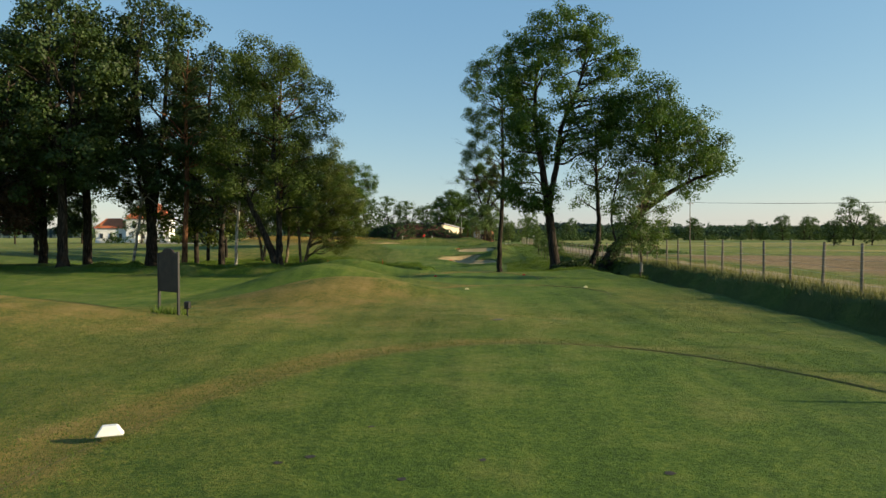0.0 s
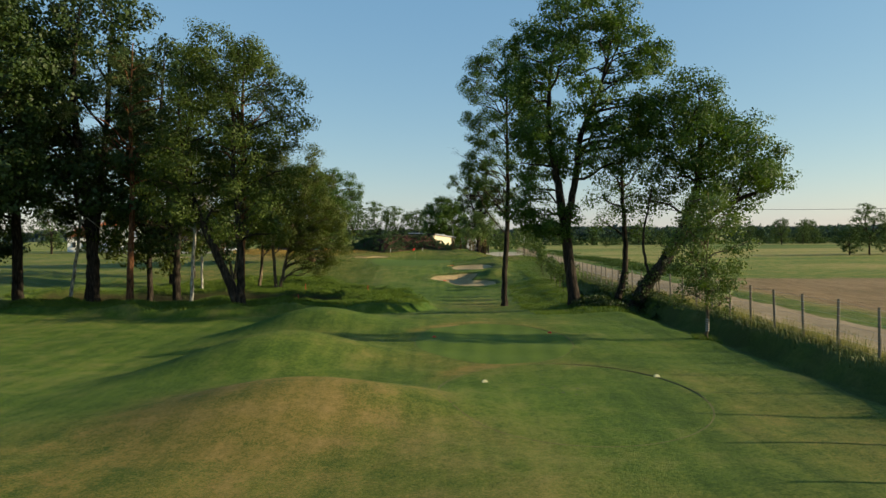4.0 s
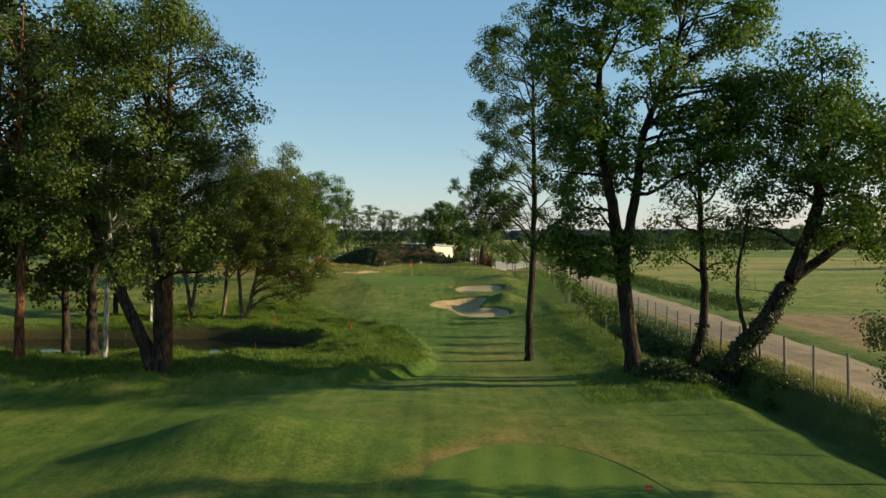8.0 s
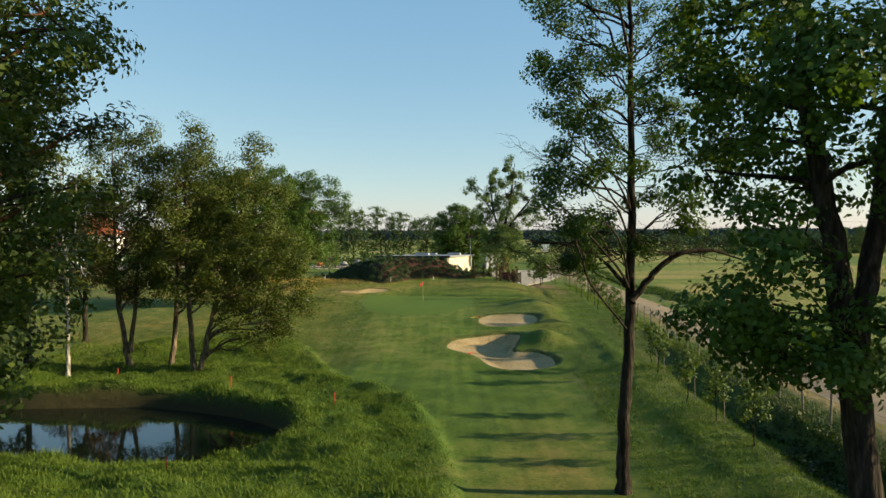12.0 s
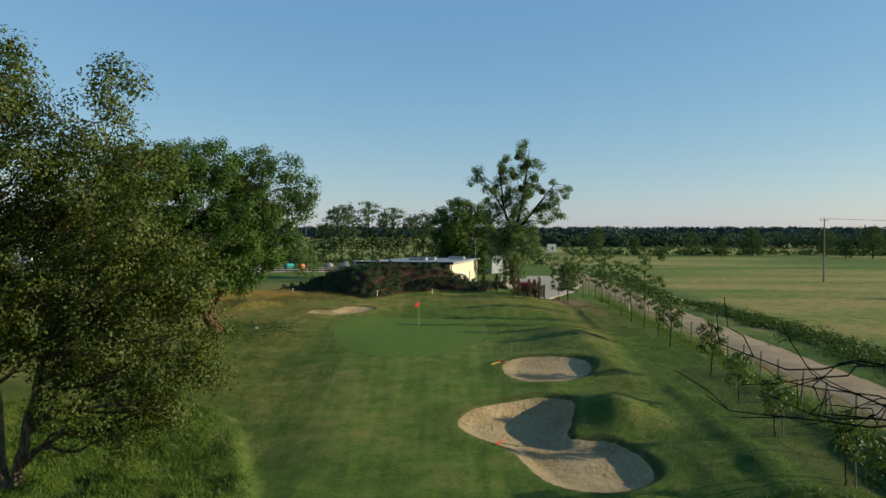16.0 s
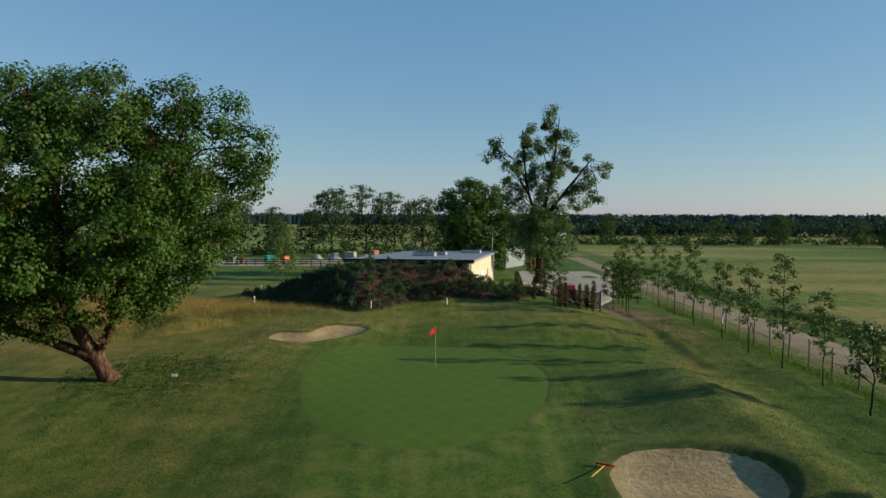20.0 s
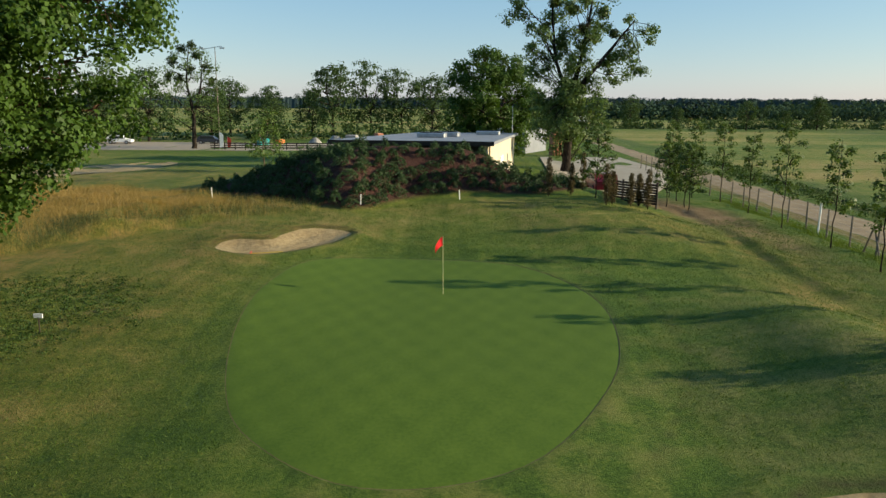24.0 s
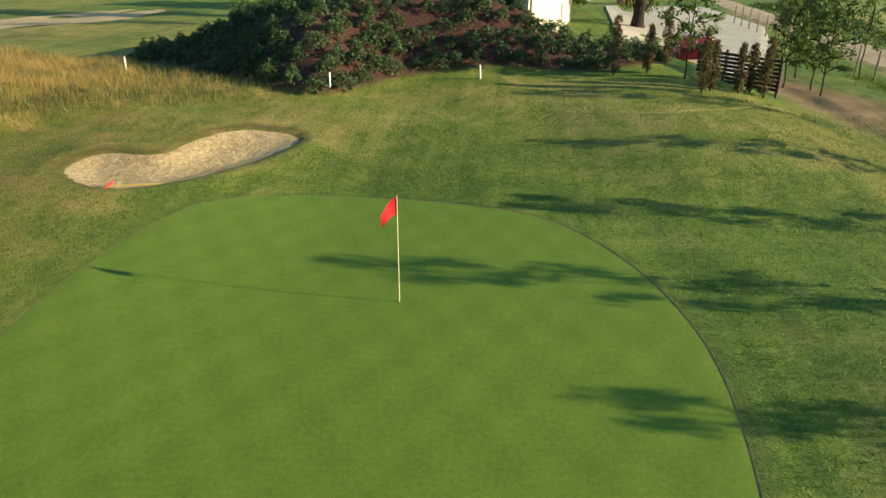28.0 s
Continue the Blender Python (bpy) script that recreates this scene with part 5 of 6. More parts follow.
FAR = [(-14.5, 262, 1.0, 1), (-7.5, 263, 0.85, 0), (-36, 268, 0.7, 0), (-1, 275, 0.6, 1), (14, 250, 0.55, 0), (98, 375, 0.68, 0), (92, 378, 0.61, 1), (120, 372, 0.51, 0), (126, 374, 0.48, 1), (150, 372, 0.95, 1), (146, 362, 0.48, 0), (158, 366, 0.54, 0),
       (66, 395, 0.61, 0), (58, 398, 0.54, 1), (74, 400, 0.65, 1), (34, 385, 0.61, 1), (26, 380, 0.54, 0), (82, 402, 0.68, 0), (172, 370, 0.54, 1), (185, 380, 0.61, 0), (205, 372, 0.54, 1),
       (-60, 232, 0.85, 0), (-70, 238, 0.9, 1), (-52, 244, 0.75, 0), (-82, 230, 0.8, 0), (-95, 222, 0.85, 1), (-38, 238, 0.6, 1), (-66, 224, 0.7, 0), (-110, 215, 0.9, 0), (-126, 208, 0.9, 1), (-45, 262, 0.75, 1), (-56, 270, 0.8, 0),
       (83, 148, 0.62, 1), (78, 146, 0.38, 0), (88, 150, 0.42, 0), (96, 152, 0.4, 1), (104, 150, 0.42, 0), (70, 330, 0.34, 0)]
for i, (x, y, s, k) in enumerate(FAR):
    if y > 300:
        x, y, s = 0.86 * x + 5 * math.sin(i * 12.9), y - 64 + 12 * math.sin(i * 7.3), s * (0.9 + 0.3 * math.sin(i * 4.7))
    copy_thing(far_b if k else far_a, pose(x, y, PLAIN_Z - 0.2, 0, 0, i * 67) @ Matrix.Diagonal((s, s, s * (0.9 + 0.2 * ((i * 37) % 10) / 10), 1)))


def forest():
    """The far wood: thousands of crowns, made of coarse leaf clumps."""
    rng = np.random.default_rng(120)
    c = []
    for i in range(1500):
        a = rng.uniform(-0.75, 0.75) if i < 1330 else rng.uniform(0.13, 0.3)
        d = rng.uniform(1250, 1400) if i < 1330 else rng.uniform(430, 520)
        x, y = d * math.sin(a), 60 + d * math.cos(a)
        h = rng.uniform(15.5, 18.5) if i < 1330 else rng.uniform(5, 10)
        k = 10
        p = rng.normal(0, 1, (k, 3)) * [3.0, 3.0, h * 0.13] + [x, y, PLAIN_Z + h * 0.78]
        p[:, 2] = np.clip(p[:, 2], PLAIN_Z + 0.5, PLAIN_Z + h)
        c.append(p)
    v, f = leaves(np.concatenate(c), 3.0, rng, 1.4, 4, 0.8, 0.8)
    near = []
    for i in range(520):
        a, d, h = rng.uniform(0.12, 0.78), rng.uniform(410, 480), rng.uniform(6.5, 10.0)
        p = rng.normal(0, 1, (9, 3)) * [2.2, 2.2, h * 0.22] + [d * math.sin(a), 60 + d * math.cos(a), PLAIN_Z + h * 0.5]
        p[:, 2] = np.clip(p[:, 2], PLAIN_Z + 0.5, PLAIN_Z + h)
        near.append(p)
    v2, f2 = leaves(np.concatenate(near), 1.5, rng, 0.9, 6, 0.8, 0.8)
    tagged(new("far_wood", mesh_from("far_wood", v2, f2, HAZED_WOOD_LEAF)), "low woodland beyond the hay field, haze in its leaf colour", "forest", kind="stuff")
    n = 900
    a = np.linspace(-0.8, 0.8, n)
    d = 1245 + 25 * np.sin(9 * a) + rng.uniform(-6, 6, n)
    top = PLAIN_Z + 14.6 + rng.uniform(-1.2, 1.2, n) + 1.2 * np.sin(23 * a)
    x, y = d * np.sin(a), 60 + d * np.cos(a)
    body = np.concatenate([np.column_stack([x, y, np.full(n, PLAIN_Z - 1)]), np.column_stack([x * 1.01, y * 1.01, top])])
    i = np.arange(n - 1)
    f = np.concatenate([f, len(v) + np.stack([i, i + 1, n + i + 1, n + i], 1)])
    v = np.concatenate([v, body])
    me = mesh_from("forest", v, f, HAZED_FOREST_LEAF)
    return tagged(new("forest", me), "dark distant woodland along the horizon, haze in its leaf colour", "forest", kind="stuff")


forest()


def far_shrubs():
    """Scrub and hedges between the distant trees."""
    rng = np.random.default_rng(130)
    c = []
    for i in range(330):
        if i < 130:
            x, y, h = rng.uniform(-120, 24), rng.uniform(236, 262), rng.uniform(1.2, 4.5)
        else:
            x, y, h = rng.uniform(16, 200), rng.uniform(318, 342), rng.uniform(1.2, 4.2)
            if 33 < x < 43:
                continue
        k = 9
        c.append(rng.normal(0, 1, (k, 3)) * [h * 0.5, h * 0.5, h * 0.28] + [x, y, PLAIN_Z + h * 0.45])
    p = np.concatenate(c)
    p[:, 2] = np.maximum(p[:, 2], PLAIN_Z + 0.2)
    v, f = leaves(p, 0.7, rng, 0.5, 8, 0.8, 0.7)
    return tagged(new("far_shrubs", mesh_from("far_shrubs", v, f, HAZED_FAR_LEAF)), "scrub and hedges between the distant trees", "shrubs", kind="stuff")


far_shrubs()


# ---- fence ----
def wire_fence():
    f = empty("wire_fence", 0, 0, 0, label="weathered wooden post fence with wire netting along the track", category="fence")
    post = bmesh.new()
    rod((0, 0, -0.25), (0, 0, 1.62), 0.055, 0.045, 8, post)
    me = bpy.data.meshes.new("post")
    post.to_mesh(me)
    post.free()
    me.materials.append(WEATHERED)
    rng = np.random.default_rng(3)
    ys = np.arange(6, 178, 2.45)
    for y in ys:
        x = float(fence_x(y))
        o = child("post", me, f)
        o.matrix_basis = pose(x, y, ground_at(x, y), rng.normal(0, 1.2), rng.normal(0, 1.2), rng.uniform(0, 90))
    for h in (0.12, 0.35, 0.58, 0.82, 1.08, 1.34, 1.54):
        path = [(float(fence_x(y)) - 0.05, y, ground_at(float(fence_x(y)), y) + h) for y in ys]
        v, q = tube(path, np.full(len(path), 0.004), 3)
        child("wire", mesh_from("wire", v, q, METAL_GREY), f)
    for y in (55.8, 128.8, 94.0):
        x = float(fence_x(y))
        z = ground_at(x, y)
        part("brace", rod((x - 0.06, y - 0.75, z - 0.1), (x - 0.06, y - 0.05, z + 1.35), 0.045, 0.045, 8), WEATHERED, f)
        part("brace", rod((x - 0.06, y + 0.75, z - 0.1), (x - 0.06, y + 0.05, z + 1.35), 0.045, 0.045, 8), WEATHERED, f)


wire_fence()


# ---- flat-roofed building behind the shrub bed ----
def shed():
    z0 = 0.1
    s = empty("storage_building", -1.0, 142.6, z0, -8, label="long flat-roofed cream building with roof lights behind a shrub mound", category="building")
    W, L, hn, hf = 10.2, 32.0, 4.0, 3.35
    slope = (hf - hn) / L
    for nm, x in (("wall", -0.15), ("wall", -W + 0.15)):
        bm = bmesh.new()
        for dx in (-0.15, 0.15):
            ring = [bm.verts.new((x + dx, y, z)) for y, z in ((0, 0), (L, 0), (L, hf), (0, hn))]
            bm.faces.new(ring)
        vs = list(bm.verts)
        for i in range(4):
            bm.faces.new((vs[i], vs[(i + 1) % 4], vs[4 + (i + 1) % 4], vs[4 + i]))
        bmesh.ops.recalc_face_normals(bm, faces=bm.faces)
        part(nm, bm, RENDER_CREAM, s, "cream plastered wall")
    part("wall", box(W - 0.62, 0.3, hn - 0.02, (-W / 2, 0.16, 0)), DARK_WOOD, s, "dark boarded front wall")
    part("wall", box(W - 0.62, 0.3, hf - 0.02, (-W / 2, L - 0.16, 0)), RENDER_CREAM, s)
    bm = bmesh.new()
    for z in (0.0, 0.22):
        for x, y in ((-W - 0.4, -0.5), (0.4, -0.5), (0.4, L + 0.4), (-W - 0.4, L + 0.4)):
            bm.verts.new((x, y, hn + 0.03 + slope * y + z))
    bm.verts.ensure_lookup_table()
    v = bm.verts
    for q in ((0, 3, 2, 1), (4, 5, 6, 7), (0, 1, 5, 4), (1, 2, 6, 5), (2, 3, 7, 6), (3, 0, 4, 7)):
        bm.faces.new([v[i] for i in q])
    roof = part("roof", bm, ROOF_FELT, s, "grey membrane roof")
    part("fascia", box(W + 0.86, 0.06, 0.3, (-W / 2, -0.54, hn - 0.03)), DARK_WOOD, roof)
    for x, y in ((-5.2, 9.0), (-4.6, 12.5), (-1.9, 21.5)):
        part("roof_light", box(2.2, 1.3, 0.38, (x, y, hn + 0.24 + slope * y), 0.06), METAL_GREY, s, "raised roof light with a pale frame")
        part("roof_light", box(1.8, 0.9, 0.06, (x, y, hn + 0.63 + slope * y)), DARK_GLASS, s)
    part("downpipe", rod((0.08, 0.3, 0), (0.08, 0.3, hn), 0.05), DARK_WOOD, s)
    part("door", box(0.08, 1.0, 2.2, (0.03, 20.5, 0)), METAL_GREY, s, "narrow grey door")
    part("door", box(0.08, 3.2, 2.5, (0.03, 12.5, 0)), RENDER_WHITE, s, "pale sliding door")
    part("pole", rod((-0.2, L - 0.5, hf), (-0.2, L - 0.5, hf + 3.2), 0.03), METAL_GREY, s)


shed()


# ---- house beyond the grove ----
def house():
    h = empty("manor_house", -108, 250, PLAIN_Z, 12, label="white villa with a red tiled roof beyond the grove", category="house")
    part("wall", box(14, 11, 8.2, (4, 0, 0)), RENDER_WHITE, h, "white plastered wall")
    part("wing", box(10, 9, 5.0, (-8, 0, 0)), RENDER_WHITE, h, "white plastered wing")
    for x, w, d, z, t in ((4, 15, 12, 8.2, 5.2), (-8, 11, 10, 5.0, 3.4)):
        bm = bmesh.new()
        low = [bm.verts.new((x + sx * w / 2, sy * d / 2, z)) for sx, sy in ((-1, -1), (1, -1), (1, 1), (-1, 1))]
        top = [bm.verts.new((x + sx * w * 0.22, 0, z + t)) for sx in (-1, 1)]
        bm.faces.new(low[::-1])
        bm.faces.new((low[0], low[1], top[1], top[0]))
        bm.faces.new((low[2], low[3], top[0], top[1]))
        bm.faces.new((low[1], low[2], top[1]))
        bm.faces.new((low[3], low[0], top[0]))
        part("roof", bm, TILE_RED, h, "red tiled hipped roof")
    for x in (-0.5, 2.5, 5.5, 8.5):
        for z in (1.2, 4.8):
            w = part("window", box(1.3, 0.12, 1.9, (x, -5.52, z)), RENDER_WHITE, h)
            part("pane", box(1.0, 0.1, 1.6, (x, -5.58, z + 0.15)), DARK_GLASS, w)
    for x in (-11, -8, -5):
        w = part("window", box(1.3, 0.12, 1.9, (x, -4.52, 1.4)), RENDER_WHITE, h)
        part("pane", box(1.0, 0.1, 1.6, (x, -4.58, 1.55)), DARK_GLASS, w)
    part("chimney", box(0.9, 0.9, 2.6, (6, 1.5, 11.2)), BRICK, h)
    part("stair", prism([(-3.4, 0), (1.2, 0), (1.2, 3.2), (0.6, 3.2)], -7.2, -5.6), RENDER_WHITE, h, "white outside stair")


house()


# ---- golf furniture ----
def flagstick():
    z = ground_at(-3.7, 120.25) + 0.07
    f = empty("flagstick", -3.7, 120.25, z, label="white flagstick with a red flag standing in the hole", category="flag")
    part("pole", rod((0, 0, -0.1), (-0.015, 0, 2.13), 0.0105, 0.008, 10), PALE_YELLOW, f)
    n, m = 9, 6
    verts, faces = [], []
    for i in range(n):
        for j in range(m):
            u, v = i / (n - 1), j / (m - 1)
            verts.append((-0.015 - 0.27 * u, -0.10 * u + 0.05 * math.sin(5 * u + 2 * v) * u, 2.11 - 0.34 * v * (1 - 0.25 * u) - 0.26 * u * u - 0.08 * u))
    for i in range(n - 1):
        for j in range(m - 1):
            a = i * m + j
            faces.append((a, a + 1, a + m + 1, a + m))
    me = mesh_from("flag", verts, faces, RED_CLOTH, True)
    child("flag", me, f, "drooping red cloth flag")
    bm = bmesh.new()
    bmesh.ops.create_circle(bm, cap_ends=True, radius=0.075, segments=20, matrix=Matrix.Translation((0, 0, 0.006)))
    part("hole", bm, BLACK_PAINT, f, "dark hole cup")


flagstick()


def tee_marker(x, y, mat, turn, words, big=1.0):
    """A low wedge-shaped block."""
    z = ground_at(x, y) + 0.085
    bm = bmesh.new()
    low = [bm.verts.new(p) for p in ((-0.15, -0.08, 0), (0.15, -0.08, 0), (0.15, 0.08, 0), (-0.15, 0.08, 0))]
    top = [bm.verts.new(p) for p in ((-0.08, -0.05, 0.11), (0.08, -0.05, 0.11), (0.08, 0.05, 0.11), (-0.08, 0.05, 0.11))]
    bm.faces.new(low[::-1])
    bm.faces.new(top)
    for i in range(4):
        bm.faces.new((low[i], low[(i + 1) % 4], top[(i + 1) % 4], top[i]))
    bmesh.ops.bevel(bm, geom=list(bm.edges), offset=0.008, segments=1, affect="EDGES")
    me = bpy.data.meshes.new("tee_marker")
    bm.to_mesh(me)
    bm.free()
    me.materials.append(mat)
    o = new("tee_marker", me)
    o.matrix_basis = pose(x, y, z, 0, 0, turn) @ Matrix.Scale(big, 4)
    return tagged(o, words, "tee marker", "tee markers")


tee_marker(-3.2, 7.0, STAKE_WHITE, 20, "white wedge-shaped tee marker on the turf")
for x, y in ((1.35, 30.0), (6.5, 30.3)):
    tee_marker(x, y, PALE_YELLOW, 10, "pale yellow wedge-shaped tee marker on the turf", 0.62)
for x, y in ((-0.2, 39.4), (4.8, 40.1)):
    tee_marker(x, y, STAKE_RED, 10, "red wedge-shaped tee marker on the turf", 0.62)


def tee_sign():
    z = ground_at(-7.3, 19.2)
    s = empty("tee_sign", -7.3, 19.2, z, math.degrees(math.atan2(-0.66, 0.8)), label="dark hole information board on two posts by the tee", category="sign")
    for x in (-0.52, 0.52):
        part("post", box(0.07, 0.07, 1.86 if x > 0 else 1.82, (x, 0, -0.1), 0.01), BLACK_PAINT, s)
    outline = [(-0.48, 0.62), (0.48, 0.62), (0.48, 1.72), (0.30, 1.74)] + [(0.28 * math.cos(a), 1.75 + 0.10 * math.sin(a)) for a in np.linspace(0.1, math.pi - 0.1, 9)] + [(-0.30, 1.74), (-0.48, 1.72)]
    part("board", prism(outline, -0.025, 0.025), DARK_WOOD, s, "dark brown board with an arched top")
    lamp = empty("bollard_light", -6.55, 18.6, ground_at(-6.55, 18.6), label="small black garden light on a short stem beside the sign", category="light")
    part("stem", rod((0, 0, -0.05), (0, 0, 0.22), 0.02), BLACK_PAINT, lamp)
    part("head", box(0.15, 0.15, 0.2, (0, 0, 0.2), 0.02), BLACK_PAINT, lamp)


tee_sign()


def stake(name, x, y, h, mat, words, category="stake", group="", r=0.022):
    o = part(name, rod((0, 0, -0.1), (0, 0, h), r, r, 8), mat, None)
    o.matrix_basis = pose(x, y, ground_at(x, y), (x * 7) % 4 - 2, (y * 5) % 4 - 2, 0)
    return tagged(o, words, category, group)


for x, y in ((-8.45, 135.1), (-17.4, 137.1), (-2.9, 137.6), (-21.5, 156)):
    stake("boundary_stake", x, y, 0.55, STAKE_WHITE, "short white boundary stake in the grass", group="white stakes", r=0.032)
for x, y in ((-11.2, 66.5), (-13.5, 82.0), (-21.9, 86.0), (-6.7, 77.0)):
    stake("water_hazard_stake", x, y, 0.62, STAKE_RED, "thin red water hazard stake by the pond", group="red stakes", r=0.024)
lab = empty("plant_label", -15.5, 115.3, ground_at(-15.5, 115.3), label="small white label on a thin post", category="sign")
part("post", rod((0, 0, -0.1), (0, 0, 0.5), 0.02), DARK_WOOD, lab)
part("plate", box(0.26, 0.03, 0.13, (0, 0, 0.47)), STAKE_WHITE, lab, "white plate")


def rake(x, y, turn, tilt=0.0):
    r = empty("bunker_rake", x, y, ground_at(x, y) + 0.1, turn, label="bunker rake with a red head lying on the bank", category="rake", group="rakes")
    part("handle", rod((0, 0, 0), (0, -1.3, 0.04), 0.016), YELLOW, r, "yellow handle")
    head = part("head", box(0.62, 0.05, 0.06, (0, 0.02, 0), 0.01), STAKE_RED, r, "red plastic head")
    for i in range(9):
        part("tine", box(0.014, 0.02, 0.09, (-0.27 + i * 0.0675, 0.06, -0.06)), STAKE_RED, head)


rake(1.7, 105.3, -30)
rake(0.7, 92.7, 60)
rake(-11.9, 125.1, 100)


# ---- shrubs, cypresses, saplings ----
def bush_mesh(seed, wide, high, n, size):
    rng = np.random.default_rng(seed)
    a, d = rng.uniform(0, 2 * np.pi, n), np.sqrt(rng.uniform(0, 1, n)) * wide
    z = high * (1 - (d / wide) ** 2) * rng.uniform(0.3, 1.0, n) + 0.06
    c = np.stack([d * np.cos(a), d * np.sin(a), z], 1)
    v, f = leaves(c, size, rng, 0.06, 10, 0.6, 0.28, -0.6)
    return mesh_from("juniper_bush", v, f, JUNIPER)


bushes = [bush_mesh(200 + i, w, h, 64, 0.12) for i, (w, h) in enumerate([(0.46, 0.52), (0.40, 0.62), (0.52, 0.46), (0.36, 0.72)])]
rng = np.random.default_rng(210)
placed = []
spots = np.column_stack([rng.uniform(-20.5, 5.5, 9000), rng.uniform(134, 147, 9000)])
spots = spots[distance(SHRUB_BED, spots[:, 0], spots[:, 1]) < -0.3]
for x, y, z in np.column_stack([spots, turf_z(spots[:, 0], spots[:, 1])]).tolist():
    if any((x - a) ** 2 + (y - b) ** 2 + (z - c) ** 2 < 0.50 for a, b, c in placed):
        continue
    u = (x + 1.0) * 0.99 - (y - 142.6) * 0.139
    w = (x + 1.0) * 0.139 + (y - 142.6) * 0.99
    if -10.9 < u < 0.9 and w > -0.35:
        continue
    placed.append((x, y, z))
    o = new("juniper_bush", bushes[len(placed) % 4])
    s = rng.uniform(0.8, 1.25)
    slope = Vector((ground_at(x - 0.4, y) - ground_at(x + 0.4, y), ground_at(x, y - 0.4) - ground_at(x, y + 0.4), 1.8))
    tilt = Vector((0, 0, 1)).rotation_difference(slope).to_matrix().to_4x4()
    o.matrix_basis = pose(x, y, z - 0.04) @ tilt @ pose(0, 0, 0, 0, 0, rng.uniform(0, 360)) @ Matrix.Diagonal((s, s, s * rng.uniform(0.75, 1.2), 1))
    tagged(o, "low spreading dark juniper on the mulched mound", "shrub", "junipers on the mound")


def cypress(seed, h):
    rng = np.random.default_rng(seed)
    c = np.stack([rng.normal(0, 0.085, 150), rng.normal(0, 0.085, 150), rng.uniform(0.15, h, 150)], 1)
    c[:, :2] *= (0.55 + 0.9 * np.sin(np.pi * np.clip(c[:, 2:] / h, 0, 0.97)) ** 0.6) * 0.9
    v, f = leaves(c, 0.10, rng, 0.055, 15, 1.2, 0.3, -0.9)
    foot = empty("columnar_cypress", 0, 0, 0, label="narrow columnar cypress with browning foliage", category="tree", group="columnar cypresses")
    part("trunk", rod((0, 0, -0.1), (0, 0, h * 0.8), 0.035, 0.01), BARK, foot)
    child("crown", mesh_from("crown", v, f, CYPRESS), foot)
    return foot


CYP = [(2.5, 138.7), (3.9, 139.1), (4.9, 140.7), (6.0, 137.1), (5.5, 136.4), (7.9, 138.4), (8.3, 137.9), (7.2, 137.6)]
first = cypress(220, 2.3)
first.matrix_basis = pose(*CYP[0], ground_at(*CYP[0]))
second = cypress(221, 1.9)
second.matrix_basis = pose(*CYP[1], ground_at(*CYP[1]))
for i, (x, y) in enumerate(CYP[2:]):
    copy_thing((first, second)[i % 2], pose(x, y, ground_at(x, y), 0, 0, 40 * i))


def sapling(seed, h, x, y, n, low, wide):
    rng = np.random.default_rng(seed)
    lobes = round_lobes(rng, 0, 0, 0, h * low, h * 0.97, wide, n, (0.16, 0.30))
    return tree("young_tree", x, y, seed, [[(0, 0, 0, 0.032), (0.03, 0, h * 0.4, 0.025), (0.0, 0, h, 0.007)]], lobes, BARK, SAPLING_LEAF, 0.15, 11, 1.6, 0.17, sink=0.05,
                label="staked young tree in the row along the fence", category="tree", group="row of young trees")


SAPS = [(14.8, 129.3), (14.9, 134.8), (14.6, 124.8), (14.5, 120.4), (14.4, 116.2), (13.75, 111.3), (13.2, 102.2), (12.4, 96.4), (11.9, 91.6), (12.0, 86.5), (11.6, 83.5), (10.9, 76), (10.9, 72.2),
        (11.9, 141.4), (11.4, 144.6), (5.3, 138.5), (13.0, 147.5), (12.3, 143.5), (15.4, 140.6), (16.3, 147.9), (13.5, 151), (15.6, 152), (11.0, 68.5), (15.8, 158)]
kinds = [sapling(230, 5.2, *SAPS[0], 15, 0.36, 0.62), sapling(231, 3.1, *SAPS[6], 12, 0.42, 0.7), sapling(232, 6.0, *SAPS[1], 19, 0.3, 0.8), sapling(233, 4.4, *SAPS[13], 24, 0.28, 1.05)]
for i, (x, y) in enumerate(SAPS):
    if i in (0, 1, 6, 13):
        continue
    k = 3 if 13 <= i <= 17 else ((0, 2)[i % 2] if y > 118 else (0 if i == 4 else 1))
    grow = {2: 1.02, 3: 1.03, 4: 0.9, 5: 1.2}.get(i, 0.85 if y < 98 else 1.0)
    copy_thing(kinds[k], pose(x, y, ground_at(x, y) - 0.05, 0, 0, 73 * i) @ Matrix.Scale(grow, 4))
for x, y in SAPS[8:13]:
    stake("tree_stake", x + 0.35, y, 1.35, WEATHERED, "pale wooden stake beside a young tree", group="tree stakes", r=0.03)
stake("fence_marker", 17.0, 134.9, 1.7, STAKE_WHITE, "white post in the fence line", "post", r=0.055)
broadleaf("young_birch", -21.4, 165, 6.2, 1.6, 240, FRESH_LEAF, PALE_BARK, 0.25, 14, (0.6, 0.9), (0, 0), 0.08, 0.5, 0.2, 22, 1.4, 0.3, label="young light green tree on the far turf", category="tree")
broadleaf("mistletoe_tree", -44, 210.5, 16.5, 4.6, 241, POPLAR_LEAF, BARK, 0.2, 28, (0.8, 1.3), (0.6, 0), 0.4, 0.35, 0.32, 16, 0.8, 0.5, bare=20, balls=[(a, -0.5, b, 0.95) for a, b in ((-2.5, 13.5), (-1.0, 15.4), (1.2, 14.4), (2.6, 12.6), (0.2, 12.4), (-3.2, 11.4), (3.4, 10.6), (0.6, 16.0), (-1.6, 11.0))], label="sparse tree with mistletoe by the car park", category="tree")

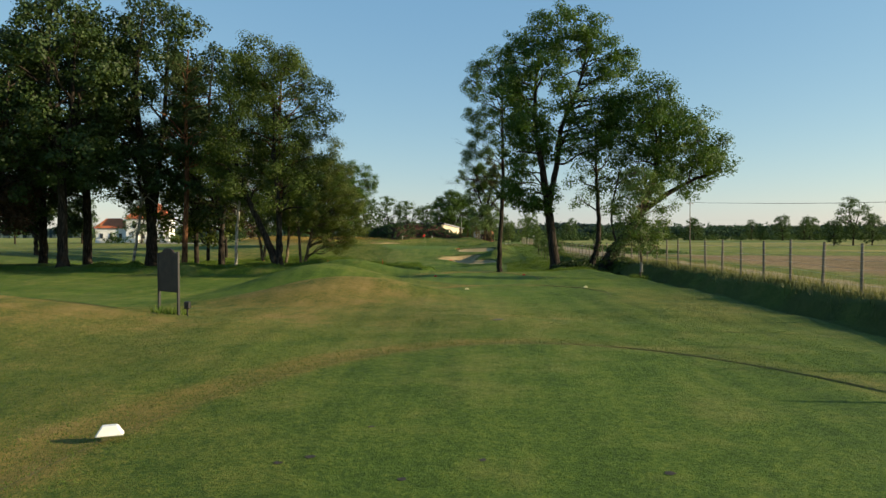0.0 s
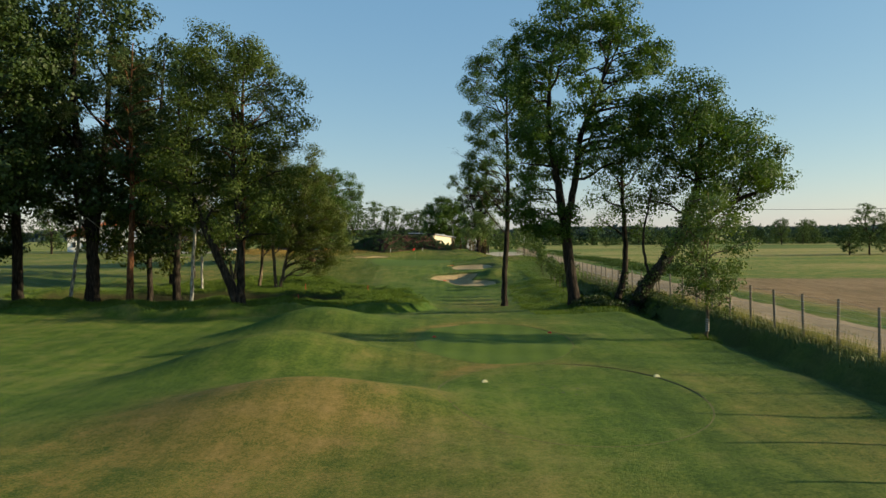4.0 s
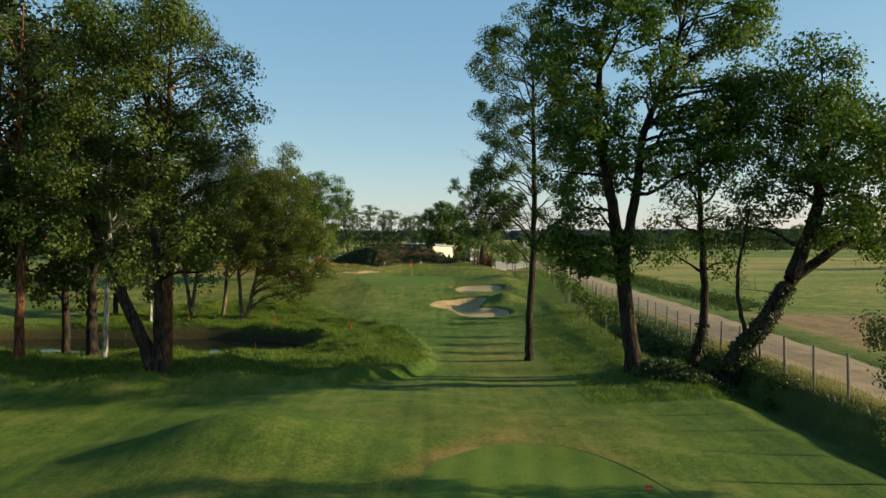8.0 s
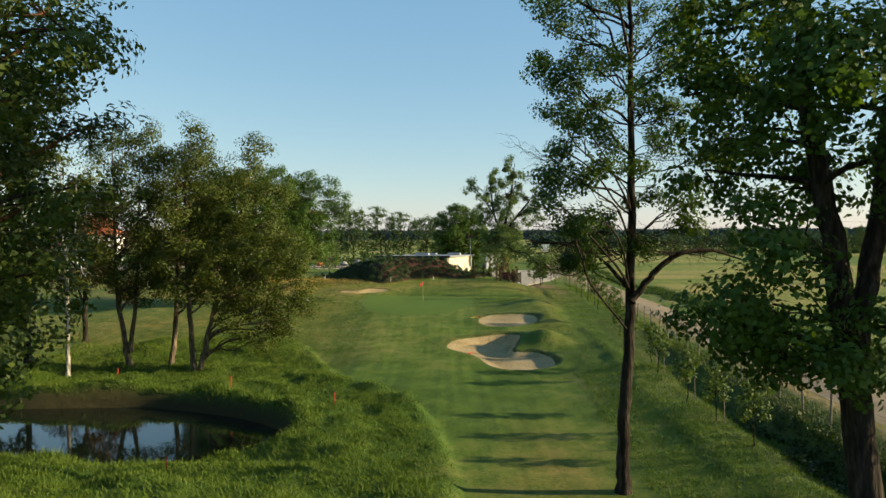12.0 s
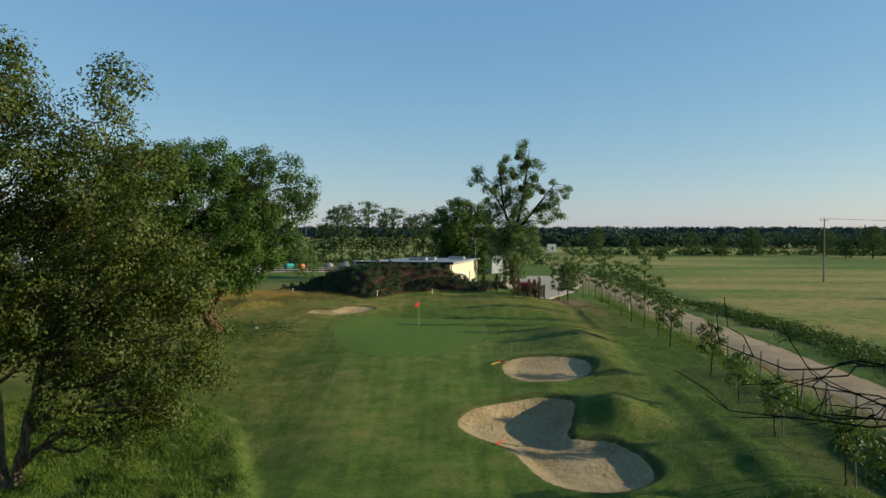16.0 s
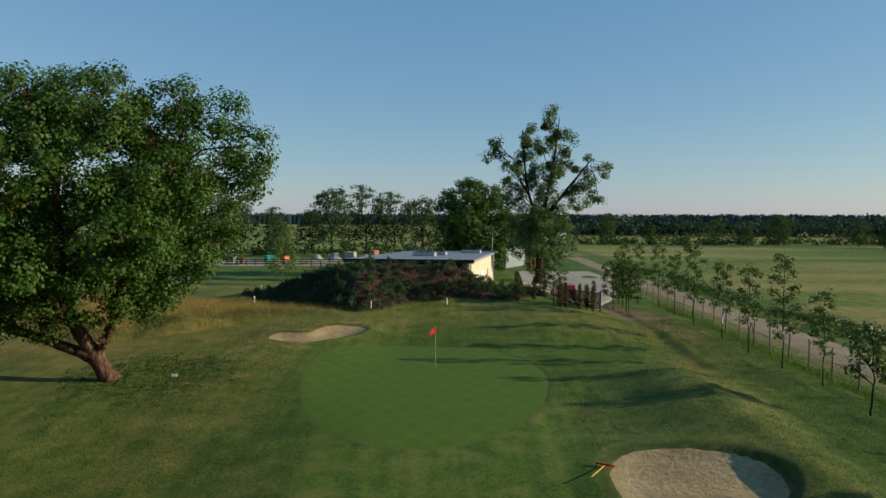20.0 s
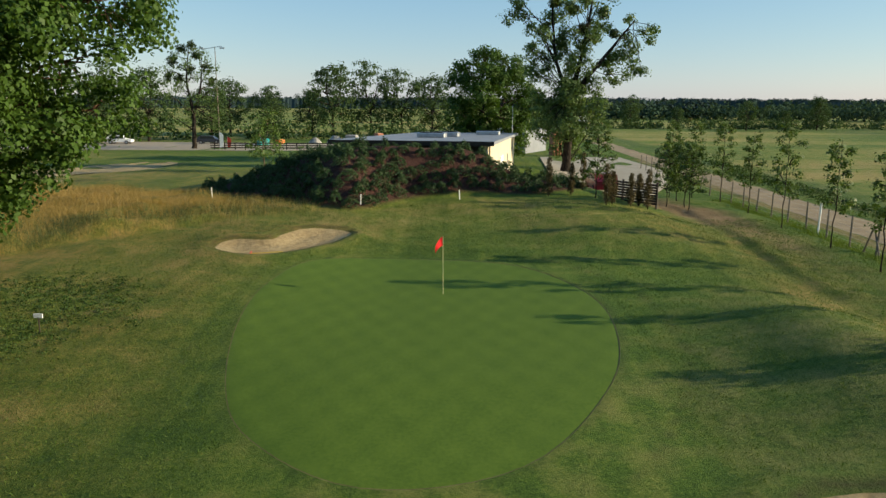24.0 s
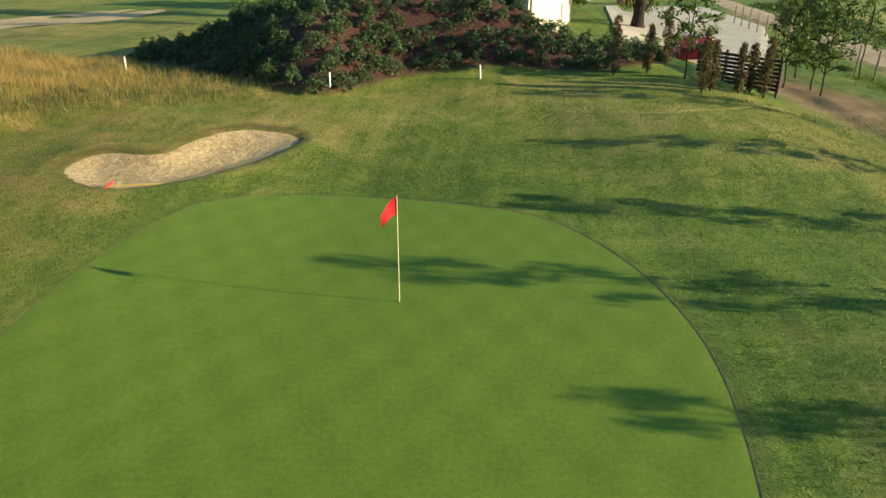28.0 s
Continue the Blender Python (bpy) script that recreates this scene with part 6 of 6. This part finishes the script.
# dark slatted screen by the cypresses
scr = empty("slatted_screen", 7.7, 139.7, ground_at(7.7, 139.7), -51, label="dark slatted timber screen by the cypresses", category="fence")
for x in (-1.9, -0.6, 0.6, 1.9):
    part("post", box(0.09, 0.09, 1.6, (x, 0, -0.2)), DARK_WOOD, scr)
for i in range(8):
    part("slat", box(4.0, 0.03, 0.12, (0, -0.06, 0.05 + i * 0.16)), DARK_WOOD, scr)


# ---- grasses ----
def blades(name, pts, h, w, mat, label, lean=0.35, seed=0):
    rng = np.random.default_rng(seed)
    n = len(pts)
    z = turf_z(pts[:, 0], pts[:, 1])
    b = np.column_stack([pts, z - 0.02])
    a = rng.uniform(0, 2 * np.pi, n)
    hh = rng.uniform(h[0], h[1], n)
    side = np.stack([np.cos(a), np.sin(a), np.zeros(n)], 1) * w
    tip = b + np.stack([rng.normal(0, lean, n) * hh, rng.normal(0, lean, n) * hh, hh], 1)
    v = np.stack([b - side, b + side, tip], 1).reshape(-1, 3)
    i = np.arange(n) * 3
    f = np.stack([i, i + 1, i + 2], 1)
    return tagged(new(name, mesh_from(name, v, f, mat)), label, "grass", kind="stuff")


def scatter(n, box4, keep, seed):
    rng = np.random.default_rng(seed)
    p = np.column_stack([rng.uniform(box4[0], box4[1], n), rng.uniform(box4[2], box4[3], n)])
    return p[keep(p[:, 0], p[:, 1], rng)]


blades("fescue_grass", scatter(170000, (-40, -9, 123, 152), lambda x, y, r: r.uniform(0, 1, len(x)) < step(0.8, -4.5, distance(FESCUE, x, y)) * (0.35 + 0.9 * lumps(x, y, 3.5, 5)), 301), (0.16, 0.48), 0.009, GRASS_DRY, "straw-brown seeding fescue grass on the bank", seed=1)
blades("seeding_grass", scatter(90000, (-26, -9, 122, 142), lambda x, y, r: r.uniform(0, 1, len(x)) < 0.75 * step(0.5, -0.3, distance(FESCUE, x, y)) * step(-3.2, -1.2, distance(FESCUE, x, y)) * (0.2 + lumps(x, y, 1.6, 6)), 307), (0.18, 0.45), 0.006, GRASS_FENCE, "pale green seeding grass at the edge of the bank", lean=0.2, seed=6)
blades("stubble_grass", scatter(330000, (-19, 17, 84, 137), lambda x, y, r: (distance(GREEN_LINE, x, y) > 0.4) & ((x > 1.8) | (x < -8) | (y > 125)) & (distance(SAND_BACK, x, y) > 0.4) & (distance(SHRUB_BED, x, y) > 0.1) & (distance(SAND_NEAR, x, y) > 0.5) & (distance(SAND_MID, x, y) > 0.5) & (x < fence_x(y)) & (r.uniform(0, 1, len(x)) < np.where(x - fence_x(y) > -5.4, 1.0, 0.5)), 308), (0.03, 0.10), 0.014, GRASS_SHORT, "coarse mown grass tufts round the green", lean=0.6, seed=7)
blades("verge_grass", scatter(130000, (11.5, 18.5, -4, 150), lambda x, y, r: (np.abs(x - fence_x(y) + 0.1) < np.abs(r.normal(0, 0.4, len(x))) + 0.35) & (y < 92 + 8 * r.normal(0, 1, len(x))), 302), (0.10, 0.32), 0.016, GRASS_FENCE, "uncut verge grass along the fence", seed=2)
blades("seed_head_grass", scatter(60000, (11.5, 16, 2, 62), lambda x, y, r: (np.abs(x - fence_x(y) - 0.15) < np.abs(r.normal(0, 0.35, len(x)))) & (lumps(x, y, 1.4, 22) > 0.3), 311), (0.3, 0.72), 0.007, GRASS_SEED, "tall pale seeding grass at the fence posts", lean=0.16, seed=10)
blades("fence_line_grass", scatter(60000, (14, 18.5, 85, 150), lambda x, y, r: np.abs(x - fence_x(y) + 0.1) < np.abs(r.normal(0, 0.5, len(x))) + 0.2, 309), (0.08, 0.28), 0.016, GRASS_LONG, "short green grass along the fence line", seed=8)
blades("bank_grass", scatter(60000, (-40, -6, 66, 86), lambda x, y, r: np.abs(distance(POND_LINE, x, y) - 1.55) < np.abs(r.normal(0, 0.4, len(x))) + 0.1, 303), (0.15, 0.42), 0.02, GRASS_LONG, "long green grass on the pond bank", seed=3)
blades("rough_grass", scatter(300000, (-30, 0, 53, 100), lambda x, y, r: (r.uniform(0, 1, len(x)) < step(0.1, -1.8, distance(LONG_ROUGH, x, y)) * (0.35 + lumps(x, y, 1.3, 1))) & (distance(POND_LINE, x, y) > 0.8), 304), (0.08, 0.26), 0.020, GRASS_LONG, "long uncut rough grass beside the fairway", lean=0.6, seed=4)


# ---- distance on the right and behind ----
def pole(x, y, h, arm, words):
    p = empty("utility_pole", x, y, PLAIN_Z, label=words, category="pole")
    part("shaft", rod((0, 0, -0.2), (0, 0, h), 0.14, 0.09, 10), WEATHERED, p)
    part("crossarm", box(2.6, 0.12, 0.12, (0, 0, h - 0.25), turn=(0, 0, arm)), WEATHERED, p)
    for d in (-1.15, 0, 1.15):
        c, s = math.cos(radians(arm)), math.sin(radians(arm))
        part("insulator", rod((d * c, d * s, h - 0.13), (d * c, d * s, h + 0.12), 0.05), STAKE_WHITE, p)
    return p


pole(60.2, 180, 10.3, 35, "wooden power line pole with a crossarm in the field")
pole(128, 128, 10.3, 35, "wooden power line pole with a crossarm in the field")
c, s = math.cos(radians(35)), math.sin(radians(35))
for d in (-1.15, 0, 1.15):
    a, b = np.array([60.2 + d * c, 180 + d * s, PLAIN_Z + 10.4]), np.array([128 + d * c, 128 + d * s, PLAIN_Z + 10.4])
    t = np.linspace(0, 1, 16)[:, None]
    path = a + (b - a) * t
    path[:, 2] -= 1.2 * 4 * (t * (1 - t))[:, 0]
    tagged(new("power_cable", mesh_from("power_cable", *tube(path, np.full(16, 0.02), 3), BLACK_PAINT)), "thin black power line between two poles", "cable")
brd = empty("field_board", 35.6, 313, PLAIN_Z, label="large white board on two posts far off in the field", category="sign")
for x in (-1.3, 1.3):
    part("post", box(0.16, 0.16, 4.2, (x, 0, -0.2)), METAL_GREY, brd)
part("panel", box(3.0, 0.12, 2.6, (0, -0.15, 1.5)), STAKE_WHITE, brd, "blank white panel")


def car(x, y, turn, paint, words, tall=1.0):
    c = empty("parked_car", x, y, ground_at(x, y), turn, label=words, category="car", group="parked vehicles")
    body = [(-2.1, 0.35), (2.1, 0.35), (2.15, 0.75), (1.3, 0.9), (0.7, 1.4 * tall), (-1.5, 1.45 * tall), (-2.1, 0.95)]
    part("body", prism(body, -0.85, 0.85), paint, c)
    part("side_window", prism([(-1.45, 0.95), (1.05, 0.95), (0.62, 1.33 * tall), (-1.35, 1.36 * tall)], -0.87, 0.87), DARK_GLASS, c)
    for wx in (-1.3, 1.35):
        for wy in (-0.8, 0.8):
            w = part("wheel", rod((wx, wy - 0.1, 0.32), (wx, wy + 0.1, 0.32), 0.32, sides=16), RUBBER, c)
            part("rim", rod((wx, wy - 0.11, 0.32), (wx, wy + 0.11, 0.32), 0.18, sides=12), METAL_GREY, w)
    return c


car(8.2, 151.0, 90, CAR_RED, "dark red parked car behind the screen")
car(-61, 222, 5, CAR_WHITE, "white car in the car park")
car(-46, 224, 5, CAR_DARK, "dark car in the car park")


def slab(name, pts, mat, words, category, lift=0.03):
    me = bpy.data.meshes.new(name)
    bm = bmesh.new()
    top = [bm.verts.new((x, y, ground_at(x, y) + lift)) for x, y in pts]
    low = [bm.verts.new((x, y, ground_at(x, y) - 0.3)) for x, y in pts]
    bm.faces.new(top)
    for i in range(len(pts)):
        bm.faces.new((top[i], low[i], low[(i + 1) % len(pts)], top[(i + 1) % len(pts)]))
    bm.to_mesh(me)
    bm.free()
    me.materials.append(mat)
    return tagged(new(name, me), words, category, kind="structure")


slab("pavement", [(4.2, 147), (10.5, 147.5), (16, 160), (20, 175), (20, 196), (9, 196), (7, 174)], CONCRETE, "pale concrete yard beside the building", "pavement", 0.07)
slab("car_park", [(-90, 206), (-30, 206), (-12, 214), (-12, 228), (-90, 228)], ASPHALT, "sandy asphalt car park beyond the course", "car park", 0.06)
lp = empty("floodlight_mast", -41.5, 215.5, PLAIN_Z, label="tall grey lighting mast by the car park", category="lamp")
part("mast", rod((0, 0, -0.2), (0, 0, 16), 0.10, 0.05), WEATHERED, lp)
part("arm", rod((-2.2, 0, 15.6), (1.2, 0, 16.1), 0.05), METAL_GREY, lp)
for x in (-2.2, 1.2):
    part("lamp_head", box(0.7, 0.35, 0.2, (x, 0, 15.7)), METAL_GREY, lp)
for x, y, h, mat, words in ((-38.9, 207.2, 2.7, STAKE_WHITE, "white feather banner by the car park"), (-38.1, 208.4, 2.0, STAKE_RED, "red feather banner by the car park")):
    b = empty("feather_banner", x, y, ground_at(x, y), label=words, category="banner")
    part("pole", rod((0, 0, -0.1), (0, 0, h), 0.025), METAL_GREY, b)
    part("cloth", prism([(0.03, 0.35), (0.55, 0.5), (0.6, h - 0.5), (0.35, h - 0.12), (0.03, h)], -0.012, 0.012), mat, b)
low = empty("rail_fence", -24, 208, PLAIN_Z, label="dark low rail fence along the car park", category="fence")
for i in range(24):
    part("post", box(0.12, 0.12, 1.25, (-16 + i * 1.6, 0, -0.1)), DARK_WOOD, low)
for z in (0.25, 0.6, 0.95):
    part("rail", box(38, 0.06, 0.16, (2.4, -0.09, z)), DARK_WOOD, low)
for x, y, w, d, h, mat, words in ((-36, 222, 1.8, 1.6, 1.2, TEAL, "teal metal site container"), (-33.5, 224, 1.4, 1.1, 0.9, ORANGE, "orange machine body by the fence"), (-16, 224, 1.3, 1.3, 2.1, BRICK, "stack of red bricks"), (-21, 226, 2.0, 2.0, 1.7, CANVAS, "grey silo drum behind the fence"),
                               (11.5, 199, 1.4, 1.4, 3.4, BRICK, "tall brick pillar by the yard"), (7.0, 208, 9, 6, 3.6, ROOF_FELT, "grey corrugated outbuilding behind the yard")):
    o = part("site_container", box(w, d, h, (0, 0, 0), 0.12), mat, None)
    o.matrix_basis = pose(x, y, ground_at(x, y) - 0.05, 0, 0, x * 9)
    tagged(o, words, "container")
for x, y, r in ((-24, 226, 1.9), (-18, 227, 1.5), (-28, 228, 1.3)):
    rng = np.random.default_rng(int(-x))
    bm = bmesh.new()
    bmesh.ops.create_cone(bm, cap_ends=True, segments=20, radius1=r, radius2=r * 0.25, depth=r * 0.75, matrix=Matrix.Translation((0, 0, r * 0.37)))
    bmesh.ops.subdivide_edges(bm, edges=list(bm.edges), cuts=2, use_grid_fill=True)
    for v in bm.verts:
        v.co += Vector(rng.normal(0, 0.03 * r, 3)) * (v.co.z > 0.05)
    o = part("gravel_mound", bm, CANVAS, None, smooth=True)
    o.matrix_basis = pose(x, y, ground_at(x, y))
    tagged(o, "grey heap of gravel beyond the fence", "heap")


# ---- small things on the turf ----
for x, y, r in ((1.95, 18.4, 0.15), (-0.8, 6.4, 0.06), (-1.1, 6.2, 0.05), (1.0, 6.3, 0.05), (2.8, 5.9, 0.06), (0.2, 5.7, 0.05), (-0.3, 7.6, 0.04), (3.6, 29.4, 0.06), (3.2, 29.1, 0.05), (3.9, 29.0, 0.05), (3.0, 29.6, 0.045), (3.4, 28.5, 0.05), (4.2, 29.6, 0.045), (3.7, 28.2, 0.05), (2.7, 29.3, 0.04), (4.0, 28.5, 0.04)):
    rng = np.random.default_rng(int(100 * r + x * 10 + 50))
    bm = bmesh.new()
    bmesh.ops.create_circle(bm, cap_ends=True, radius=r, segments=14)
    for v in bm.verts:
        v.co.xy *= rng.uniform(0.65, 1.2)
    mat = BLACK_PAINT if r > 0.1 else DARK_WOOD
    o = part("drain_cover" if r > 0.1 else "divot", bm, mat, None)
    z = float(land(np.array([x]), np.array([y]))[0])
    o.matrix_basis = pose(x, y, z + (0.012 if r > 0.1 else 0.026), 0, 0, 40 * x)
    tagged(o, "dark round ground cover sunk in the turf" if r > 0.1 else "small dark divot scar in the tee", "drain cover" if r > 0.1 else "divot", "" if r > 0.1 else "divots")


def field_weeds():
    """Dark leafy weeds in the uncut strip beyond the track."""
    rng = np.random.default_rng(341)
    y = rng.uniform(78, 200, 9000)
    x = road_x(y) + rng.normal(5.9, 1.3, 9000) - 0.012 * (y - 110)
    thick = lumps(x, y / 5, 3.0, 11) * (0.4 + lumps(x, y / 3, 1.3, 12))
    keep = thick > 0.36
    x, y, thick = x[keep], y[keep], thick[keep]
    c = np.column_stack([x, y, turf_z(x, y) + rng.uniform(0.02, 0.38, len(x)) * thick])
    v, f = leaves(c, 0.24, rng, 0.16, 6, 0.8, 0.35, -0.5)
    return tagged(new("field_weeds", mesh_from("field_weeds", v, f, WEED_LEAF)), "dark green tall weeds in the strip beyond the track", "weeds", kind="stuff")


field_weeds()


def undergrowth():
    """Dark ivy and brambles at the feet of the trees by the fence and down the bank."""
    rng = np.random.default_rng(342)
    x = np.concatenate([rng.normal(11.4, 1.5, 900), rng.uniform(9.5, 14.5, 2400)])
    y = np.concatenate([rng.normal(55.8, 1.3, 900), rng.uniform(50, 74, 2400)])
    off = x - fence_x(y)
    near = np.hypot(x - 11.6, y - 55.6) < 2.9
    keep = near | ((off > -2.6) & (off < -0.6) & (lumps(x, y, 1.6, 14) > 0.35))
    x, y = x[keep], y[keep]
    c = np.column_stack([x, y, turf_z(x, y) + rng.uniform(0.02, 0.4, len(x)) * lumps(x, y, 1.1, 15)])
    v, f = leaves(c, 0.13, rng, 0.14, 12, 0.6, 0.6)
    return tagged(new("undergrowth", mesh_from("undergrowth", v, f, MAPLE_LEAF)), "dark ivy and brambles under the trees by the fence", "undergrowth", kind="stuff")


undergrowth()
blades("coarse_grass", scatter(70000, (5.6, 16, 50, 86), lambda x, y, r: (x - fence_x(y) > -7.5 - 1.2 * lumps(x, y, 2.0, 16)) & (x - fence_x(y) < -0.7) & (r.uniform(0, 1, len(x)) < 0.25 + lumps(x, y, 0.8, 17)), 310), (0.05, 0.19), 0.017, GRASS_LONG, "coarse uncut grass between the fairway and the fence", lean=0.55, seed=9)
for x, y, r, n in ((-7.3, 19.2, 0.55, 420), (11.0, 38.4, 0.7, 700), (-12.9, 55.8, 0.9, 600), (9.1, 57.2, 0.8, 400), (12.1, 54.7, 1.2, 900)):
    blades("base_grass", scatter(n * 2, (x - r, x + r, y - r, y + r), lambda px, py, q: np.hypot(px - x, py - y) < r * q.uniform(0.2, 1.0, len(px)), int(y)), (0.08, 0.32), 0.012, GRASS_LONG, "uncut tuft of grass round the base", seed=int(y))


def hose():
    pts = [(-0.7, 132.8), (-0.2, 133.3), (0.6, 133.1), (2.0, 132.7), (3.9, 132.9), (5.1, 133.7), (7.0, 135.0), (8.6, 136.4)]
    t = np.linspace(0, len(pts) - 1, 60)
    p = np.array(pts)
    x, y = np.interp(t, np.arange(len(pts)), p[:, 0]), np.interp(t, np.arange(len(pts)), p[:, 1])
    path = np.column_stack([x, y + 0.08 * np.sin(3 * t), turf_z(x, y) + 0.03])
    return tagged(new("garden_hose", mesh_from("garden_hose", *tube(path, np.full(60, 0.006), 6), HOSE, True)), "thin yellow garden hose lying on the grass", "hose")


hose()
rng = np.random.default_rng(330)
p = np.column_stack([rng.uniform(-22, -12.8, 3200), rng.uniform(112, 122.5, 3200)])
p = p[(((p[:, 0] + 17.2) / 4.2) ** 2 + ((p[:, 1] - 117.2) / 4.5) ** 2) < rng.uniform(0.3, 1.1, 3200) * (0.5 + lumps(p[:, 0], p[:, 1], 1.4, 9))]
c = np.column_stack([p, turf_z(p[:, 0], p[:, 1]) + 0.02])
v, f = leaves(c, 0.065, rng, 0.10, 6, 0.2, 0.8)
tagged(new("ground_cover", mesh_from("ground_cover", v, f, WEED_LEAF)), "low dark leafy ground cover under the old oak", "plants", kind="stuff")
near = scatter(150000, (-9, 9, 2.2, 22), lambda x, y, r: r.uniform(0, 1, len(x)) < np.clip(1.5 - y / 13.0, 0.12, 1), 305)
near = near[distance(TEE_BACK, near[:, 0], near[:, 1]) > -9]
z_lift = np.where(distance(TEE_BACK, near[:, 0], near[:, 1]) < 0, 0.075, 0.0)


def short_turf(pts, lift):
    rng = np.random.default_rng(306)
    n = len(pts)
    b = np.column_stack([pts, turf_z(pts[:, 0], pts[:, 1]) + lift + 0.004])
    a, h = rng.uniform(0, 2 * np.pi, n), rng.uniform(0.012, 0.034, n)
    side = np.stack([np.cos(a), np.sin(a), np.zeros(n)], 1) * 0.0045
    tip = b + np.stack([rng.normal(0, 0.5, n) * h, rng.normal(0, 0.5, n) * h, h], 1)
    v = np.stack([b - side, b + side, tip], 1).reshape(-1, 3)
    i = np.arange(n) * 3
    return tagged(new("short_grass", mesh_from("short_grass", v, np.stack([i, i + 1, i + 2], 1), GRASS_SHORT)), "short mown grass blades on the back tee", "grass", kind="stuff")


short_turf(near, z_lift)
